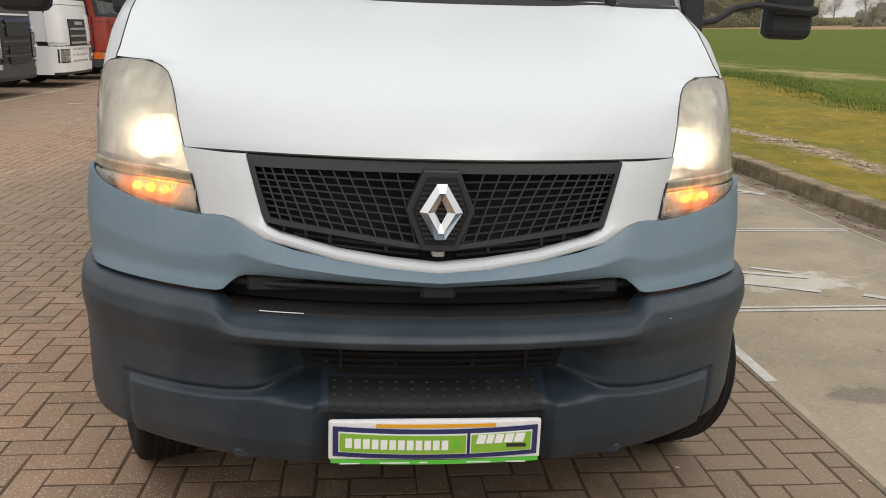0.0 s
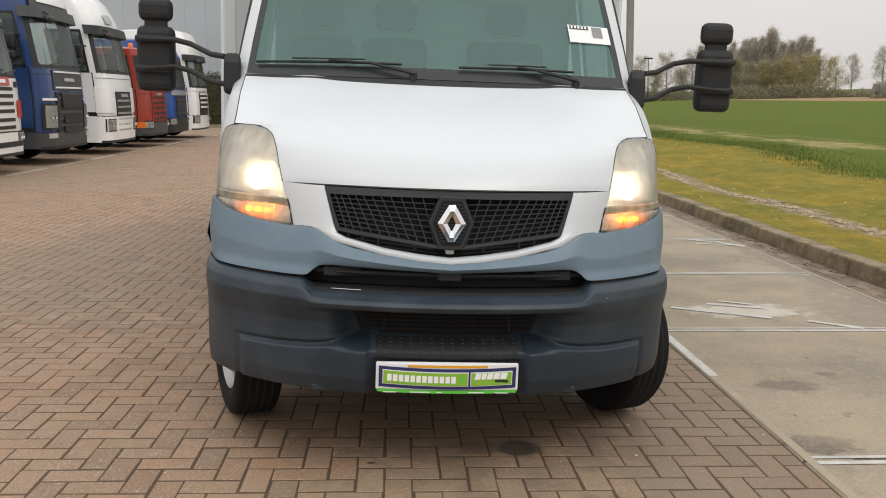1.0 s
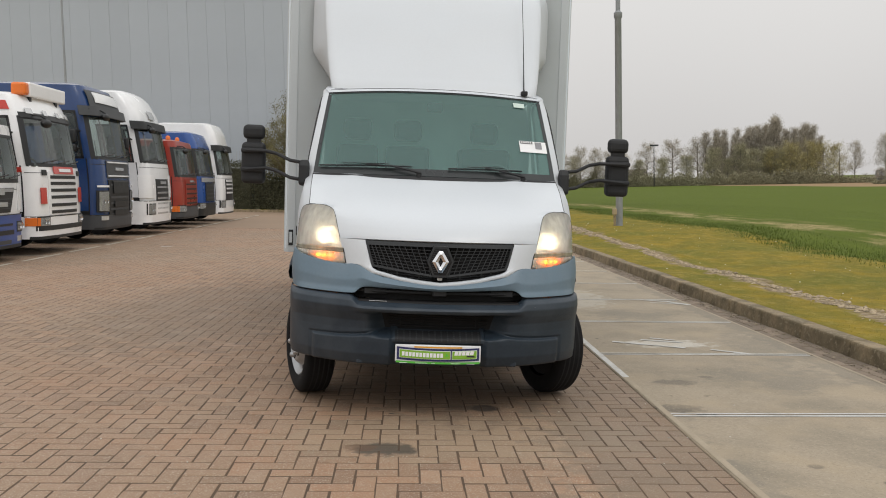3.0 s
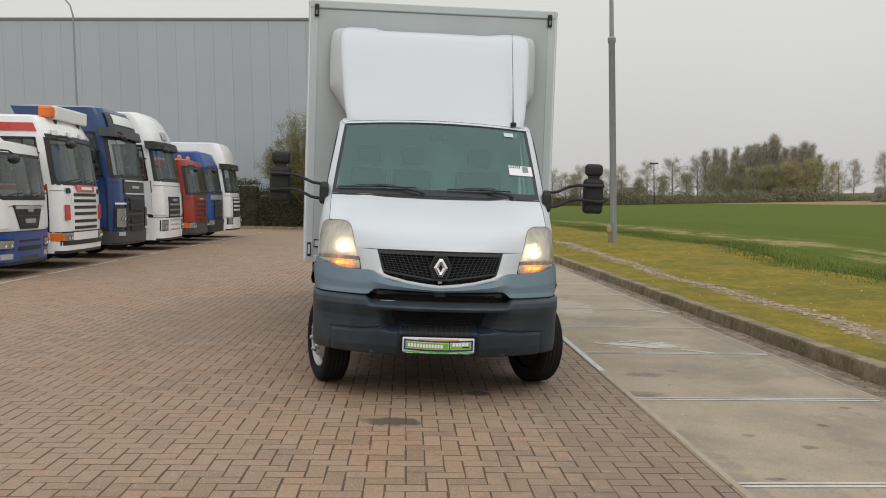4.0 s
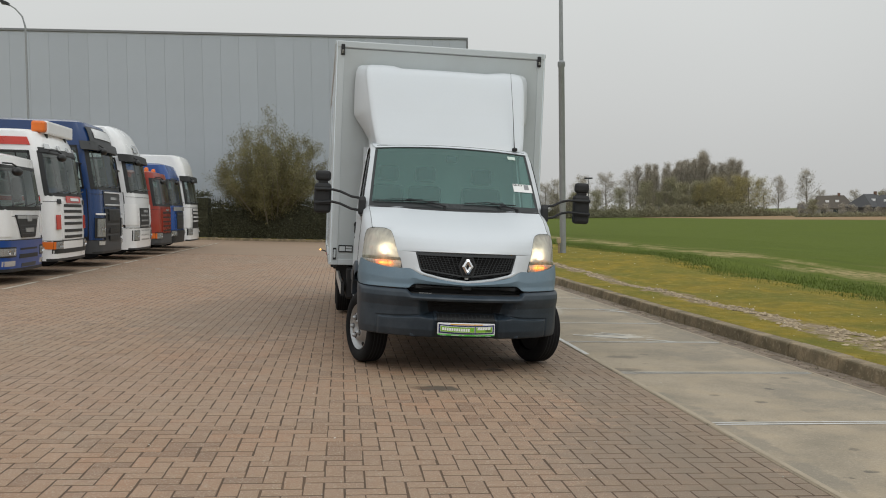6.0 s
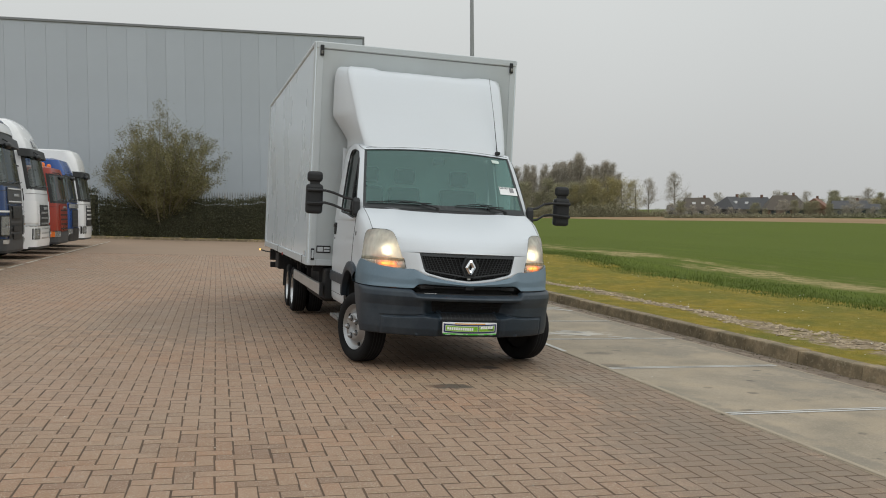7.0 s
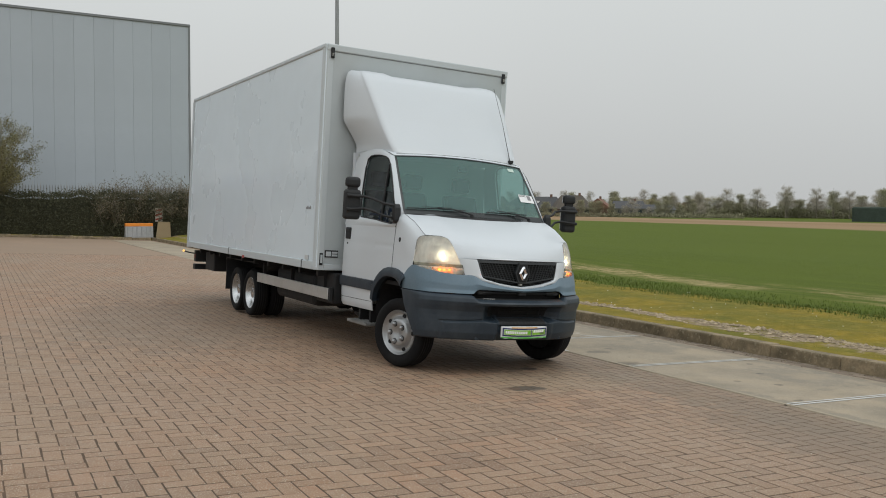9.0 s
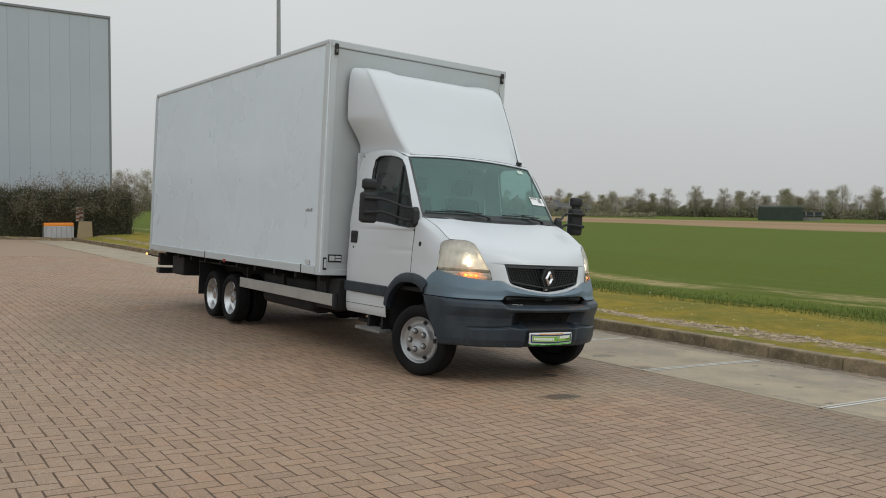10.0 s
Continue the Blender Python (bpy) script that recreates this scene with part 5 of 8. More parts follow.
dash = part("dashboard", bm_round(bm_prism([(1.06, 1.0), (1.05, 1.47), (1.15, 1.535), (1.36, 1.50), (1.44, 1.40), (1.42, 1.0)], -0.86, 0.86, "x"), 0.03, 2), mat("dashboard_plastic", (0.07, 0.075, 0.08), 0.7), truck, "dark grey dashboard")
bm = bm_round(bm_box(-0.17, 0.17, 1.34, 1.40, 1.42, 1.50), 0.02)
part("binnacle", bm_round(bm_box(0.28, 0.62, 1.28, 1.44, 1.48, 1.58), 0.03, 2), M["seat"], dash)
ring = [(0.46 + 0.19 * math.cos(q), 1.52 - 0.10 * math.sin(q), 1.50 + 0.16 * math.sin(q)) for q in np.linspace(0, 2 * math.pi, 25)]
wheel_s = part("steering_wheel", bm_tube(ring, 0.015, 6), M["black"], truck, "black steering wheel")
part("spoke", bm_tube([(0.27, 1.52, 1.50), (0.46, 1.49, 1.49), (0.65, 1.52, 1.50)], 0.016, 6), M["black"], wheel_s)
for x0, x1 in ((-0.82, -0.40), (-0.40, 0.04), (0.22, 0.74)):
    seat = part("seat", bm_round(bm_box(x0 + 0.02, x1 - 0.02, 1.78, 2.25, 1.05, 1.25), 0.05, 2), M["seat"], truck, "dark cloth cab seat")
    part("backrest", bm_round(bm_prism([(2.18, 1.2), (2.30, 1.2), (2.38, 1.82), (2.28, 1.82)], x0 + 0.03, x1 - 0.03, "x"), 0.04, 2), M["seat"], seat)
    part("headrest", bm_round(bm_box((x0 + x1) / 2 - 0.12, (x0 + x1) / 2 + 0.12, 2.27, 2.36, 1.86, 2.04), 0.04, 2), M["seat"], seat)

# roof spoiler
SP = [(2.212, 0.80, 1.552, 0.842), (2.262, 0.81, 1.575, 0.842), (2.30, 0.82, 1.61, 0.842), (2.34, 0.828, 1.64, 0.846), (2.42, 0.842, 1.70, 0.895), (2.50, 0.855, 1.76, 0.950), (2.58, 0.865, 1.82, 1.005), (2.615, 0.870, 1.845, 1.024), (2.66, 0.875, 1.875, 1.028), (2.80, 0.893, 1.975, 1.030), (2.95, 0.910, 2.085, 1.030), (3.05, 0.918, 2.165, 1.027), (3.12, 0.916, 2.235, 1.018), (3.17, 0.90, 2.31, 1.0), (3.195, 0.875, 2.39, 0.965), (3.20, 0.82, 2.47, 0.91)]
rings = []
for z, wf, yf, wr in SP:
    half = []
    for k in range(12):
        f = k / 11
        half.append((wr + (wf - wr) * f ** 1.1, lerp(2.52, yf + 0.085, f)))
    for k in range(1, 9):
        q = k / 8 * math.pi / 2
        half.append((wf - 0.075 * (1 - math.cos(q)), yf + 0.085 - 0.055 * math.sin(q)))
    x1 = half[-1][0]
    for k in range(1, 9):
        f = k / 8
        half.append((x1 * (1 - f), yf + 0.030 - 0.030 * math.sin(f * math.pi / 2)))
    ring = [(-a, b, z) for a, b in half] + [(a, b, z) for a, b in half[-2::-1]]
    dip = smooth01((z - 3.13) / 0.05) * 0.024
    rings.append([(x, min(y, 2.52), zz - dip * smooth01((0.57 - abs(x - 0.04)) / 0.02)) for x, y, zz in ring])
rings.append([(x * 0.96, 2.52, z - 0.001) for x, y, z in rings[-1]])
sp = part("roof_spoiler", tidy(bm_loft(rings, False)), M["white"], truck, "white moulded roof spoiler", sharp=60)
part("spoiler_seam", bm_tube([(lambda p: (p[0], p[1] - 0.004, p[2] + 0.022))(screen_point(u, 1.0)) for u in np.linspace(-0.98, 0.98, 24)], 0.0018, 5), M["dark"], sp)
ant = part("antenna", bm_tube([(0.70, 1.575, 2.235), (0.70, 1.60, 2.27), (0.71, 1.80, 2.68), (0.72, 2.06, 3.14)], [0.010, 0.005, 0.0028, 0.0022], 6), M["black"], truck, "thin black aerial")
part("antenna_foot", bm_round(bm_box(0.675, 0.725, 1.545, 1.60, 2.215, 2.25), 0.008), M["black"], ant)

# mirrors on double arms
for sx, mx, my in ((-1, 1.352, -0.03), (1, 1.405, -0.07)):
    foot = part("mirror_arm_foot", bm_round(bm_prism([(1.09, 1.46), (1.16, 1.45), (1.19, 1.51), (1.175, 1.61), (1.13, 1.65), (1.10, 1.60)], sx * 0.915, sx * 0.99, "x"), 0.02, 2), M["black"], truck, "black mirror mounting")
    for z0, z1, z2 in ((1.625, 1.70, 1.70), (1.50, 1.575, 1.56)):
        part("mirror_arm", bm_tube([(sx * 0.99, 1.15, z0), (sx * 1.06, 1.19, z0 + 0.01), (sx * 1.17, 1.28, (z0 + z1) / 2 + 0.02), (sx * 1.25, 1.335 + my, z1), (sx * (mx + 0.05), 1.345 + my, z2)], 0.013, 8), M["black"], foot)
    mir = part("mirror", bm_round(bm_box(sx * mx - 0.088, sx * mx + 0.088, 1.36 + my, 1.46 + my, 1.455, 1.765), 0.035, 3), M["black"], truck, "tall black wing mirror")
    for z in (1.56, 1.70):
        part("mirror_rib", bm_round(bm_box(sx * mx - 0.086, sx * mx + 0.086, 1.335 + my, 1.365 + my, z - 0.018, z + 0.018), 0.012, 2), M["black"], mir)
    part("mirror_glass", bm_box(sx * mx - 0.075, sx * mx + 0.075, 1.459 + my, 1.464 + my, 1.475, 1.745), M["chrome"], mir)
    wide = part("wide_mirror", bm_round(bm_box(sx * mx - 0.08, sx * mx + 0.08, 1.37 + my, 1.45 + my, 1.785, 1.895), 0.035, 3), M["black"], truck, "small black wide-angle mirror")
    part("mirror_glass", bm_box(sx * mx - 0.065, sx * mx + 0.065, 1.449 + my, 1.453 + my, 1.80, 1.88), M["chrome"], wide)
    part("mirror_neck", bm_box(sx * mx - 0.05, sx * mx + 0.05, 1.39 + my, 1.43 + my, 1.755, 1.795), M["black"], wide)

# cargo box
# front wall in a darker grey than the box's sides
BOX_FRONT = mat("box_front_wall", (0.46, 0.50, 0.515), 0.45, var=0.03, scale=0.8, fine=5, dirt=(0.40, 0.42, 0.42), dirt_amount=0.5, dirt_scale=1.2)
BX, BY0, BY1, BZ0, BZ1 = 1.260, 2.58, 8.93, 0.84, 3.47
box = part("cargo_box", bm_box(-BX + 0.012, BX - 0.012, BY0 + 0.012, BY1, BZ0 + 0.03, BZ1 - 0.015), M["box"], truck, "large white box body, slightly soiled")
box.matrix_basis = pose(0.012, 0, 0.018, 0, -0.28, 0)
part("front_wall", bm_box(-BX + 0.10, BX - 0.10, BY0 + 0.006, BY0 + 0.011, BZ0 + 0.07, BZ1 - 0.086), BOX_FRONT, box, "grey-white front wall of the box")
for sx in (-1, 1):
    part("corner_post", bm_round(bm_prism([(sx * BX, BY0 + 0.10), (sx * BX, BY0 + 0.035), (sx * (BX - 0.035), BY0), (sx * (BX - 0.10), BY0), (sx * (BX - 0.10), BY0 + 0.013), (sx * (BX - 0.013), BY0 + 0.10)], BZ0, BZ1 - 0.045, "z"), 0.004), M["boxtrim"], box)
    part("roof_rail", bm_round(bm_box(sx * (BX - 0.03) - 0.034, sx * (BX - 0.03) + 0.034, BY0 + 0.02, BY1, BZ1 - 0.055, BZ1), 0.014, 2), M["boxtrim"], box)
    part("floor_rail", bm_round(bm_box(sx * (BX - 0.028) - 0.034, sx * (BX - 0.028) + 0.034, BY0 + 0.102, BY1, BZ0, BZ0 + 0.095), 0.006), M["boxtrim"], box)
    for y in (3.03, 6.23):
        part("lashing_eye", bm_box(sx * BX - 0.010, sx * BX + 0.010, y - 0.011, y + 0.011, BZ0 + 0.0, BZ0 + 0.10, 0.004), M["black"], box)
    part("side_marker", bm_box(sx * BX - 0.010, sx * (BX + 0.012) + 0.004, 5.40, 5.48, BZ0 - 0.015, BZ0 + 0.025, 0.006), mat("red_marker", (0.35, 0.03, 0.02), 0.4), box)
    part("rear_post", bm_round(bm_box(sx * (BX - 0.03) - 0.035, sx * (BX - 0.03) + 0.035, BY1 - 0.07, BY1 + 0.02, BZ0 - 0.02, BZ1 - 0.056), 0.006), M["boxtrim"], box)
    m = part("marker_lamp", bm_round(bm_box(sx * (BX - 0.085) - 0.022, sx * (BX - 0.085) + 0.022, BY0 - 0.022, BY0 + 0.004, 3.30, 3.425), 0.008), M["black"], box, "upright marker lamp in a black holder")
    part("marker_lens", bm_round(bm_box(sx * (BX - 0.085) - 0.012, sx * (BX - 0.085) + 0.012, BY0 - 0.030, BY0 - 0.018, 3.32, 3.36), 0.004), M["lens_clear"], m)
part("front_rail", bm_round(bm_box(-BX + 0.02, BX - 0.02, BY0 - 0.006, BY0 + 0.05, BZ1 - 0.085, BZ1 - 0.003), 0.012, 2), M["boxtrim"], box)
part("front_rail", bm_round(bm_box(-BX + 0.102, BX - 0.102, BY0 - 0.004, BY0 + 0.05, BZ0, BZ0 + 0.07), 0.006), M["boxtrim"], box)
part("rail_seam", bm_box(-BX + 0.10, BX - 0.10, BY0 + 0.002, BY0 + 0.012, BZ1 - 0.092, BZ1 - 0.085), M["hall_trim"], box)
part("rear_door_edge", bm_box(-BX + 0.03, BX - 0.03, BY1, BY1 + 0.012, BZ0, BZ1 - 0.02), M["box"], box)
part("vent", bm_box(-1.15, -0.985, BY0 - 0.006, BY0 + 0.013, 0.99, 1.075, 0.004), M["black"], box)
part("vent_plate", bm_box(-1.14, -1.075, BY0 - 0.010, BY0 - 0.004, 1.005, 1.06), M["boxtrim"], box)
part("vent_plate", bm_box(-1.065, -0.995, BY0 - 0.010, BY0 - 0.004, 1.037, 1.06), M["boxtrim"], box)
part("vent_plate", bm_box(-1.065, -0.995, BY0 - 0.010, BY0 - 0.004, 1.005, 1.028), M["boxtrim"], box)
part("catch", bm_box(-1.215, -1.175, BY0 - 0.012, BY0 + 0.013, 0.90, 1.04, 0.004), M["black"], box)
part("catch_plate", bm_box(-1.207, -1.183, BY0 - 0.016, BY0 - 0.010, 0.925, 1.02), M["boxtrim"], box)
for i in range(4):
    part("side_print", bm_box(-BX + 0.006, -BX + 0.0115, 2.84 + 0.045 * i, 2.865 + 0.045 * i, 1.548, 1.585 - 0.012 * (i % 2)), grey_ink, box)
part("maker_plate", bm_box(-BX - 0.002, -BX + 0.006, 2.83, 2.94, 0.945, 1.0), mat("pale_plate", (0.55, 0.57, 0.58), 0.4), box)

# chassis and what hangs under it
frame_rail = part("chassis_frame", bm_box(-0.45, -0.37, 1.5, 8.8, 0.56, 0.78), M["chassis"], truck, "black steel chassis frame")
part("frame_rail", bm_box(0.37, 0.45, 1.5, 8.8, 0.56, 0.78), M["chassis"], frame_rail)
for y in (2.2, 3.2, 4.4, 5.2, 6.0, 6.9, 7.8, 8.7):
    part("cross_member", bm_box(-0.37, 0.37, y - 0.04, y + 0.04, 0.58, 0.74), M["chassis"], frame_rail)
for y in np.arange(2.75, 8.9, 0.62):
    part("floor_beam", bm_box(-1.16, 1.16, y - 0.03, y + 0.03, 0.775, 0.838), M["chassis"], frame_rail)
part("engine_pan", bm_round(bm_box(-0.40, 0.40, 0.45, 1.7, 0.33, 0.9), 0.05), M["chassis"], truck)
part("fuel_tank", bm_round(bm_box(-0.98, -0.46, 3.25, 4.75, 0.36, 0.77), 0.08, 3), M["chassis"], truck, "black fuel tank")
part("silencer", bm_lathe([(3.3, 0.01), (3.3, 0.12), (4.3, 0.12), (4.3, 0.01)], "y", 16, at=(0.70, 0, 0.45)), M["chassis"], truck)
# tray added out of sight, to block light and darken the ground beneath
part("undertray", bm_round(bm_box(-0.80, 0.80, 0.42, 2.45, 0.35, 0.40), 0.02), M["chassis"], truck)
part("floor_pan", bm_box(-1.14, 1.14, 2.70, 8.80, 0.838, 0.852), M["chassis"], truck)
part("gearbox", bm_round(bm_box(-0.36, 0.36, 2.45, 3.4, 0.36, 0.78), 0.06), M["chassis"], truck)
part("spare_wheel", tidy(bm_lathe([(0.50, 0.10), (0.44, 0.30), (0.46, 0.345), (0.56, 0.36), (0.66, 0.345), (0.68, 0.30), (0.62, 0.10)], "z", 28, at=(0.05, 7.5, 0))), M["tyre"], truck, "spare wheel slung under the frame")
part("battery_box", bm_round(bm_box(-1.04, -0.50, 2.50, 3.05, 0.46, 0.82), 0.02), M["chassis"], truck)
part("axle", bm_tube([(-0.85, 0.98, 0.33), (0.85, 0.98, 0.33)], 0.045, 8), M["chassis"], truck)
for sx in (-1, 1):
    guard = part("side_guard", bm_round(bm_box(sx * 1.09 - 0.018, sx * 1.09 + 0.018, 2.52, 5.22, 0.515, 0.645), 0.006), M["alu"], truck, "aluminium side guard rail")
    for y in (2.75, 3.9, 5.05):
        part("guard_bracket", bm_box(sx * 1.05 - 0.025, sx * 1.05 + 0.022, y - 0.02, y + 0.02, 0.53, 0.79), M["chassis"], guard)
    part("guard_end", bm_box(sx * 1.08 - 0.02, sx * 1.08 + 0.015, 2.47, 2.518, 0.50, 0.66), M["black"], guard)
    mud = part("mud_flap", bm_box(sx * 0.88 - 0.21, sx * 0.88 + 0.21, 6.88, 6.892, 0.27, 0.80), M["black"], truck, "black rubber mud flap")
    part("flap_bar", bm_box(sx * 0.88 - 0.21, sx * 0.88 + 0.21, 6.892, 6.92, 0.74, 0.80), M["chassis"], mud)
    part("wing_plate", bm_box(sx * 0.88 - 0.21, sx * 0.88 + 0.21, 5.22, 6.88, 0.765, 0.78), M["black"], truck)
    # tail-lift foot, lamps and marker stalk
    tl = part("rear_lamp", bm_round(bm_box(sx * 1.0 - 0.17, sx * 1.0 + 0.17, 8.60, 8.72, 0.60, 0.80), 0.01), M["black"], truck, "rear lamp cluster in a black housing")
    part("rear_lens", bm_box(sx * 1.0 - 0.15, sx * 1.0 + 0.10, 8.715, 8.735, 0.63, 0.77), mat("red_lens", (0.30, 0.02, 0.02), 0.3), tl)
    part("side_reflector", bm_box(sx * 1.172 - 0.004, sx * 1.172 + 0.004, 8.61, 8.70, 0.66, 0.73), mat("dull_red_lens", (0.16, 0.05, 0.035), 0.4), tl)
    stalk = part("marker_stalk", bm_tube([(sx * 1.14, 8.68, 0.74), (sx * 1.24, 8.73, 0.75), (sx * 1.335, 8.75, 0.775)], 0.012, 6), M["black"], truck, "rubber stalk with a lit amber marker")
    bb = bmesh.new()
    bmesh.ops.create_uvsphere(bb, u_segments=12, v_segments=8, radius=0.018)
    bmesh.ops.translate(bb, verts=bb.verts, vec=(sx * 1.35, 8.752, 0.78))
    part("marker_bulb", bb, glow("amber_marker", (1.0, 0.55, 0.15), 1.7), stalk, smooth=True)
lift = part("underrun_bar", bm_round(bm_box(-1.15, 1.15, 8.70, 8.86, 0.46, 0.555), 0.01), M["black"], truck, "black underrun bar at the rear")
for x in (-0.6, 0.6):
    part("bar_bracket", bm_box(x - 0.05, x + 0.05, 8.0, 8.78, 0.50, 0.80), M["chassis"], lift)
    part("lift_ram", bm_tube([(x, 7.2, 0.60), (x, 8.6, 0.52)], 0.04, 8), M["chassis"], lift)
part("lift_box", bm_round(bm_box(-1.12, -0.5, 7.55, 8.1, 0.50, 0.80), 0.02), M["chassis"], lift)

# wheels
RIM_DEEP = mat("deep_steel_rim", (0.55, 0.56, 0.57), 0.24, metal=0.85, var=0.12, scale=9, dirt=(0.30, 0.29, 0.28), dirt_amount=0.4, dirt_scale=7)


def tyre_profile(r, w):
    """Across the tyre from one bead to the other."""
    b = 0.228
    return [(-w * 0.40, b), (-w * 0.48, b + 0.02), (-w * 0.52, (r + b) / 2), (-w * 0.49, r - 0.03), (-w * 0.44, r - 0.010), (-w * 0.36, r - 0.001), (0, r), (w * 0.36, r - 0.001), (w * 0.44, r - 0.010), (w * 0.49, r - 0.03), (w * 0.52, (r + b) / 2), (w * 0.48, b + 0.02), (w * 0.40, b)]


def wheel(at, side, steer=0.0, dish=False, r=0.348, w=0.205):
    hub = part("wheel", tidy(bm_lathe(tyre_profile(r, w), "x", 56)), M["tyre"], truck, "black tyre on a silver steel rim", sharp=40)
    hub.matrix_basis = pose(*at, 0, 0, steer)
    s = side
    # tread grooves
    for gx in (-0.25, -0.08, 0.08, 0.25):
        part("tread_groove", tidy(bm_lathe([(w * gx - 0.005, r + 0.0005), (w * gx + 0.005, r + 0.0005)], "x", 56)), M["dark"], hub)
    face = w * 0.40
    if dish:
        prof = [(face, 0.232), (face + 0.006, 0.226), (face - 0.005, 0.214), (face - 0.075, 0.20), (face - 0.10, 0.185), (face - 0.115, 0.15), (face - 0.112, 0.10), (face - 0.085, 0.085), (face - 0.03, 0.075), (face - 0.02, 0.05), (face - 0.02, 0.002)]
    else:
        prof = [(face, 0.232), (face + 0.008, 0.226), (face - 0.002, 0.214), (face - 0.022, 0.205), (face - 0.030, 0.190), (face - 0.026, 0.165), (face + 0.008, 0.140), (face + 0.020, 0.130), (face + 0.024, 0.118), (face + 0.022, 0.062), (face + 0.012, 0.048), (face + 0.010, 0.002)]
    rim = part("rim", tidy(bm_lathe([(s * a, b) for a, b in prof], "x", 48)), RIM_DEEP if dish else M["rim"], hub, "silver steel rim", sharp=40)
    n = 6 if dish else 5
    for k in range(n):
        q = 2 * math.pi * k / n + 0.35
        if not dish:
            # near-black ring that draws each nut's dark outline
            part("nut_seat", tidy(bm_lathe([(s * (face + 0.022), 0.030), (s * (face + 0.026), 0.029), (s * (face + 0.0265), 0.018)], "x", 14, at=(0, 0.092 * math.sin(q), 0.092 * math.cos(q)))), M["dark"], rim)
            part("wheel_nut", tidy(bm_lathe([(s * (face + 0.020), 0.0225), (s * (face + 0.040), 0.021), (s * (face + 0.056), 0.013), (s * (face + 0.058), 0.001)], "x", 12, at=(0, 0.092 * math.sin(q), 0.092 * math.cos(q)))), M["rim"], rim, smooth=True)
        q += math.pi / n
        hr = 0.175 if not dish else 0.165
        hx = s * (face - 0.024 if not dish else face - 0.108)
        part("rim_hole", tidy(bm_lathe([(hx + s * 0.004, 0.001), (hx + s * 0.004, 0.022), (hx - s * 0.01, 0.024)], "x", 12, at=(0, hr * math.sin(q), hr * math.cos(q)))), M["dark"], rim)
    part("rim_back", tidy(bm_lathe([(-s * w * 0.3, 0.22), (-s * w * 0.3, 0.002)], "x", 24)), M["dark"], hub)
    return hub


SAG = math.tan(radians(3.35 - 2.228))
for sx in (-1, 1):
    wheel((sx * 0.865, 0.985, 0.350 + sx * 0.865 * SAG), sx, 19.0)
    for y in (5.63, 6.345):
        zz = 0.338 + sx * 0.9 * SAG - 0.0
        wheel((sx * 0.985, y, zz), sx, 0.0, True, 0.335, 0.20)
        wheel((sx * 0.74, y, zz), sx, 0.0, True, 0.335, 0.20)

# ---- parked trucks, side by side with their fronts to the yard ----
GLASS_T = glass("truck_glass", (0.80, 0.90, 0.87), 0.88, 0.02, haze=0.16, haze_colour=(0.34, 0.39, 0.38))
LENS_T = glass("truck_lens", (0.97, 0.97, 0.96), 0.95, 0.05, haze=0.22, haze_colour=(0.80, 0.80, 0.78))
LINING = mat("truck_lining", (0.58, 0.58, 0.56), 0.85, var=0.1)
PAINT = {
    "white": mat("truck_white", (0.88, 0.885, 0.89), 0.25, var=0.04, scale=1.5, coat=0.4, dirt=(0.5, 0.49, 0.46), dirt_amount=0.25, dirt_scale=1.5),
    "silver": mat("truck_pale_grey", (0.84, 0.85, 0.86), 0.25, var=0.04, scale=1.5, coat=0.4, dirt=(0.45, 0.45, 0.44), dirt_amount=0.25, dirt_scale=1.5),
    "navy": mat("truck_navy", (0.018, 0.052, 0.165), 0.22, var=0.08, scale=1.5, coat=0.3, dirt=(0.02, 0.035, 0.08), dirt_amount=0.3),
    "red": mat("truck_red", (0.33, 0.035, 0.02), 0.3, var=0.08, scale=1.5, coat=0.4, dirt=(0.20, 0.06, 0.04), dirt_amount=0.3),
    "blue": mat("truck_blue", (0.016, 0.075, 0.30), 0.25, var=0.08, scale=1.5, coat=0.5),
    "royal": mat("truck_royal_blue", (0.006, 0.058, 0.27), 0.35, var=0.08, scale=1.5, coat=0.4),
    "stripe": mat("truck_stripe_red", (0.55, 0.05, 0.035), 0.3, var=0.06, coat=0.4),
    "grey": mat("truck_grey_plastic", (0.055, 0.058, 0.062), 0.55, var=0.12),
    "dark": mat("truck_dark_plastic", (0.014, 0.015, 0.016), 0.5, var=0.12),
    "lamp": mat("truck_lamp", (0.62, 0.63, 0.64), 0.2, metal=0.5, var=0.08, scale=20),
    "orange": mat("beacon_orange", (0.75, 0.17, 0.02), 0.3, var=0.05),
}


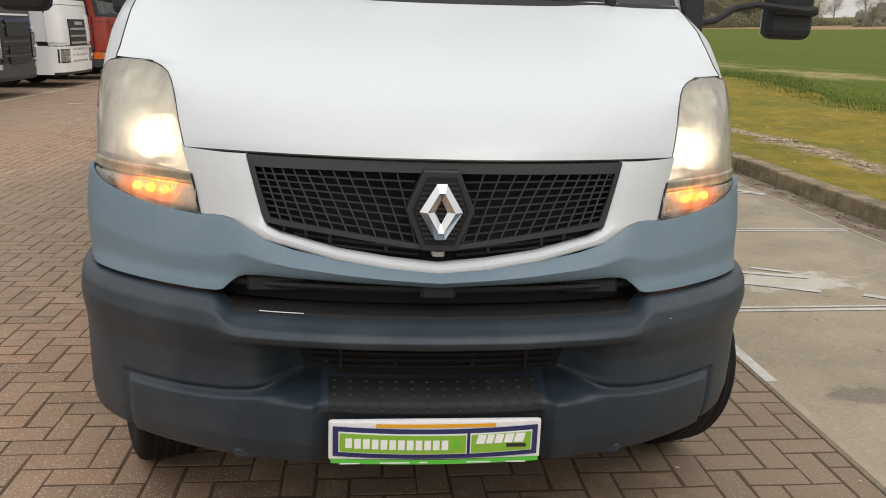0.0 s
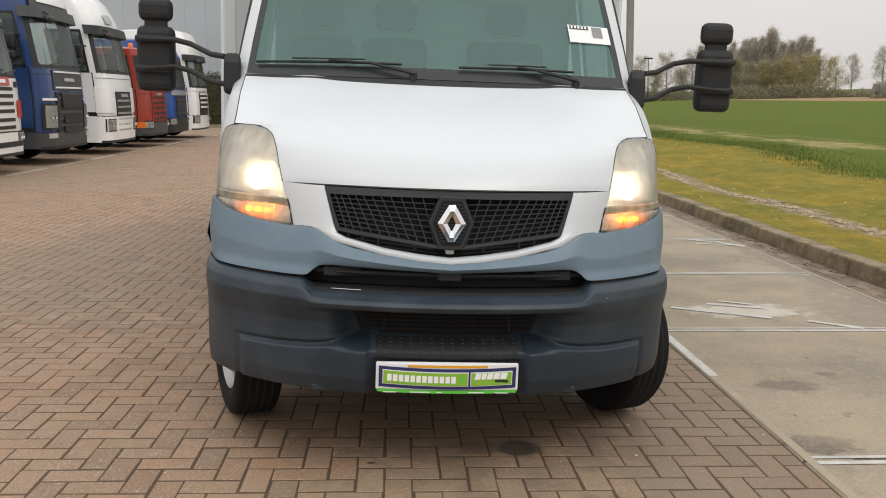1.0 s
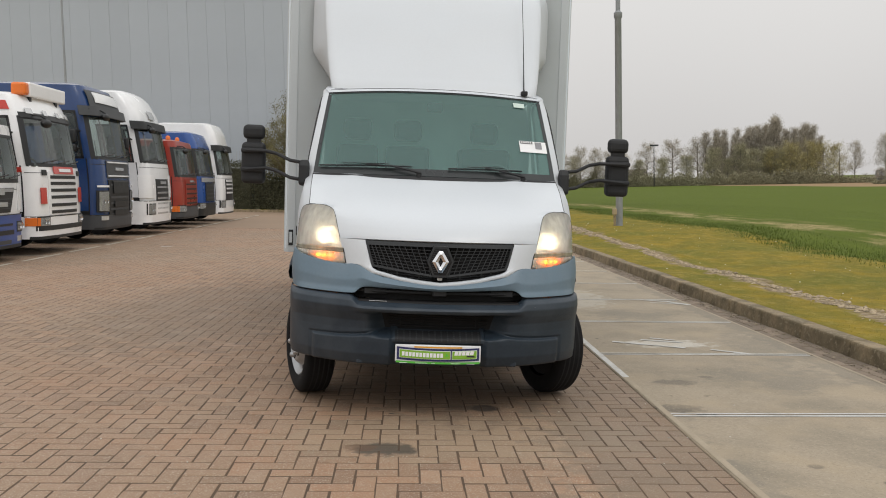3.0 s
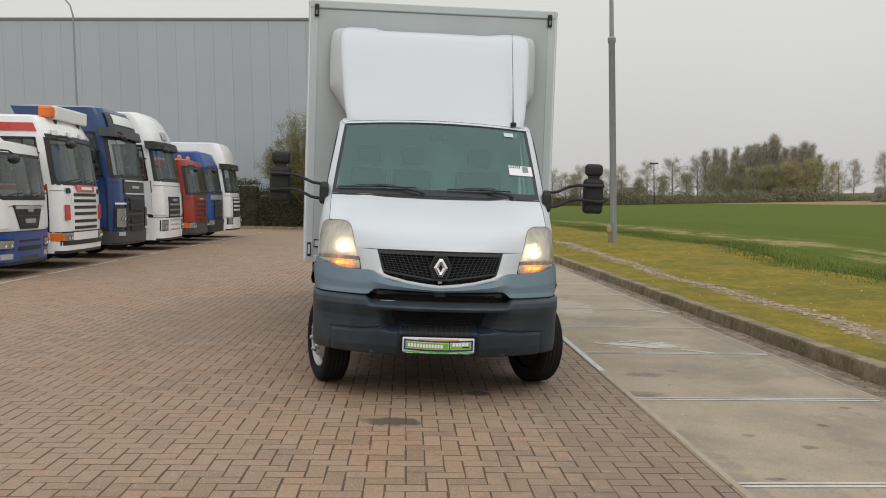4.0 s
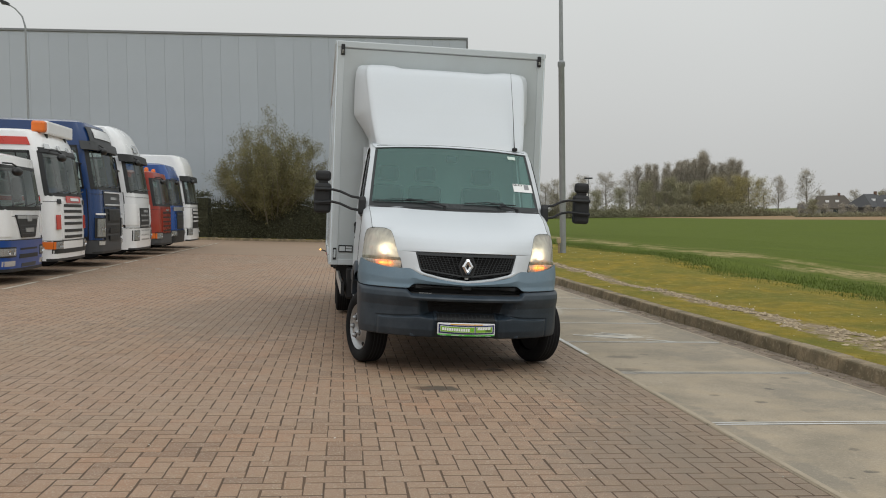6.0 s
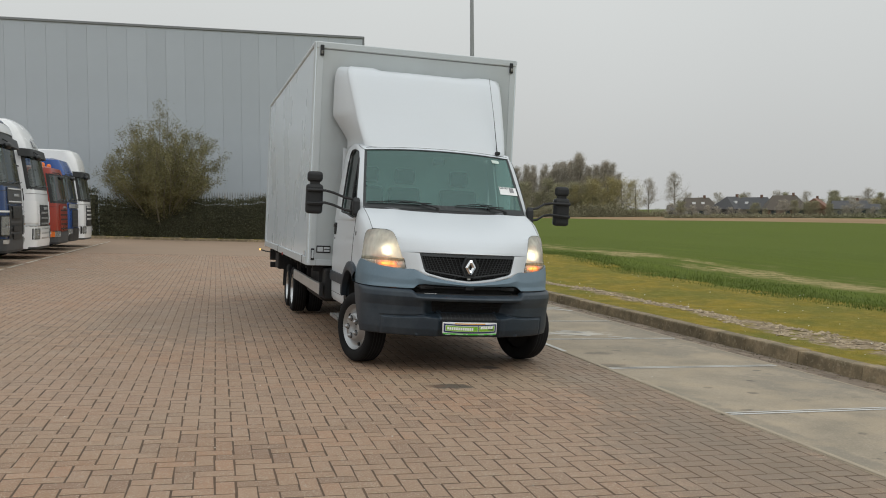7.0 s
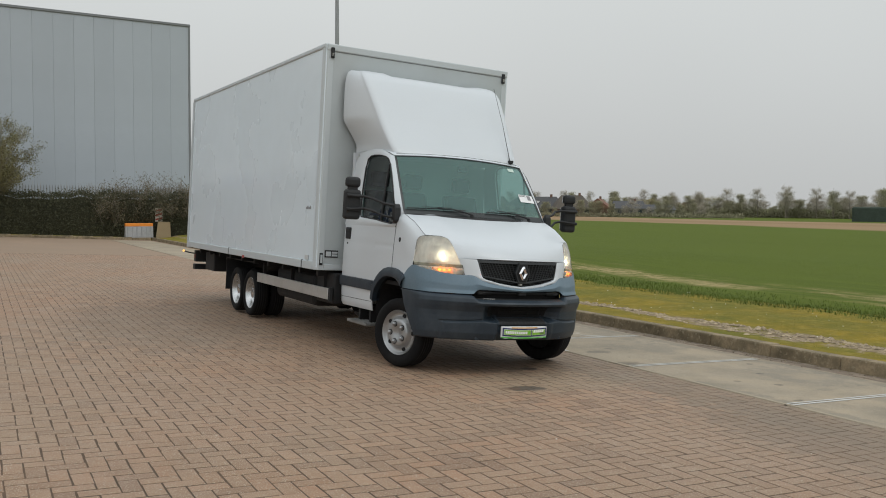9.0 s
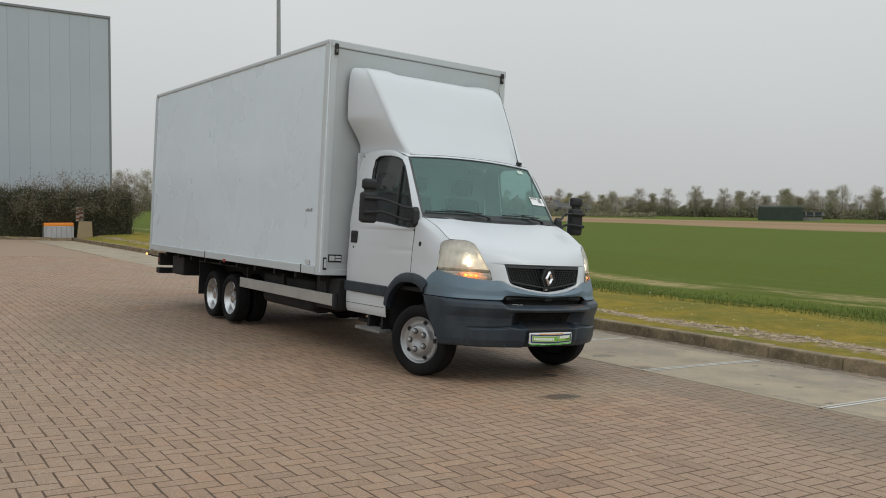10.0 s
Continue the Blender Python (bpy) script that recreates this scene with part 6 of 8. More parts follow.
class Cab:
    """The front of a truck: u runs across the front from -1 to 1 and on along the sides, z up; the front faces +x."""

    def __init__(self, where, spec):
        self.s = spec
        self.root = thing("parked_truck", where, spec["label"], "truck", "trucks parked side by side")

    def point(self, u, z, off=0.0):
        s = self.s
        w, r = curve_at(s.get("width", [(0, 1.24), (2.0, 1.24), (2.9, 1.20), (4.2, 1.08)]), z), s.get("round", 0.26)
        fx = curve_at(s["front"], z)
        a, sg = abs(u), (1 if u >= 0 else -1)
        crown = 0.05
        if a <= 0.8:
            y, x = u / 0.8 * (w - r), fx - crown * (a / 0.8) ** 2
            nx, ny = 1.0, 0.12 * u
        elif a <= 1.0:
            q = (a - 0.8) / 0.2 * math.pi / 2
            y, x = sg * (w - r + r * math.sin(q)), fx - crown - r * (1 - math.cos(q))
            nx, ny = math.cos(q), sg * math.sin(q)
        else:
            y, x = sg * w, fx - crown - r - (a - 1.0)
            nx, ny = 0.0, sg * 1.0
        return (x + nx * off, y + ny * off, z)

    def sheet(self, u0, u1, z0, z1, off=0.0, nu=None, nz=None, bm=None):
        nu = nu or max(3, int(abs(u1 - u0) * 14) + 2)
        nz = nz or max(2, int(abs(z1 - z0) * 6) + 2)
        return bm_loft([[self.point(u, z, off) for u in np.linspace(u0, u1, nu)] for z in np.linspace(z0, z1, nz)], False, bm=bm)

    def patch(self, name, u0, u1, z0, z1, material, off=0.012, thick=0.02, parent=None, label=""):
        """A raised panel, with depth, lying on the front."""
        bm = solid(self.sheet(u0, u1, z0, z1, off), thick)
        return part(name, bm, material, parent or self.root, label, sharp=40)


def slots(c, parent, u, zs, h, material, off=0.03):
    for z in zs:
        c.patch("grille_slot", -u, u, z - h / 2, z + h / 2, material, off, 0.015, parent)


def truck_mirror(c, side, z0, z1, paint):
    zm, y = lerp(z0, z1, 0.30), side * 1.37
    m = part("mirror", bm_round(bm_box(-0.74, -0.56, y - 0.09, y + 0.09, zm + 0.012, z1), 0.05, 3), paint, c.root, "tall black mirror", sharp=50)
    part("wide_mirror", bm_round(bm_box(-0.74, -0.56, y - 0.09, y + 0.09, z0 - 0.05, zm - 0.012), 0.05, 3), paint, m, sharp=50)
    for z in (z1 - 0.05, z0 + 0.02):
        part("mirror_arm", bm_tube([(-0.50, side * 1.18, z), (-0.56, side * 1.28, z + 0.02), (-0.64, y, z + 0.02)], 0.02, 6), PAINT["dark"], m)
    part("mirror_glass", bm_box(-0.748, -0.738, y - 0.07, y + 0.07, zm + 0.07, z1 - 0.06), M["chrome"], m)


def bowl_mirror(c, u, z):
    """The round front mirror that hangs before the top of the windscreen."""
    p = c.point(u, z, 0.20)
    m = part("front_mirror", bm_lathe([(-0.17, 0.002), (-0.15, 0.05), (-0.08, 0.080), (0.02, 0.088), (0.11, 0.075), (0.16, 0.04), (0.17, 0.002)], "y", 16, at=p), PAINT["dark"], c.root, "rounded black front mirror", smooth=True)
    part("mirror_arm", bm_tube([c.point(u - 0.10, z + 0.16, 0.0), c.point(u - 0.06, z + 0.15, 0.16), (p[0], p[1], p[2] + 0.09)], 0.018, 6), PAINT["dark"], m)


def truck_wheel(c, x, side):
    y0 = side * 1.02
    w = part("wheel", tidy(bm_lathe([(a * 0.30 + y0, b) for a, b in ((-0.5, 0.30), (-0.52, 0.42), (-0.45, 0.49), (0, 0.505), (0.45, 0.49), (0.52, 0.42), (0.5, 0.30))], "y", 28, at=(x, 0, 0.50))), M["tyre"], c.root, "large black truck tyre", sharp=40)
    part("rim", tidy(bm_lathe([(y0 + side * 0.14, 0.30), (y0 + side * 0.10, 0.27), (y0 + side * 0.06, 0.17), (y0 + side * 0.14, 0.13), (y0 + side * 0.15, 0.01)], "y", 20, at=(x, 0, 0.50))), M["rim"], w, sharp=40)


def taller(spec, k):
    """Stretches what lies above the bumper."""
    lo = spec["bumper_top"]
    up = lambda z: z if z <= lo else lo + (z - lo) * k
    out = dict(spec)
    out["roof"] = up(spec["roof"])
    out["screen"] = tuple(up(z) for z in spec["screen"])
    out["front"] = [(up(z), x) for z, x in spec["front"]]
    u, a, b, m = spec["grille"]
    out["grille"] = (u, up(a), up(b), m)
    out["slots"] = [up(z) for z in spec["slots"]]
    out["panels"] = [(n, u0, u1, up(a), up(b), m, o) for n, u0, u1, a, b, m, o in spec.get("panels", ())]
    out["width"] = [(0, 1.24), (up(2.0), 1.24), (up(2.9), 1.20), (up(4.2), 1.08)]
    return out


def build_truck(where, spec):
    c = Cab(where, spec)
    P = PAINT
    paint, H = P[spec["paint"]], spec["roof"]
    lo = spec["bumper_top"]
    b0 = spec.get("bumper_low", 0.30)
    ws0, ws1 = spec["screen"]
    shell = c.sheet(-2.9, 2.9, lo, ws0)
    c.sheet(-2.9, 2.9, ws1, H - 0.001, bm=shell)
    for sg in (-1, 1):
        c.sheet(sg * 0.93, sg * 1.07, ws0, ws1, bm=shell)
        c.sheet(sg * 1.93, sg * 2.9, ws0, ws1, bm=shell)
    part("cab", tidy(shell), paint, c.root, sharp=50)
    fx = curve_at(spec["front"], ws0)
    room = part("cab_lining", bm_box(-2.17, -2.14, -1.1, 1.1, lo, H - 0.1), LINING, c.root)
    part("headlining", bm_box(-2.14, fx - 0.5, -1.0, 1.0, ws1 + 0.10, ws1 + 0.13), LINING, room)
    part("dashboard", bm_round(bm_box(fx - 0.62, fx - 0.09, -1.02, 1.02, ws0 - 0.5, ws0 + 0.02), 0.04, 2), P["dark"], room)
    part("cab_floor", bm_box(-2.14, fx - 0.2, -1.1, 1.1, lo + 0.05, lo + 0.10), P["dark"], room)
    for y in (-0.58, 0.58):
        seat = part("seat", bm_round(bm_box(-1.75, -1.25, y - 0.25, y + 0.25, ws0 - 0.5, ws0 - 0.28), 0.06, 2), M["seat"], c.root)
        part("backrest", bm_round(bm_box(-1.82, -1.66, y - 0.25, y + 0.25, ws0 - 0.35, ws0 + 0.34), 0.06, 2), M["seat"], seat)
        part("headrest", bm_round(bm_box(-1.80, -1.68, y - 0.13, y + 0.13, ws0 + 0.37, ws0 + 0.55), 0.05, 2), M["seat"], seat)
    part("steering_wheel", bm_tube([(fx - 0.80 - 0.10 * math.sin(q), 0.58 + 0.22 * math.cos(q), ws0 + 0.02 + 0.17 * math.sin(q)) for q in np.linspace(0, 2 * math.pi, 21)], 0.018, 5), P["dark"], c.root)
    # roof cap
    top = [c.point(u, H - 0.002) for u in np.linspace(-2.9, 2.9, 44)]
    mid = [(-1.2 + (x + 1.2) * 0.75, y * 0.8, H + 0.06) for x, y, z in top]
    inner_r = [(-1.2 + (x + 1.2) * 0.3, y * 0.3, H + 0.09) for x, y, z in top]
    part("roof", tidy(bm_loft([top, mid, inner_r], True, False)), P[spec.get("roof_paint", spec["paint"])], c.root, sharp=50)
    part("rear_wall", bm_box(-2.30, -2.18, -1.16, 1.16, lo, H), paint, c.root)
    # bumper
    bp = P[spec["bumper_paint"]]
    bumper = part("bumper", tidy(c.sheet(-1.45, 1.45, b0, lo, 0.03)), bp, c.root, "moulded truck bumper", sharp=50)
    part("bumper_under", tidy(bm_loft([[c.point(u, b0, 0.03) for u in np.linspace(-1.3, 1.3, 30)], [(p[0] - 0.35, p[1] * 0.9, b0 + 0.05) for p in (c.point(u, b0) for u in np.linspace(-1.3, 1.3, 30))]], False)), P["dark"], bumper)
    for u0, u1, z0, z1, mt in spec.get("bumper_patches", ()):
        c.patch("bumper_insert", u0, u1, z0, z1, P[mt], 0.035, 0.015, bumper)
    # windscreen, lined dark behind the glass
    ws = part("windscreen", tidy(c.sheet(-0.94, 0.94, ws0, ws1, 0.002)), GLASS_T, c.root, "large curved windscreen", smooth=True)
    ws.visible_shadow = False
    for u0, u1, z0, z1 in ((-0.95, 0.95, ws0 - 0.015, ws0 + 0.06), (-0.95, 0.95, ws1 - 0.05, ws1 + 0.012), (-0.955, -0.90, ws0, ws1), (0.90, 0.955, ws0, ws1)):
        c.patch("screen_edge", u0, u1, z0, z1, P["dark"], 0.004, 0.006, ws)
    for y in (-0.45, 0.1, 0.6):
        p0, p1 = c.point(y - 0.25, ws0 + 0.07, 0.035), c.point(y + 0.22, ws0 + 0.13, 0.035)
        part("wiper", bm_tube([p0, p1], 0.014, 5), P["dark"], ws)
    if spec.get("bowl", True):
        bowl_mirror(c, -0.66, ws1 - 0.12)
    if spec.get("visor"):
        vis = c.patch("sun_visor", -0.98, 0.98, ws1 - 0.10, ws1 + 0.12, P[spec["visor"]], 0.14, 0.03, None, "sun visor over the windscreen")
        for y in (-0.9, 0.9):
            part("visor_bracket", bm_tube([c.point(y, ws1 + 0.05, 0.0), c.point(y, ws1 + 0.05, 0.14)], 0.015, 5), P["dark"], vis)
    for sg in (-1, 1):
        part("corner_seam", solid(bm_loft([[c.point(sg * u, z, 0.004) for u in (1.0, 1.025)] for z in np.linspace(lo, ws0, 5)], False), 0.004), P["dark"], c.root)
    # doors and side windows
    for sg in (-1, 1):
        d = c.patch("door", sg * 1.03, sg * 2.05, lo + 0.1, ws0 + 0.02, paint, 0.006, 0.012, None, "")
        win = part("door_window", tidy(bm_loft([[c.point(sg * u, z, 0.004) for u in np.linspace(1.06, 1.94, 6)] for z in np.linspace(ws0, ws1, 4)], False)), GLASS_T, d)
        win.visible_shadow = False
        for u0, u1, z0, z1 in ((1.06, 1.11, ws0, ws1), (1.90, 1.94, ws0, ws1), (1.06, 1.94, ws0 - 0.01, ws0 + 0.04), (1.06, 1.94, ws1 - 0.05, ws1 + 0.01), (1.34, 1.37, ws0, ws1)):
            c.patch("window_edge", sg * u0, sg * u1, z0, z1, P["dark"], 0.008, 0.012, win)
        part("door_handle", bm_box(*sorted((c.point(sg * 1.95, lo + 0.35)[0] - 0.08, c.point(sg * 1.95, lo + 0.35)[0] + 0.08)), *sorted((sg * 1.24, sg * 1.265)), lo + 0.32, lo + 0.37), P["dark"], d)
        truck_mirror(c, sg, ws0 + 0.20, ws0 + 0.68, P["dark"])
        part("wheel_arch", bm_box(-2.1, -0.85, *sorted((sg * 0.86, sg * 1.23)), 0.62, 1.06, 0.06), P["dark"], c.root)
        truck_wheel(c, -1.48, sg)
        truck_wheel(c, -5.0, sg)
        st = part("step_panel", bm_round(bm_box(-0.92, -0.28, *sorted((sg * 0.95, sg * 1.235)), b0 + 0.05, lo + 0.02), 0.03), P[spec.get("step_paint", "dark")], c.root)
        for z in (0.48, 0.78):
            part("step_tread", bm_box(-0.86, -0.36, *sorted((sg * 1.225, sg * 1.25)), z - 0.02, z + 0.02), P["dark"], st)
        part("frame_beam", bm_box(-6.2, -1.0, *sorted((sg * 0.35, sg * 0.43)), 0.72, 0.98), M["chassis"], c.root)
        part("tank", bm_round(bm_box(-4.1, -2.5, *sorted((sg * 0.6, sg * 1.2)), 0.42, 1.0), 0.08, 2), M["alu"], c.root, "aluminium fuel tank")
    # two unseen plates added to keep light out and darken the ground below
    part("under_shade_plate", bm_round(bm_box(-2.2, -0.35, -0.95, 0.95, 0.40, 0.60), 0.03), P["dark"], c.root)
    part("rear_cover", bm_box(-6.3, -2.3, -1.05, 1.05, 0.66, 0.72), M["chassis"], c.root)
    part("coupling_plate", bm_box(-5.3, -4.4, -0.45, 0.45, 1.0, 1.12), M["chassis"], c.root)
    # seams: door edges, waist line, cab over bumper
    for sg in (-1, 1):
        c.patch("seam", sg * 1.015, sg * 1.028, lo + 0.02, ws0, P["dark"], 0.008, 0.004)
        c.patch("seam", sg * 2.05, sg * 2.065, lo + 0.1, ws0 + 0.6, P["dark"], 0.008, 0.004)
        c.patch("sill", sg * 1.02, sg * 2.9, lo - 0.02, lo + 0.10, P["dark"], 0.004, 0.02)
    c.patch("seam", -1.0, 1.0, lo - 0.008, lo + 0.010, P["dark"], 0.034, 0.006)
    c.patch("seam", -0.98, 0.98, ws0 - 0.14, ws0 - 0.13, P["dark"], 0.006, 0.004)
    c.patch("bumper_lip", -0.95, 0.95, b0 - 0.01, b0 + 0.05, P["dark"], 0.036, 0.012, bumper)
    # grille
    gu, g0, g1, gm = spec["grille"]
    taper = spec.get("taper", 1.0)
    rows_g = [[c.point(u, z, 0.022) for u in np.linspace(-w, w, 18)] for z, w in ((z, gu * lerp(taper, 1.0, (z - g0) / (g1 - g0))) for z in np.linspace(g0, g1, 8))]
    grille_p = part("grille", solid(bm_loft(rows_g, False), 0.02), P[gm], c.root, "truck grille with crosswise slots", sharp=40)
    for z in spec["slots"]:
        slots(c, grille_p, gu * 0.9 * lerp(taper, 1.0, (z - g0) / (g1 - g0)), (z,), spec["slot_h"], P[spec["slot_paint"]])
    # headlights
    for sg in (-1, 1):
        u0, u1, z0, z1 = spec["lamp"]
        h = c.patch("headlight", sg * u0, sg * u1, z0, z1, P["lamp"], 0.042, 0.02, None, "clear headlight")
        part("lens", tidy(c.sheet(sg * u0, sg * u1, z0, z1, 0.048)), LENS_T, h, smooth=True)
        c.patch("lamp_surround", sg * (u0 - 0.03), sg * (u1 + 0.03), z0 - 0.03, z1 + 0.03, P["dark"], 0.034, 0.012, h)
        for f in (0.3, 0.72):
            p = c.point(sg * lerp(u0, u1, f), (z0 + z1) / 2, 0.046)
            part("reflector", bm_lathe([(-0.01, 0.002), (0.004, 0.035), (0.012, 0.045)], "x", 14, at=p), M["chrome"], h, smooth=True)
        if spec.get("amber"):
            c.patch("indicator", sg * u1, sg * (u1 + 0.13), z0, z1, P["orange"], 0.042, 0.02, h)
    # panels, badges and stripes of this truck
    for name, u0, u1, z0, z1, mt, off in spec.get("panels", ()):
        c.patch(name, u0, u1, z0, z1, P[mt], off, 0.015)
    # beacons and a light board
    for y in spec.get("beacons", ()):
        bx = curve_at(spec["front"], H) - 0.35
        bc = part("beacon", bm_lathe([(H + 0.03, 0.075), (H + 0.14, 0.072), (H + 0.18, 0.045), (H + 0.19, 0.002)], "z", 14, at=(bx, y, 0)), P["orange"], c.root, "orange beacon", smooth=True)
        part("beacon_foot", bm_lathe([(H - 0.05, 0.08), (H + 0.03, 0.08)], "z", 14, at=(bx, y, 0)), P["dark"], bc)
    if spec.get("board"):
        bx = curve_at(spec["front"], H) + 0.10
        bd = part("light_board", bm_round(bm_box(bx - 0.30, bx, -0.80, 1.02, H - 0.02, H + 0.27), 0.03), P["white"], c.root, "white light board with an orange end")
        part("board_lamp", bm_round(bm_box(bx - 0.30, bx, -1.02, -0.82, H, H + 0.25), 0.05, 2), P["orange"], bd)
        part("board_foot", bm_box(bx - 0.26, bx - 0.06, -0.70, -0.60, H - 0.16, H - 0.02), P["dark"], bd)
        part("board_foot", bm_box(bx - 0.26, bx - 0.06, 0.60, 0.70, H - 0.16, H - 0.02), P["dark"], bd)
    if spec.get("deflector"):
        z1 = H + spec["deflector"]
        rings = []
        for f in np.linspace(0, 1, 8):
            z = lerp(H - 0.12, z1, f)
            x0 = curve_at(spec["front"], H) - 0.35 - 0.95 * f ** 1.6
            rings.append([(x0 - 0.10 * (y / 1.1) ** 4 * 2 - 0.05, y, z - 0.06 * (y / 1.1) ** 4) for y in np.linspace(-1.08, 1.08, 14)])
        rings.append([(-2.2, y, z1 + 0.02) for y in np.linspace(-1.05, 1.05, 14)])
        df = part("roof_deflector", tidy(bm_loft(rings, False)), P[spec.get("roof_paint", spec["paint"])], c.root, "curved roof air deflector", sharp=50)
        for sg in (-1, 1):
            part("deflector_cheek", bm_prism([(curve_at(spec["front"], H) - 0.5, H - 0.1), (-1.35, z1 - 0.05), (-2.2, z1 - 0.05), (-2.2, H - 0.1)], *sorted((sg * 1.04, sg * 1.08)), "y"), P[spec.get("roof_paint", spec["paint"])], df)
    if spec.get("roof_bars"):
        for y in (-0.75, 0.75):
            part("roof_hoop", bm_tube([(-1.5, y, H), (-1.5, y, H + 0.38), (-1.62, y, H + 0.45), (-1.75, y, H + 0.38), (-1.78, y, H)], 0.035, 6), P["white"], c.root, "white tubular hoop")
    return c


FRONT_A = [(0.2, -0.02), (0.5, 0.0), (1.0, 0.0), (1.6, -0.03), (2.6, -0.22), (2.9, -0.36), (3.3, -0.62), (3.6, -0.92), (4.0, -1.4)]
FRONT_B = [(0.2, -0.03), (0.6, 0.0), (1.2, 0.0), (1.8, -0.05), (2.7, -0.24), (3.1, -0.36), (3.5, -0.62), (3.8, -1.0), (4.0, -1.45)]
TX = -7.25
def park(y, dx, k, **spec):
    """Builds one truck of the row, its front on the common line."""
    x = TX + dx
    build_truck(pose(x, y, gz(x, y), 0, 2.2, 0) @ Matrix.Diagonal((1, spec.get("narrow", 1.0), 1, 1)), taller(spec, k))


park(12.58, -0.06, 1.06, label="white truck cab with a royal blue bumper, parked", narrow=0.90, paint="white", roof=2.40, bumper_top=0.86, bumper_low=0.26, bumper_paint="royal", screen=(1.42, 2.22), front=FRONT_A,
         grille=(0.56, 0.90, 1.32, "dark"), taper=0.62, slots=(0.97, 1.05, 1.13), slot_h=0.018, slot_paint="grey", lamp=(0.62, 0.92, 0.56, 0.70), deflector=0.62, step_paint="royal", roof_bars=True,
         bumper_patches=((0.62, 0.90, 0.36, 0.46, "lamp"), (-0.90, -0.62, 0.36, 0.46, "lamp"), (-0.42, 0.42, 0.66, 0.70, "dark"), (-0.46, 0.46, 0.50, 0.58, "dark"), (-0.36, 0.36, 0.33, 0.40, "grey")),
         panels=(("grille_lip", -0.50, 0.50, 1.25, 1.31, "lamp", 0.035), ("badge", -0.10, 0.10, 1.20, 1.32, "lamp", 0.05), ("badge_bars", -0.20, 0.20, 1.00, 1.08, "lamp", 0.045), ("corner_panel", 0.72, 0.98, 0.92, 1.40, "white", 0.02), ("corner_panel", -0.98, -0.72, 0.92, 1.40, "white", 0.02), ("waist_bar", -2.0, -1.06, 1.38, 1.43, "dark", 0.02)))
park(15.4, 0.0, 1.07, label="white truck cab with red stripes and a roof light board", paint="white", roof=3.02, bumper_top=0.78, bumper_low=0.34, bumper_paint="white", screen=(1.72, 2.62), front=FRONT_A,
         grille=(0.60, 0.80, 1.62, "white"), slots=(0.86, 0.99, 1.14, 1.27, 1.40, 1.52), slot_h=0.065, slot_paint="dark", lamp=(0.64, 0.86, 0.60, 0.76), amber=True, board=True,
         panels=(("header", -0.93, 0.93, 2.60, 2.70, "dark", 0.02), ("header_lamp", 0.2, 0.34, 2.68, 2.78, "lamp", 0.04), ("header_lamp", -0.34, -0.2, 2.68, 2.78, "lamp", 0.04), ("header_lamp", 0.72, 0.86, 2.68, 2.78, "lamp", 0.04), ("header_lamp", -0.86, -0.72, 2.68, 2.78, "lamp", 0.04), ("name_board", -0.42, 0.42, 1.58, 1.72, "stripe", 0.045), ("name_bars", -0.24, 0.24, 1.62, 1.68, "white", 0.062), ("red_panel", 0.70, 0.84, 1.02, 1.32, "stripe", 0.03), ("red_panel", -0.84, -0.70, 1.02, 1.32, "stripe", 0.03), ("stripe", -2.6, -1.0, 1.60, 1.69, "stripe", 0.02), ("stripe", -2.8, -0.99, 2.74, 2.90, "stripe", 0.02), ("stripe", 1.0, 2.6, 1.60, 1.69, "stripe", 0.02), ("corner_vent", 0.66, 0.80, 1.55, 1.65, "dark", 0.03), ("corner_vent", -0.80, -0.66, 1.55, 1.65, "dark", 0.03)),
         bumper_patches=((-0.9, 0.9, 0.50, 0.60, "dark"),))
park(19.0, 0.0, 1.17, label="dark blue truck cab with a grey lower grille", paint="navy", roof=3.32, bumper_top=0.70, bumper_low=0.36, bumper_paint="grey", screen=(1.85, 2.80), front=FRONT_B,
         grille=(0.62, 0.62, 1.42, "dark"), slots=(0.70, 0.82, 0.94, 1.06, 1.32), slot_h=0.05, slot_paint="grey", lamp=(0.68, 0.90, 0.80, 1.26), visor="grey", roof_paint="navy",
         panels=(("upper_band", -0.66, 0.66, 1.46, 1.82, "grey", 0.02), ("band_bar", -0.62, 0.62, 1.49, 1.52, "silver", 0.04), ("band_bar", -0.62, 0.62, 1.77, 1.80, "silver", 0.04), ("band_bars", -0.24, 0.24, 1.62, 1.68, "lamp", 0.04), ("roof_cap", -0.86, 0.86, 2.90, 3.24, "grey", 0.05), ("roof_lamp", -0.70, 0.70, 3.0, 3.21, "silver", 0.075), ("grille_box", -0.44, 0.44, 1.14, 1.40, "dark", 0.05), ("box_rim", -0.47, 0.47, 1.38, 1.41, "grey", 0.06), ("lower_opening", -0.40, 0.40, 0.86, 0.98, "dark", 0.055), ("lower_opening", -0.40, 0.40, 0.68, 0.80, "dark", 0.055), ("lamp_rim", 0.66, 0.92, 1.27, 1.31, "silver", 0.05), ("lamp_rim", -0.92, -0.66, 1.27, 1.31, "silver", 0.05), ("fog_lamp", 0.70, 0.88, 0.58, 0.68, "lamp", 0.05), ("fog_lamp", -0.88, -0.70, 0.58, 0.68, "lamp", 0.05)))
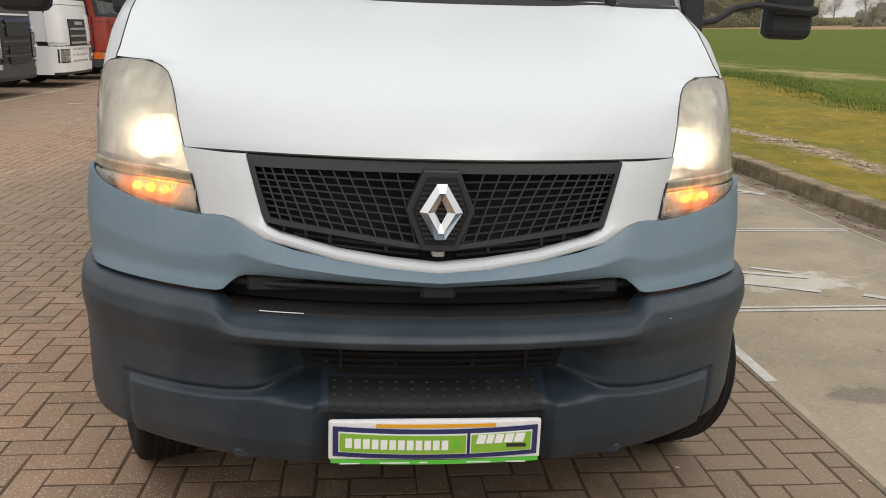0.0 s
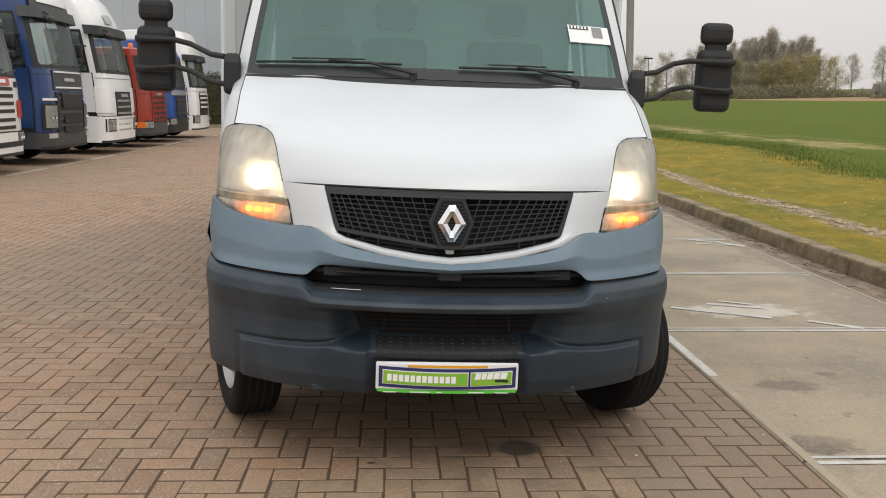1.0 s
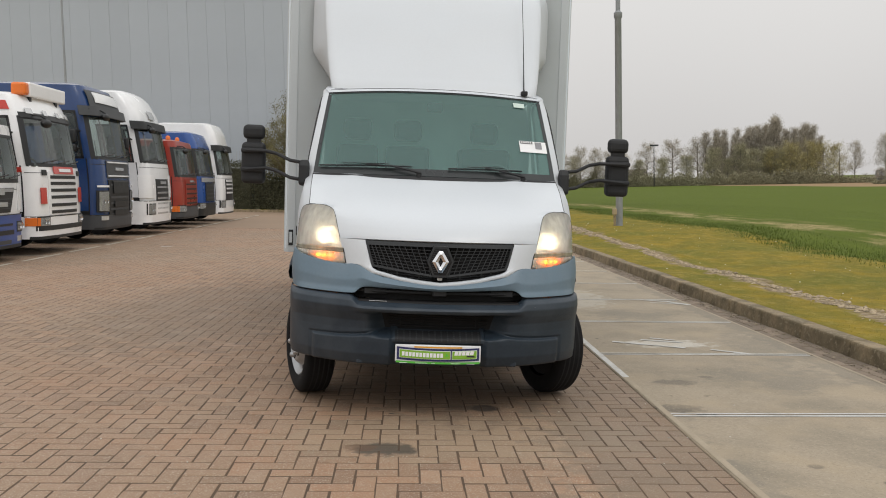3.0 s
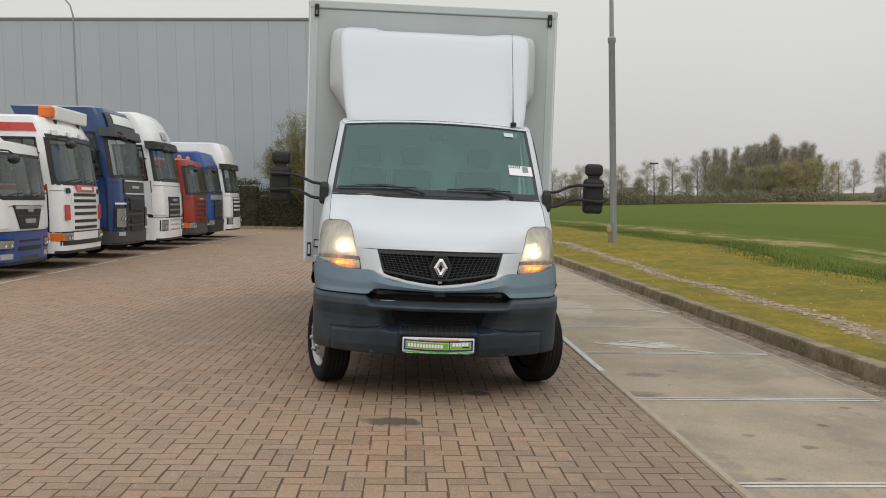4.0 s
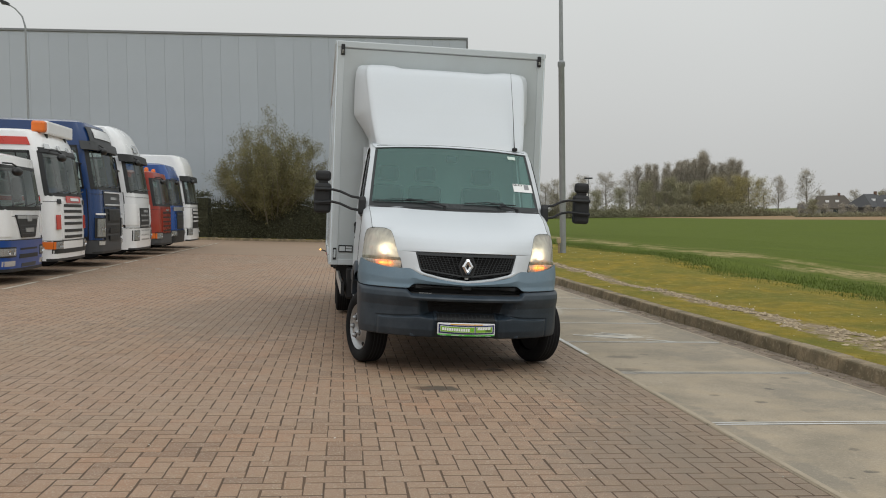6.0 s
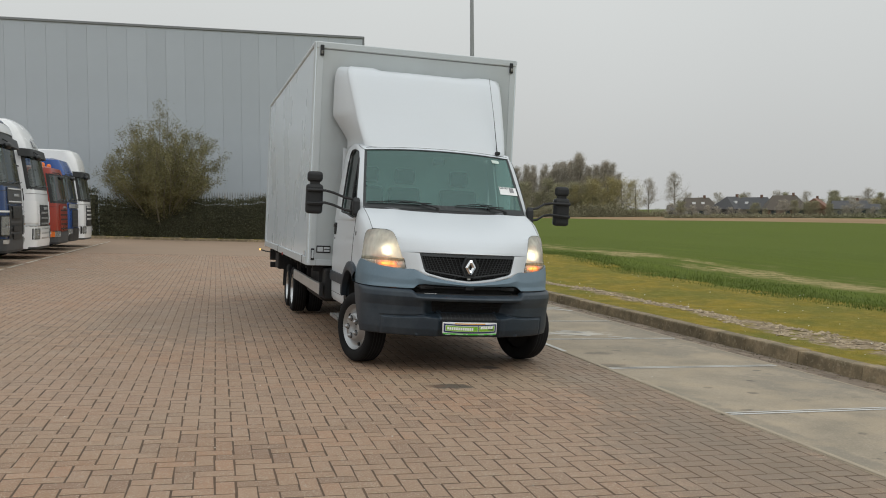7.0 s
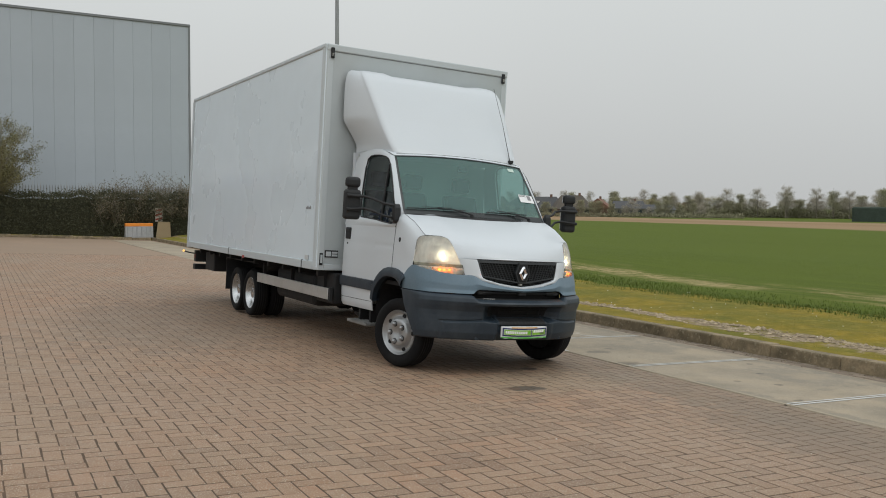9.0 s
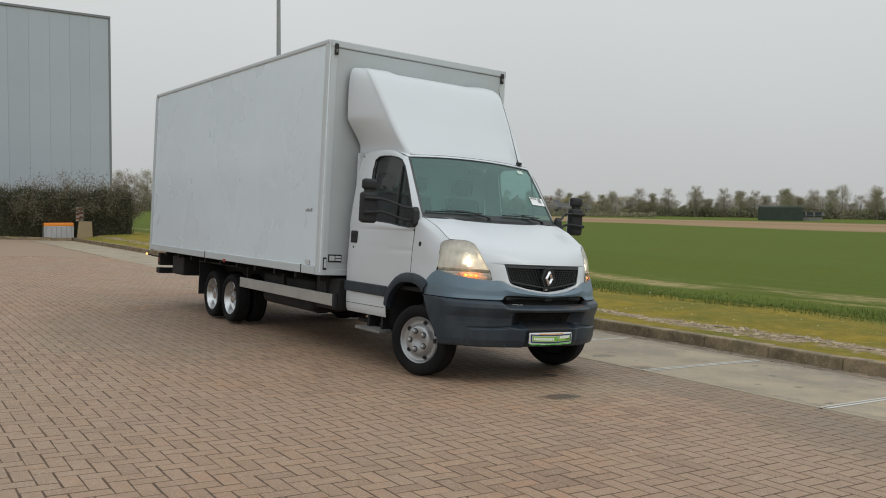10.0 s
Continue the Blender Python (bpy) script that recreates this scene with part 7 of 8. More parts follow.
park(22.9, 0.0, 1.15, label="pale grey truck cab with a high rounded roof", paint="silver", roof=3.62, bumper_top=0.98, bumper_low=0.32, bumper_paint="white", screen=(1.92, 2.82), front=FRONT_B,
         grille=(0.50, 0.50, 1.52, "dark"), slots=(0.62, 0.76, 0.90, 1.04, 1.18, 1.32), slot_h=0.05, slot_paint="lamp", lamp=(0.62, 0.88, 0.62, 0.88), visor="dark", roof_paint="silver",
         panels=(("badge_bars", -0.22, 0.22, 1.40, 1.47, "lamp", 0.045), ("corner_panel", 0.64, 1.02, 1.05, 1.62, "white", 0.02), ("corner_panel", -1.02, -0.64, 1.05, 1.62, "white", 0.02), ("roof_badge", -0.22, 0.22, 3.02, 3.22, "lamp", 0.05)))
park(26.45, 0.0, 1.10, label="red truck cab with orange beacons on its roof", paint="red", roof=2.66, bumper_top=0.74, bumper_low=0.36, bumper_paint="grey", screen=(1.62, 2.48), front=FRONT_A,
         grille=(0.60, 0.78, 1.55, "red"), slots=(0.84, 0.98, 1.12, 1.26, 1.40), slot_h=0.05, slot_paint="dark", lamp=(0.64, 0.90, 0.58, 0.76), beacons=(-0.7, 0.45),
         panels=(("name_bars", -0.22, 0.22, 1.46, 1.52, "lamp", 0.045),), amber=True)
park(29.95, -0.15, 1.15, label="bright blue truck cab with a dark bumper", paint="blue", roof=2.98, bumper_top=0.80, bumper_low=0.34, bumper_paint="dark", screen=(1.65, 2.50), front=FRONT_A,
         grille=(0.55, 0.85, 1.42, "dark"), slots=(0.95, 1.08, 1.21, 1.34), slot_h=0.04, slot_paint="grey", lamp=(0.64, 0.90, 0.60, 0.78), 
         panels=(("white_band", -0.85, 0.85, 1.46, 1.60, "lamp", 0.03),))
park(33.4, -0.12, 1.20, label="white truck cab with a tall roof, last in the row", paint="white", roof=3.36, bumper_top=0.85, bumper_low=0.32, bumper_paint="white", screen=(1.70, 2.58), front=FRONT_B,
         grille=(0.55, 0.45, 1.55, "dark"), slots=(1.10, 1.24, 1.38, 1.50), slot_h=0.07, slot_paint="white", lamp=(0.64, 0.90, 0.58, 0.80), visor="dark")

# ---- hedge, trees, fence ----
BARK = mat("bark", (0.20, 0.175, 0.14), 0.95, var=0.25, scale=5)
# twig tones are paled: distance haze on the far trees, put into colour
TWIG = mat("bare_twigs", (0.41, 0.37, 0.30), 0.95, var=0.3, scale=3, per_piece=0.3, random_island=True)
TWIG_GREEN = mat("budding_twigs", (0.31, 0.295, 0.185), 0.9, var=0.3, scale=2, per_piece=0.35, random_island=True)
TWIG_YELLOW = mat("yellow_buds", (0.36, 0.315, 0.14), 0.9, var=0.3, scale=2, per_piece=0.3, random_island=True)
LEAF_DARK = mat("dark_hedge_leaves", (0.068, 0.070, 0.038), 0.9, var=0.35, scale=0.9, per_piece=0.14, random_island=True)
LEAF_OLIVE = mat("olive_leaves", (0.175, 0.16, 0.068), 0.75, var=0.3, scale=1.5, per_piece=0.4, random_island=True)


def sprays(points, size, rng, flat=0.35, upward=0.3):
    """Small pointed leaves or twig tips, one at each point, each turned its own way."""
    p = np.asarray(points, float)
    n = len(p)
    d = rng.normal(size=(n, 3))
    d[:, 2] += upward
    d /= np.linalg.norm(d, axis=1)[:, None]
    e = np.cross(d, rng.normal(size=(n, 3)))
    e /= np.linalg.norm(e, axis=1)[:, None]
    ln = size * rng.uniform(0.6, 1.4, (n, 1))
    v = np.empty((n, 4, 3))
    v[:, 0] = p
    v[:, 1] = p + d * ln * 0.5 + e * ln * flat * 0.5
    v[:, 2] = p + d * ln
    v[:, 3] = p + d * ln * 0.5 - e * ln * flat * 0.5
    f = np.arange(4 * n).reshape(n, 4)
    return v.reshape(-1, 3), f


def mesh_np(name, verts, faces, material):
    me = bpy.data.meshes.new(name)
    me.from_pydata([tuple(a) for a in verts.tolist()], [], faces.tolist())
    me.materials.append(material)
    return me


def grow(rng, height, spread, limbs, start=0.25, lean=0.6, twist=0.25, wig=0.06):
    """A trunk with limbs and twigs: returns the mesh and the twigs' points."""
    bm = bmesh.new()
    tips = []
    trunk = [Vector((0, 0, -0.2))]
    for k in range(1, 7):
        trunk.append(Vector((rng.normal(0, wig * 0.25 * height / 6), rng.normal(0, wig * 0.25 * height / 6), height * 0.93 * k / 6)))
    r0 = height * 0.018
    bm_tube(trunk, [r0 * (1 - 0.13 * k) for k in range(7)], 7, bm)
    for i in range(limbs):
        f = start + (1 - start) * ((i + rng.uniform(0, 1)) / limbs) ** 0.9
        base = trunk[0].lerp(trunk[-1], f)
        q = rng.uniform(0, 2 * math.pi)
        ln = spread * (1.15 - 0.75 * f) * rng.uniform(0.7, 1.2)
        up = lean * height * (1.0 - f * 0.65) * rng.uniform(0.25, 0.5)
        end = base + Vector((math.cos(q) * ln, math.sin(q) * ln, up))
        end.z = min(end.z, height)
        mid = base.lerp(end, 0.5) + Vector((rng.normal(0, 0.05 * ln), rng.normal(0, 0.05 * ln), -0.04 * ln))
        bm_tube([base, mid, end], [r0 * 0.42 * (1.1 - f), r0 * 0.25 * (1.1 - f), 0.01], 5, bm)
        for k in range(5):
            a = base.lerp(end, rng.uniform(0.35, 1.0))
            b = a + Vector((rng.normal(0, 0.22 * ln), rng.normal(0, 0.22 * ln), abs(rng.normal(0.12, 0.12)) * height * 0.35))
            b.z = min(b.z, height * 1.02)
            bm_tube([a, b], [r0 * 0.10, 0.006], 4, bm, False)
            tips += [(a, b)]
        tips += [(mid, end)]
    return bm, tips


def twig_cloud(rng, tips, per, scatter, size, flat=0.12, upward=0.5):
    pts = []
    for a, b in tips:
        t = rng.uniform(0.15, 1.05, per)
        base = np.array(a)[None] + (np.array(b) - np.array(a))[None] * t[:, None]
        pts.append(base + rng.normal(0, scatter, (per, 3)))
    return sprays(np.concatenate(pts), size, rng, flat, upward)


def tree_thing(name, where, label, seed, height, spread, limbs, per, scatter, size, crown_mat, start=0.25, lean=0.6, flat=0.12, category="tree", group=""):
    rng = np.random.default_rng(seed)
    bm, tips = grow(rng, height, spread, limbs, start, lean)
    t = thing(name, where, label, category, group)
    part("trunk", bm, BARK, t)
    v, f = twig_cloud(rng, tips, per, scatter, size, flat)
    c = new("crown", mesh_np("crown", v, f, crown_mat))
    c.parent = t
    return t


# the broad shrub tree before the hall
def shrub_fan(where, label, seed, reach, stems, leaf=LEAF_OLIVE, per=125):
    """Many stems that fan out from one foot, with fine leafing twigs along their upper halves."""
    rng = np.random.default_rng(seed)
    bm, tips = bmesh.new(), []
    for i in range(stems):
        th, q = radians(46) * math.sqrt((i + 0.5) / stems), 2.4 * i + rng.uniform(-0.4, 0.4)
        ln = reach * (0.97 - 0.38 * (th / radians(46)) ** 1.6) * rng.uniform(0.84, 1.05)
        end = Vector((math.sin(th) * math.cos(q) * ln, math.sin(th) * math.sin(q) * ln, math.cos(th) * ln))
        foot = Vector((rng.normal(0, 0.15), rng.normal(0, 0.15), -0.2))
        mid = foot.lerp(end, 0.5) + Vector((rng.normal(0, 0.10), rng.normal(0, 0.10), 0.25))
        bm_tube([foot, mid, end], [0.055, 0.030, 0.008], 5, bm)
        for k in range(9):
            f = rng.uniform(0.30, 0.98)
            a = mid.lerp(end, f * 2 - 1) if f > 0.5 else foot.lerp(mid, f * 2)
            b = a + Vector((rng.normal(0, 0.42), rng.normal(0, 0.42), abs(rng.normal(0.45, 0.25))))
            bm_tube([a, b], [0.012, 0.004], 4, bm, False)
            tips.append((a, b))
        tips.append((mid, end))
    t = thing("shrub_tree", where, label, "tree")
    part("trunk", bm, BARK, t)
    v, f = twig_cloud(rng, tips, per, 0.15, 0.13, 0.20)
    c = new("crown", mesh_np("crown", v, f, leaf))
    c.parent = t
    return t


shrub_fan(pose(-5.2, 47.2, terrain(-5.2, 47.2)), "broad shrub tree in first yellow-green leaf before the hall", 5, 7.4, 84)


def hedge_thing(x0, x1, y0, y1, h, count, seed, name="hedge", label="dense dark green hedge along the yard's edge"):
    rng = np.random.default_rng(seed)
    hd = thing(name, pose((x0 + x1) / 2, (y0 + y1) / 2, 0), label, "hedge")
    ox, oy = (x0 + x1) / 2, (y0 + y1) / 2
    def top(x):
        return h + 0.25 * noise.noise((x * 0.35, seed, 0)) + 0.15 * noise.noise((x * 1.3, seed, 5))
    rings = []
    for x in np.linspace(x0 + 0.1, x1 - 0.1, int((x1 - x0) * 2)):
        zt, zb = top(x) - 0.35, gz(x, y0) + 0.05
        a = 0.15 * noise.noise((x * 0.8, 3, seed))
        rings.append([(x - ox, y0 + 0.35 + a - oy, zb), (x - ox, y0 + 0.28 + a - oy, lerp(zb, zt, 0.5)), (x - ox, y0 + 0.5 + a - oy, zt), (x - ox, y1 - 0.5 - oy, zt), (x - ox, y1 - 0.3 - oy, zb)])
    # solid dark core puts the hedge's inner shade into colour
    part("hedge_shade_core", bm_loft(rings, True, True), mat("hedge_shade", (0.046, 0.046, 0.026), 0.95, var=0.4, scale=3), hd)
    x = rng.uniform(x0, x1, count)
    tops = np.array([top(v) for v in x])
    zz = rng.uniform(0, 1, count) ** 0.85
    z = gz(0, y0) + 0.1 + zz * (tops - 0.1 + rng.normal(0, 0.12, count))
    face = rng.uniform(0, 1, count) < 0.7
    y = np.where(face, y0 + 0.3 + rng.normal(0, 0.13, count) - 0.15 * np.sin(zz * 3), rng.uniform(y0 + 0.3, y1 - 0.2, count))
    z = np.where(face, z, tops - 0.25 + np.abs(rng.normal(0, 0.15, count)))
    v, f = sprays(np.stack([x - ox, y - oy, z], 1), 0.105, rng, 0.45, 0.25)
    c = new("foliage", mesh_np("foliage", v, f, LEAF_DARK))
    c.parent = hd
    tagged(c, kind="stuff")
    # bare shoots that stand over the top
    pts = []
    bm = bmesh.new()
    for _ in range(int((x1 - x0) * 7)):
        xx = rng.uniform(x0, x1)
        b = Vector((xx - ox, rng.uniform(y0 + 0.5, y1 - 0.3) - oy, top(xx) - 0.4))
        e = b + Vector((rng.normal(0, 0.2), rng.normal(0, 0.15), rng.uniform(0.4, 1.1)))
        bm_tube([b, b.lerp(e, 0.5) + Vector((rng.normal(0, 0.06), 0, 0)), e], [0.012, 0.008, 0.004], 3, bm, False)
    sh = part("bare_top", bm, TWIG, hd)
    tagged(sh, kind="stuff")
    return hd


hedge_thing(-26, -8.6, 46.0, 48.2, 2.9, 26000, 2)
hedge_thing(-8.6, 7.3, 46.0, 47.8, 2.3, 30000, 3)

for x, y, seed, reach in ((1.9, 47.0, 61, 3.1), (3.7, 47.2, 62, 3.5), (5.5, 47.0, 63, 3.4), (6.9, 47.3, 64, 3.0)):
    shrub_fan(pose(x, y, terrain(x, y)), "bare brown shrub growing through the hedge's end", seed, reach, 24, mat("dry_twigs", (0.16, 0.135, 0.085), 0.95, var=0.3, scale=2, per_piece=0.3, random_island=True), 34)

# palisade fence behind the hedge
fence = thing("palisade_fence", pose(0, 48.4, 0), "grey steel palisade fence behind the hedge", "fence")
picket = mesh_from("picket", bm_prism([(-0.03, -0.4), (0.03, -0.4), (0.03, 2.60), (0.0, 2.72), (-0.03, 2.60)], 0, 0.012), M["galv"])
for i in range(118):
    k = new("picket", picket)
    k.parent = fence
    k.matrix_basis = Matrix.Translation((-10.5 + 0.15 * i, 0, 0))
for z in (0.4, 1.5):
    part("rail", bm_box(-10.6, 7.2, 0.02, 0.07, z - 0.03, z + 0.03), M["galv"], fence)
for x in (-10.6, -7.6, -4.6, -1.6, 1.4, 4.4, 7.2):
    part("post", bm_box(x - 0.05, x + 0.05, 0.02, 0.12, -0.4, 2.4), M["galv"], fence)

# ---- verge: grass blades, weeds, crumbs of soil ----
GRASS = mat("verge_grass", (0.22, 0.178, 0.026), 0.8, var=0.3, scale=0.8, per_piece=0.4, random_island=True, dirt=(0.135, 0.138, 0.024), dirt_amount=0.8, dirt_scale=0.8)
GRASS_LONG = mat("long_grass", (0.096, 0.132, 0.016), 0.8, var=0.3, scale=0.8, per_piece=0.22, random_island=True)


def blades(count, x0, x1, y0, y1, h0, h1, w, seed, ground_z, dense=None):
    rng = np.random.default_rng(seed)
    x, y = rng.uniform(x0, x1, count), y0 + (y1 - y0) * rng.uniform(0, 1, count) ** 1.5
    if dense is not None:
        keep = dense(x, y, rng)
        x, y = x[keep], y[keep]
    n = len(x)
    z = np.array([ground_z(a, b) for a, b in zip(x, y)]) - 0.01
    q = rng.uniform(0, 2 * math.pi, n)
    h = rng.uniform(h0, h1, n)
    bend = rng.uniform(0.2, 0.9, n) * h
    v = np.empty((n, 3, 3))
    v[:, 0] = np.stack([x - w * np.sin(q), y + w * np.cos(q), z], 1)
    v[:, 1] = np.stack([x + w * np.sin(q), y - w * np.cos(q), z], 1)
    v[:, 2] = np.stack([x + bend * np.cos(q), y + bend * np.sin(q), z + h], 1)
    return v.reshape(-1, 3), np.arange(3 * n).reshape(n, 3)


def off_path(x, y, rng):
    wob = np.array([noise.noise((0.0, b * 0.5, 7.0)) for b in y]) * 0.35
    return (np.abs(x - PATH_X - 0.4 * wob) > 0.16 + 0.10 * np.abs(np.sin(y * 0.9))) | (rng.uniform(0, 1, len(x)) < 0.06)


v, f = blades(60000, 4.15, 9.8, -4, 34, 0.006, 0.022, 0.007, 11, terrain, off_path)
tagged(new("verge_grass", mesh_np("verge_grass", v, f, GRASS)), "short mossy yellow-green grass on the verge", "grass", kind="stuff")
v, f = blades(84000, 8.6, 11.4, -6, 48, 0.02, 0.085, 0.007, 12, terrain, lambda x, y, r: r.uniform(0, 1, len(x)) < np.exp(-((x - 9.85 - 0.5 * np.sin(y * 0.6)) / 0.75) ** 2) + 0.15)
tagged(new("long_grass", mesh_np("long_grass", v, f, GRASS_LONG)), "longer green grass along the field's edge", "grass", kind="stuff")
v, f = blades(34000, 12.2, 26, -8, 60, 0.008, 0.026, 0.012, 13, terrain)
WHEAT = mat("wheat_blades", (0.100, 0.132, 0.015), 0.8, var=0.2, scale=0.8, per_piece=0.2, random_island=True)
tagged(new("young_wheat", mesh_np("young_wheat", v, f, WHEAT)), "young green wheat in the field", "crop", kind="stuff")


def crumbs(name, label, count, seed, size, where, material, category):
    rng = np.random.default_rng(seed)
    verts, faces = [], []
    octa = np.array([(1, 0, 0), (0, 1, 0), (-1, 0, 0), (0, -1, 0), (0, 0, 0.5), (0, 0, -0.5)])
    tri = np.array([(0, 1, 4), (1, 2, 4), (2, 3, 4), (3, 0, 4), (1, 0, 5), (2, 1, 5), (3, 2, 5), (0, 3, 5)])
    for i in range(count):
        x, y, z = where(rng)
        s = size * rng.uniform(0.4, 1.6) * rng.uniform(0.6, 1.3, 3)
        q = rng.uniform(0, 6.28)
        o = octa * s
        o = np.stack([o[:, 0] * math.cos(q) - o[:, 1] * math.sin(q), o[:, 0] * math.sin(q) + o[:, 1] * math.cos(q), o[:, 2]], 1)
        verts.append(o + (x, y, z))
        faces.append(tri + 6 * i)
    ob = new(name, mesh_np(name, np.concatenate(verts), np.concatenate(faces), material))
    return tagged(ob, label, category, kind="stuff")


def on_path(rng):
    y = -4 + 34 * rng.uniform() ** 1.3
    for _ in range(12):
        x = PATH_X + noise.noise((0.0, y * 0.5, 7.0)) * 0.14 + rng.normal(0, 0.055 + (0.05 + 0.30 * abs(noise.noise((3.0, y * 0.45, 1.0)))) * smooth01((9.5 - y) / 5.0))
        if noise.noise((x * 3.1, y * 1.7, 2.0)) > -0.02:
            break
    return x, y, terrain(x, y) + 0.004


crumbs("soil_crumbs", "pale crumbs of soil and gravel on the trodden strip", 3600, 21, 0.030, on_path, mat("pale_soil", (0.33, 0.262, 0.175), 0.95, var=0.2, per_piece=0.35, random_island=True), "gravel")


def by_kerb(rng):
    y = -4 + 26 * rng.uniform() ** 1.2
    x = 3.95 - abs(rng.normal(0, 0.10)) - 0.01
    return x, y, gz(x, y) + 0.004


crumbs("gutter_dirt", "dirt and crumbs gathered along the kerb", 1300, 22, 0.012, by_kerb, mat("gutter_soil", (0.20, 0.165, 0.115), 0.95, var=0.2, per_piece=0.4, random_island=True), "dirt")


def daisies(rng):
    x, y = rng.uniform(4.3, 9.3), -3 + 30 * rng.uniform() ** 1.2
    return x, y, terrain(x, y) + 0.04


crumbs("daisies", "scattered small white daisies in the grass", 140, 23, 0.010, daisies, mat("daisy_white", (0.78, 0.78, 0.70), 0.8, var=0.05), "flower")


def yard_grit(rng):
    x, y = rng.uniform(-6.5, 3.5), rng.uniform(-4.5, 9)
    return x, y, gz(x, y) + 0.003


crumbs("grit", "pale grit scattered on the paving", 260, 24, 0.006, yard_grit, mat("grit", (0.45, 0.42, 0.37), 0.9, var=0.2, per_piece=0.4, random_island=True), "grit")

# ---- far side of the field: trees, scrub, houses ----
def far_z(x, y):
    return terrain(x, y)


def far_at(bearing, dist):
    return -0.6 + dist * math.sin(radians(bearing)), -5.8 + dist * math.cos(radians(bearing))


PROTO = {}


def far_tree(kind, bearing, dist, height, wide=1.0):
    """Copies of a few kinds of bare spring trees, each turned and sized on its own."""
    x, y = far_at(bearing, dist)
    spin = (bearing * 97.0) % 360
    bent = pose(0, 0, 0, 0, 2.0 + (bearing * 31.0) % 4.0 if kind == "poplar" else 0.0, 0)
    if kind not in PROTO:
        args = {"poplar": (31, 20, 2.9, 84, 15, 0.42, 0.85, TWIG, 0.06, 0.55), "round": (32, 12, 4.2, 36, 20, 0.42, 0.7, TWIG, 0.22, 0.62), "green": (33, 12, 3.0, 36, 26, 0.45, 0.8, TWIG_GREEN, 0.12, 0.85), "yellow": (34, 9, 3.4, 30, 28, 0.5, 0.6, TWIG_YELLOW, 0.12, 0.6)}[kind]
        seed, h, spread, limbs, per, sc, size, mt, start, lean = args
        label = {"poplar": "tall bare poplar beyond the field", "round": "bare round-crowned tree beyond the field", "green": "tree coming into leaf beyond the field", "yellow": "yellow-green budding tree beyond the field"}[kind]
        t = tree_thing("tree", pose(x, y, far_z(x, y)), label, seed, h, spread, limbs, per, sc, size, mt, start, lean, 0.055, "tree", "trees beyond the field")
        PROTO[kind] = (t, h)
        s = height / h
        t.matrix_world = pose(x, y, far_z(x, y) - 0.1) @ bent @ pose(0, 0, 0, 0, 0, spin) @ Matrix.Diagonal((s * wide, s * wide, s, 1))
        return t
    t, h = PROTO[kind]
    s = height / h
    c = copy_thing(t, pose(0, 0, 0))
    c.matrix_world = pose(x, y, far_z(x, y) - 0.1) @ bent @ pose(0, 0, 0, 0, 0, spin) @ Matrix.Diagonal((s * wide, s * wide, s, 1))
    return c


pick = random.Random(23)
# kind, first and last bearing, how many, distance, least and greatest height, breadth
for kind, b0, b1, many, d, h0, h1, wide in (
        ("round", 7.9, 13.9, 8, 304, 10.5, 14.0, 1.05), ("green", 11.0, 17.8, 6, 311, 7.5, 11.5, 1.4), ("round", 15.4, 18.6, 3, 330, 12.5, 16.0, 1.05),
        ("poplar", 19.0, 25.3, 18, 320, 14.5, 18.6, 0.96), ("poplar", 19.4, 24.8, 12, 331, 15.0, 19.0, 0.85), ("green", 19.6, 24.9, 8, 308, 8.0, 13.0, 1.15),
        ("yellow", 22.9, 26.5, 5, 309, 9.0, 13.0, 1.1), ("round", 27.4, 28.9, 2, 318, 12.5, 16.0, 0.9), ("round", 29.8, 65.5, 22, 0, 7.0, 8.4, 1.1), ("green", 30.4, 61.5, 13, 0, 6.2, 7.6, 1.15)):
    for i in range(many):
        b = b0 + (b1 - b0) * i / (many - 1) + pick.uniform(-0.12, 0.12)
        h = pick.uniform(h0, h1)
        if kind == "poplar":
            h += 4.6 * math.exp(-((b - 22.7) / 0.9) ** 2) + 1.4 * math.exp(-((b - 24.6) / 0.7) ** 2)
        far = d or float(np.interp(b, [29.8, 36, 42, 48, 56, 65.5], [315, 300, 278, 258, 240, 235]))
        far_tree(kind, b, far + pick.uniform(-4, 4), h, wide * pick.uniform(0.9, 1.1))
# the broken line of low crowns further along
for i in range(98):
    b = 37.0 + 0.31 * i + pick.uniform(-0.2, 0.2)
    far_tree(pick.choice(("round", "green", "round", "green", "yellow" if i < 30 else "round")), b, float(np.interp(b, [37, 41, 68], [282, 276, 226])) + pick.uniform(-4, 9), pick.uniform(3.6, 6.2) * (0.8 if 47 < b < 50 else 1.0), pick.uniform(1.4, 2.1))
for i in range(22):
    b = 28.6 + 0.72 * i + pick.uniform(-0.25, 0.25)
    far_tree(pick.choice(("round", "green", "green")), b, float(np.interp(b, [28, 46], [259, 242])) + pick.uniform(-2, 3), pick.uniform(2.4, 4.8), pick.uniform(1.3, 2.0))

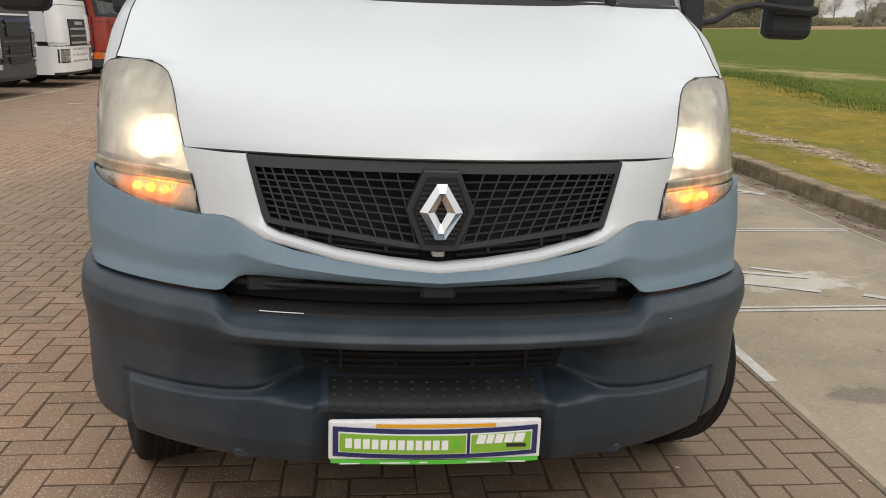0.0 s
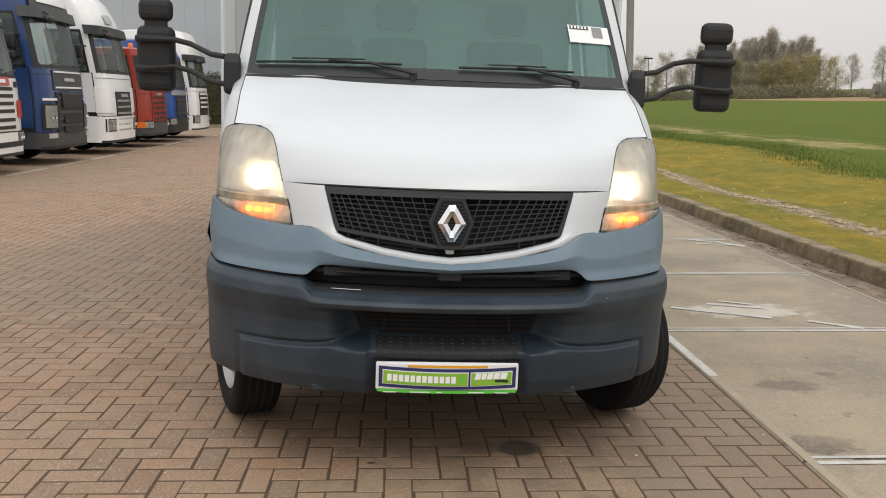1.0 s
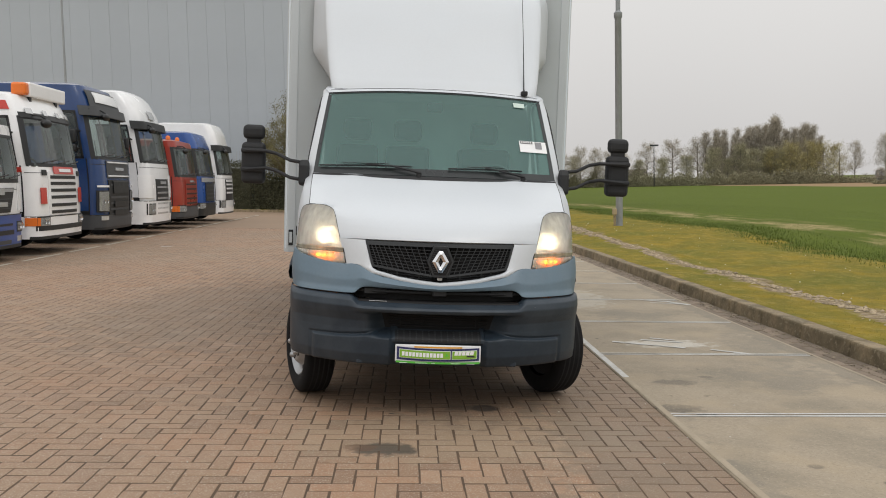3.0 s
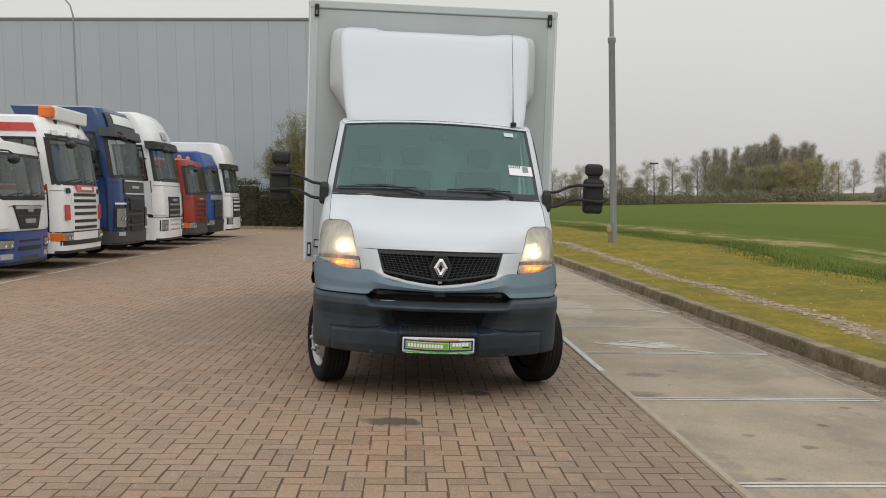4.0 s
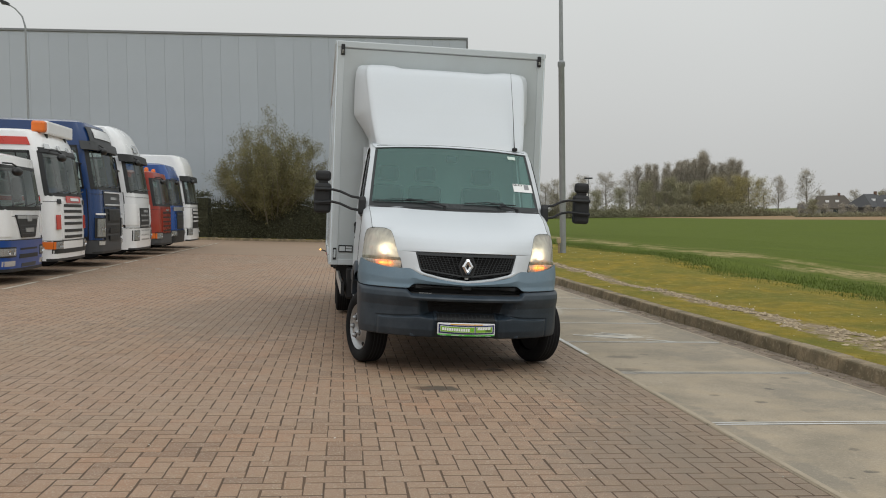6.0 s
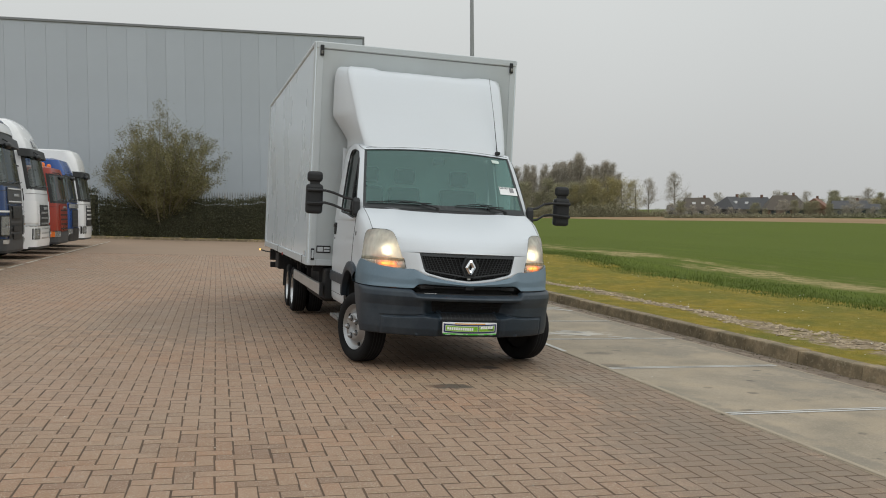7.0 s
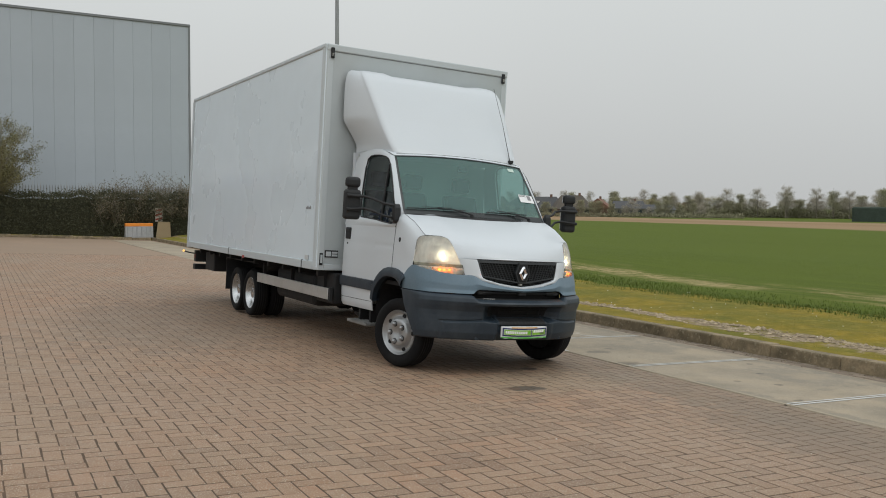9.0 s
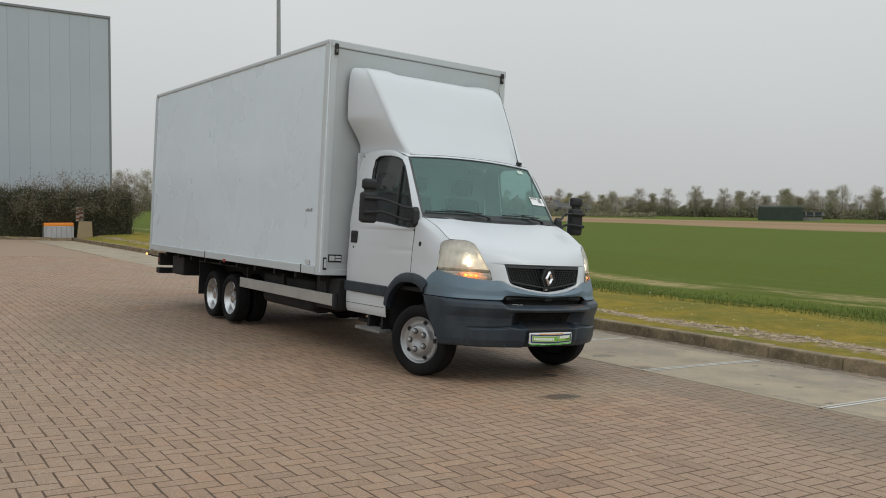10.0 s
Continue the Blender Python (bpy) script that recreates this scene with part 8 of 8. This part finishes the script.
# scrub that closes the foot of the far trees
rng = np.random.default_rng(40)
pts = []
core = bmesh.new()
for lo_b, hi_b, lo_d, hi_d, h, n in ((8.5, 26.5, 309, 301, 5.2, 24000), (26, 41, 306, 276, 2.6, 10000), (41, 68, 276, 224, 2.9, 20000), (28.3, 46, 258, 240, 1.2, 8000)):
    b = rng.uniform(lo_b, hi_b, n)
    d = np.interp(b, [lo_b, hi_b], [lo_d, hi_d]) + rng.normal(0, 2.0, n)
    for bb, dd in zip(b, d):
        x, y = far_at(bb, dd)
        hh = h * (0.75 + 0.5 * noise.noise((bb * 1.7, 1.0, 0.0)) + 0.25 * noise.noise((bb * 6, 4.0, 0.0)))
        pts.append((x, y, far_z(x, y) + rng.uniform(0, 1) * hh))
    prev = []
    for bb in np.linspace(lo_b, hi_b, 60):
        dd = float(np.interp(bb, [lo_b, hi_b], [lo_d, hi_d]))
        x, y = far_at(bb, dd + 1.5)
        x2, y2 = far_at(bb, dd + 4.0)
        hh = h * (0.55 + 0.5 * noise.noise((bb * 1.7, 1.0, 0.0)))
        prev.append([(x, y, far_z(x, y) - 0.3), (x, y, far_z(x, y) + hh), (x2, y2, far_z(x, y) + hh), (x2, y2, far_z(x, y) - 0.3)])
    bm_loft(prev, True, True, core)
SCRUB = mat("far_scrub", (0.250, 0.236, 0.150), 0.95, var=0.30, scale=0.15, fine=1.0, per_piece=0.18, random_island=True)
v, f = sprays(np.array(pts), 0.65, rng, 0.22, 0.7)
tagged(new("far_scrub", mesh_np("far_scrub", v, f, SCRUB)), "dark bare scrub along the far side of the field", "scrub", kind="stuff")
tagged(new("far_thicket", mesh_from("far_thicket", core, mat("thicket_shade", (0.235, 0.222, 0.145), 0.95, var=0.4, scale=0.2, fine=1.5))), "dense dark thicket along the far field edge", "thicket", kind="stuff")

ROOFS = {"dark": mat("dark_roof_tiles", (0.065, 0.065, 0.068), 0.7, var=0.15, scale=0.6, fine=4), "brown": mat("brown_roof_tiles", (0.085, 0.070, 0.054), 0.75, var=0.15, scale=0.6, fine=4), "red": mat("red_roof_tiles", (0.19, 0.09, 0.055), 0.75, var=0.15, scale=0.6, fine=4)}
WALLS = {"white": mat("white_house_wall", (0.26, 0.255, 0.235), 0.85, var=0.08), "brick": mat("brick_house_wall", (0.17, 0.10, 0.07), 0.85, var=0.15, scale=1), "dark": mat("dark_boarding", (0.05, 0.048, 0.045), 0.8, var=0.15), "cream": mat("cream_house_wall", (0.19, 0.175, 0.14), 0.85, var=0.08)}
FAR_GLASS = mat("far_window", (0.04, 0.05, 0.055), 0.1, var=0.1)


def far_house(bearing, dist, length, depth, eaves, ridge, wall, roof, turn=0.0, hip=0.0, label="", dormers=0):
    x, y = far_at(bearing, dist)
    h = thing("house", pose(x, y, far_z(x, y), 0, 0, -bearing + turn), label, "house", "houses beyond the field")
    w = part("wall", bm_box(-length / 2, length / 2, -depth / 2, depth / 2, -0.3, eaves), WALLS[wall], h)
    L, D = length / 2 + 0.4, depth / 2 + 0.4
    bm = bmesh.new()
    v = [bm.verts.new(p) for p in ((-L, -D, eaves - 0.15), (L, -D, eaves - 0.15), (L, D, eaves - 0.15), (-L, D, eaves - 0.15), (-L + hip, 0, ridge), (L - hip, 0, ridge))]
    for q in ((0, 1, 5, 4), (2, 3, 4, 5), (1, 2, 5), (3, 0, 4), (3, 2, 1, 0)):
        bm.faces.new([v[i] for i in q])
    r = part("roof", bm, ROOFS[roof], h)
    part("chimney", bm_box(L * 0.35, L * 0.35 + 0.6, -0.3, 0.3, ridge - 0.8, ridge + 0.7), WALLS["brick"], r)
    for i in range(dormers):
        dx = -L * 0.4 + i * L * 0.5
        part("roof_window", bm_box(dx, dx + 0.9, -D * 0.55, -D * 0.42, lerp(eaves, ridge, 0.42), lerp(eaves, ridge, 0.62)), M["label"], r)
    for i in range(3):
        wx = -length * 0.33 + i * length * 0.33
        wn2 = part("window", bm_box(wx - 0.75, wx + 0.75, -depth / 2 - 0.05, -depth / 2 + 0.02, 0.8, 2.1), WALLS["cream"], h)
        part("pane", bm_box(wx - 0.62, wx + 0.62, -depth / 2 - 0.07, -depth / 2 - 0.045, 0.92, 1.98), FAR_GLASS, wn2)
    return h


far_house(30.3, 272, 10, 8, 2.5, 5.9, "white", "brown", 18, 1.8, "house with a brown hipped roof and white gable", 2)
far_house(32.4, 270, 9, 9, 2.6, 6.1, "dark", "dark", 50, 2.5, "dark-boarded house with a steep dark roof", 2)
far_house(33.7, 268, 9, 8, 2.5, 5.8, "cream", "dark", -20, 1.2, "cream house with a dark tiled roof", 1)
far_house(35.4, 262, 11, 9, 2.3, 6.2, "brick", "brown", 10, 2.8, "large brick house with a brown roof")
far_house(37.2, 268, 7, 7, 2.5, 5.3, "brick", "red", 80, 0.0, "brick house with a bright red roof")
far_house(39.0, 266, 9, 7, 2.5, 4.6, "cream", "dark", 10, 0.5, "low cream house with a flat dark roof")
far_house(40.9, 268, 9, 6, 2.2, 3.6, "white", "dark", 5, 0.5, "low white outbuilding with a dark roof")
far_house(43.0, 284, 6, 6, 2.2, 4.4, "brick", "red", 30, 0.5, "brick house with a red roof among trees")
far_house(45.6, 282, 6, 6, 2.2, 4.0, "brick", "brown", 0, 0.5, "brick house half hidden by trees")
far_house(14.6, 318, 10, 7, 2.6, 6.0, "dark", "brown", 0, 1.0, "dark house behind bare trees")
far_house(29.2, 285, 7, 6, 2.2, 3.8, "white", "dark", 0, 0.3, "small white outbuilding by the trees")
far_house(55.0, 206, 5, 4, 1.3, 1.8, "white", "dark", 0, 0.2, "low white building by the far trees")
# clipped dark hedge block and a low shed beyond the field
x, y = far_at(53.3, 204)
blk = thing("clipped_hedge", pose(x, y, far_z(x, y), 0, 0, -53.3), "tall clipped dark green hedge beyond the field", "hedge")
# green lightened, with the haze of distance put into its colour
part("hedge_block", bm_round(bm_box(-4.6, 4.6, -1.5, 1.5, -0.3, 3.1), 0.3, 2), mat("clipped_green", (0.042, 0.058, 0.046), 0.9, var=0.3, scale=0.8, fine=5, bump=0.5, bump_scale=8), blk)

# ---- street lamps ----
def lamp_post(x, y, height, joint, label, arm=None, radius=0.085):
    z0 = terrain(x, y)
    p = thing("street_lamp", pose(x, y, z0), label, "street lamp")
    part("lower_pole", bm_lathe([(-0.2, radius * 1.05), (joint - z0, radius), (joint - z0 + 0.05, radius * 1.25), (joint - z0 + 0.18, radius * 1.25), (joint - z0 + 0.24, radius * 0.72)], "z", 16), M["galv"], p, sharp=40)
    if arm:
        ax, drop = arm
        pts = [(0, 0, joint - z0), (0, 0, height - z0 - 0.9), (ax * 0.15, 0, height - z0 - 0.35), (ax * 0.5, 0, height - z0 + 0.05), (ax * 0.85, 0, height - z0 + 0.28)]
        part("upper_pole", bm_tube(pts, [radius * 0.72, radius * 0.6, radius * 0.5, radius * 0.45, radius * 0.42], 10), M["galv"], p)
        hd = part("lamp_head", bm_round(bm_prism([(ax * 0.80, height - z0 + 0.20), (ax * 0.85, height - z0 + 0.38), (ax * 1.2, height - z0 + 0.52), (ax * 1.32, height - z0 + 0.46), (ax * 1.25, height - z0 + 0.34)], -0.14, 0.14), 0.03), M["grille"], p, "dark lamp head")
        part("diffuser", bm_box(*sorted((ax * 0.95, ax * 1.22)), -0.11, 0.11, height - z0 + 0.27, height - z0 + 0.32), M["lens_clear"], hd)
    else:
        part("upper_pole", bm_lathe([(joint - z0 + 0.2, radius * 0.72), (height - z0, radius * 0.5)], "z", 14), M["galv"], p)
        hd = part("lamp_head", bm_round(bm_box(-0.15, 0.15, -0.35, 0.35, height - z0, height - z0 + 0.12), 0.03), M["grille"], p)
    bx = part("service_door", bm_box(-0.04, 0.04, -radius - 0.008, -radius + 0.02, 0.6, 1.1), M["galv"], p)
    return p


lamp_post(6.72, 24.3, 11.5, 6.5, "tall galvanised lamp post standing in the grass verge", None, 0.105)
lamp_post(-17.7, 44.0, 12.7, 5.5, "galvanised lamp post with a curved arm behind the trucks", (-0.95, 0), 0.085)
# small tag box on the verge lamp post
tag = thing("meter_box", pose(6.52, 24.1, terrain(6.52, 24.1)), "small pale marker post beside the lamp post", "marker post")
part("post", bm_box(-0.03, 0.03, -0.03, 0.03, -0.1, 0.35, 0.01), M["kerb"], tag)
part("cap", bm_box(-0.07, 0.07, -0.05, 0.05, 0.35, 0.55, 0.02), mat("tan_cap", (0.38, 0.30, 0.18), 0.8, var=0.15), tag)

# distant floodlight mast beyond the field
x, y = far_at(15.9, 300)
mast = thing("light_mast", pose(x, y, far_z(x, y)), "dark light mast among the far trees", "light mast")
part("pole", bm_lathe([(-0.2, 0.16), (13.2, 0.10)], "z", 8), M["grille"], mast)
part("lamp_bar", bm_box(-1.4, 1.4, -0.2, 0.2, 13.2, 13.7), M["grille"], mast)

# ---- barrier block and boards at the far corner of the yard ----
bz = terrain(3.3, 46.0)
bar = thing("barrier", pose(3.30, 46.0, bz), "grey concrete barrier with an orange top", "barrier")
part("base", bm_round(bm_prism([(-0.28, 0), (0.28, 0), (0.24, 0.62), (-0.24, 0.62)], -0.74, 0.74, "x"), 0.02), mat("barrier_grey", (0.40, 0.405, 0.41), 0.8, var=0.12, scale=4, dirt=(0.2, 0.2, 0.19), dirt_amount=0.5), bar)
part("top", bm_round(bm_box(-0.74, 0.74, -0.22, 0.22, 0.622, 0.80), 0.03), mat("barrier_orange", (0.80, 0.26, 0.03), 0.5, var=0.08, scale=4), bar, "orange plastic top")
for i in range(6):
    part("rib", bm_box(-0.62 + 0.25 * i - 0.02, -0.62 + 0.25 * i + 0.02, -0.30, -0.24, 0.05, 0.60), mat("barrier_rib", (0.36, 0.365, 0.37), 0.8, var=0.1), bar)
bd = thing("leaning_board", pose(4.62, 45.95, terrain(4.62, 45.95) - 0.02, 4, 4, 8), "worn tan wooden board leaning by the barrier", "board")
part("panel", bm_prism([(-0.42, 0), (0.42, 0.04), (0.30, 0.93), (-0.38, 0.92)], -0.03, 0.03), mat("tan_board", (0.34, 0.26, 0.16), 0.85, var=0.15, scale=3, dirt=(0.2, 0.15, 0.10), dirt_amount=0.4), bd)
part("stake", bm_box(-0.05, 0.05, 0.032, 0.09, -0.1, 0.9), BARK, bd)
sg = thing("hazard_board", pose(4.42, 46.15, terrain(4.42, 46.15)), "small red and white hazard board on a post", "sign")
part("post", bm_box(-0.03, 0.03, 0.0, 0.05, -0.1, 1.6), BARK, sg)
part("panel", bm_box(-0.20, 0.20, -0.03, -0.002, 0.92, 1.68), mat("hazard_white", (0.55, 0.50, 0.44), 0.6, var=0.1), sg)
for i in range(3):
    z = 0.98 + 0.24 * i
    part("red_bar", bm_prism([(-0.19, z), (0.19, z + 0.10), (0.19, z + 0.20), (-0.19, z + 0.10)], -0.036, -0.031), mat("hazard_red", (0.30, 0.07, 0.045), 0.6, var=0.1), sg)

# ---- clay pavers in herringbone, each with worn edges ----
def paver_material(name, random_island):
    """Red-brown clay with dust, pale grit, darker worn pavers, oil and water marks, and broad patches."""
    m = bpy.data.materials.new(name)
    m.use_nodes = True
    n, l = m.node_tree.nodes, m.node_tree.links
    b = n["Principled BSDF"]
    geo = n.new("ShaderNodeNewGeometry")
    info = n.new("ShaderNodeObjectInfo")
    rnd = geo.outputs["Random Per Island"] if random_island else info.outputs["Random"]

    def tex(scale, detail=4, rough=0.6):
        t = n.new("ShaderNodeTexNoise")
        t.inputs["Scale"].default_value, t.inputs["Detail"].default_value, t.inputs["Roughness"].default_value = scale, detail, rough
        l.new(geo.outputs["Position"], t.inputs["Vector"])
        return t.outputs["Fac"]

    def rng(v, a, b2, c=0.0, d=1.0):
        r = n.new("ShaderNodeMapRange")
        for k, val in (("From Min", a), ("From Max", b2), ("To Min", c), ("To Max", d)):
            r.inputs[k].default_value = val
        l.new(v, r.inputs["Value"])
        return r.outputs[0]

    def mix(f, a, b2):
        q = n.new("ShaderNodeMixRGB")
        for i, v in enumerate((f, a, b2)):
            if isinstance(v, tuple):
                q.inputs[i].default_value = (*v, 1)
            elif isinstance(v, (int, float)):
                q.inputs[i].default_value = v
            else:
                l.new(v, q.inputs[i])
        return q.outputs[0]

    ramp = n.new("ShaderNodeValToRGB")
    ramp.color_ramp.elements[0].color = (0.212, 0.124, 0.076, 1)
    ramp.color_ramp.elements[1].color = (0.376, 0.236, 0.148, 1)
    for pos, col in ((0.35, (0.310, 0.186, 0.110, 1)), (0.7, (0.322, 0.204, 0.128, 1)), (0.93, (0.342, 0.190, 0.108, 1))):
        e = ramp.color_ramp.elements.new(pos)
        e.color = col
    l.new(rnd, ramp.inputs[0])
    col = mix(rng(tex(0.45, 4), 0.38, 0.66, 0.0, 0.45), ramp.outputs[0], (0.295, 0.228, 0.160))
    col = mix(rng(tex(0.30, 3), 0.48, 0.64, 0.0, 0.6), col, (0.335, 0.192, 0.116))
    col = mix(rng(tex(0.17, 3), 0.44, 0.60, 0.0, 0.30), col, (0.252, 0.200, 0.142))
    col = mix(rng(tex(2.6, 5, 0.7), 0.50, 0.72, 0.0, 0.40), col, (0.175, 0.120, 0.080))
    col = mix(rng(tex(14, 4), 0.50, 0.75, 0.0, 0.35), col, (0.36, 0.262, 0.180))
    col = mix(rng(tex(55, 3), 0.35, 0.75, 0.0, 0.38), col, (0.19, 0.125, 0.082))
    col = mix(rng(tex(140, 2), 0.59, 0.64, 0.0, 0.75), col, (0.50, 0.45, 0.37))
    # marks: wet and oily spots, and broad darker and paler patches, each with a ragged edge
    wob = tex(7, 4)
    # the patch at (0.25, 3.6) darkens the paving under the cab
    for x, y, rx, ry, dark, amount in ((0.25, 1.75, 1.2, 0.55, (0.305, 0.250, 0.170), 0.32), (-0.22, 1.47, 0.20, 0.13, (0.050, 0.045, 0.036), 0.82), (-0.36, 1.50, 0.10, 0.07, (0.13, 0.075, 0.045), 0.6), (0.45, 2.41, 0.10, 0.10, (0.025, 0.022, 0.020), 0.9), (0.30, 2.42, 0.16, 0.08, (0.09, 0.07, 0.055), 0.5), (-0.19, 2.26, 0.02, 0.012, (0.02, 0.02, 0.02), 0.9), (0.25, 3.6, 0.9, 1.6, (0.13, 0.095, 0.07), 0.35), (-2.4, 7.0, 1.4, 3.0, (0.15, 0.115, 0.085), 0.35), (0.85, -0.9, 0.5, 1.2, (0.15, 0.115, 0.09), 0.3), (1.35, 1.6, 0.62, 4.5, (0.185, 0.146, 0.104), 0.55), (0.9, -1.5, 0.8, 2.5, (0.20, 0.155, 0.11), 0.4)):
        mp = n.new("ShaderNodeVectorMath")
        mp.operation = "SUBTRACT"
        mp.inputs[1].default_value = (x, y, 0)
        l.new(geo.outputs["Position"], mp.inputs[0])
        sc = n.new("ShaderNodeVectorMath")
        sc.operation = "MULTIPLY"
        sc.inputs[1].default_value = (1 / rx, 1 / ry, 0)
        l.new(mp.outputs[0], sc.inputs[0])
        ln = n.new("ShaderNodeVectorMath")
        ln.operation = "LENGTH"
        l.new(sc.outputs[0], ln.inputs[0])
        ad = n.new("ShaderNodeMath")
        ad.operation = "ADD"
        l.new(ln.outputs["Value"], ad.inputs[0])
        l.new(rng(wob, 0.25, 0.75, -0.45, 0.45), ad.inputs[1])
        col = mix(rng(ad.outputs[0], 1.05, 0.75, 0.0, amount), col, dark)
    l.new(col, b.inputs["Base Color"])
    l.new(rng(tex(2.0), 0.3, 0.7, 0.62, 0.85), b.inputs["Roughness"])
    bp = n.new("ShaderNodeBump")
    bp.inputs["Strength"].default_value, bp.inputs["Distance"].default_value = 0.35, 0.004
    l.new(tex(120, 4), bp.inputs["Height"])
    l.new(bp.outputs[0], b.inputs["Normal"])
    return m


PAVER = paver_material("clay_paver", False)
PAVER_FIELD = paver_material("clay_paver_field", True)
bed = grid_mesh("paving_bed", steps((-9.46, SLAB_X, 8)), steps((-7.36, 27, 8)), lambda x, y: gz(x, y) - 0.0013, M["joint"])
tagged(bed, "sandy bed between the pavers", "paving", kind="structure")

PITCH, JOINT = 0.1096, 0.0088
TOP_IN = 0.0034


def paver_box(lx, ly):
    """Corners of one paver with a chamfered top, about its middle."""
    hx, hy = lx / 2, ly / 2
    c = []
    for x, y, z in ((hx, hy, -0.03), (hx, hy, -0.0016), (hx - TOP_IN, hy - TOP_IN, 0.0)):
        c += [(-x, -y, z), (x, -y, z), (x, y, z), (-x, y, z)]
    return np.array(c)


PF = [(8, 9, 10, 11)] + [(4 * k + i, 4 * k + (i + 1) % 4, 4 * (k + 1) + (i + 1) % 4, 4 * (k + 1) + i) for k in (0, 1) for i in range(4)]
FLAT, LONG = paver_box(2 * PITCH - JOINT, PITCH - JOINT), paver_box(PITCH - JOINT, 2 * PITCH - JOINT)
meshes = {}
for key, c in (("flat", FLAT), ("long", LONG)):
    me = bpy.data.meshes.new("paver")
    me.from_pydata(c.tolist(), [], PF)
    me.materials.append(PAVER)
    meshes[key] = me

rng = np.random.default_rng(9)
pavers = thing("paver_field", pose(0, 0, 0), "red-brown clay pavers laid in herringbone", "paving", kind="structure")
# rows counted from one joint: x across the yard, y along it
JX, JY = -0.352, 0.238
i0, i1, j0, j1 = int((-9.55 - JX) / PITCH), int((SLAB_X - JX) / PITCH), int((-7.4 - JY) / PITCH), int((26.9 - JY) / PITCH)
many_v, many_f, singles = [], [], 0
tilt = np.clip(rng.normal(0, 0.003, (2, 40000)), -0.004, 0.004)
slip = np.clip(rng.normal(0, 0.0016, (2, 40000)), -0.003, 0.003)
turns = np.clip(rng.normal(0, 0.010, 40000), -0.02, 0.02)
lifts = np.clip(rng.normal(0, 0.0004, 40000), -0.0005, 0.0005)
count = 0
for i in range(i0, i1 + 1):
    for j in range(j0, j1):
        k = (i + j) % 4
        if k == 3:
            cx, cy, key, c = (i + 1) * PITCH, (j + 0.5) * PITCH, "flat", FLAT
        elif k == 1:
            cx, cy, key, c = (i + 0.5) * PITCH, (j + 1) * PITCH, "long", LONG
        else:
            continue
        cx, cy = cx + JX, cy + JY
        if cx - (PITCH if key == "flat" else PITCH / 2) > SLAB_X - 0.006:
            continue
        count += 1
        s = count % 40000
        cx, cy, q = cx + slip[0, s], cy + slip[1, s], turns[s]
        z = gz(cx, cy) + lifts[s]
        a, b = tilt[0, s] - 0.0389, tilt[1, s] - 0.0045
        if -1.15 < cx < 1.5 and -0.55 < cy < 1.75 and singles < 300:
            o = new("paver", meshes[key])
            o.parent = pavers
            o.matrix_basis = pose(cx, cy, z, math.degrees(math.atan(b)), -math.degrees(math.atan(a)), math.degrees(q))
            singles += 1
            continue
        v = c.copy()
        v[:, 0], v[:, 1] = c[:, 0] - q * c[:, 1], c[:, 1] + q * c[:, 0]
        v[:, 0] = np.minimum(v[:, 0] + cx, SLAB_X - 0.004) - cx
        v[:, 2] += v[:, 0] * a + v[:, 1] * b
        many_f.append(np.array(PF) + 12 * len(many_v))
        many_v.append(v + (cx, cy, z))
rest = new("pavers_joined", mesh_np("pavers_joined", np.concatenate(many_v), np.concatenate(many_f), PAVER_FIELD))
rest.parent = pavers
tagged(rest, kind="stuff")
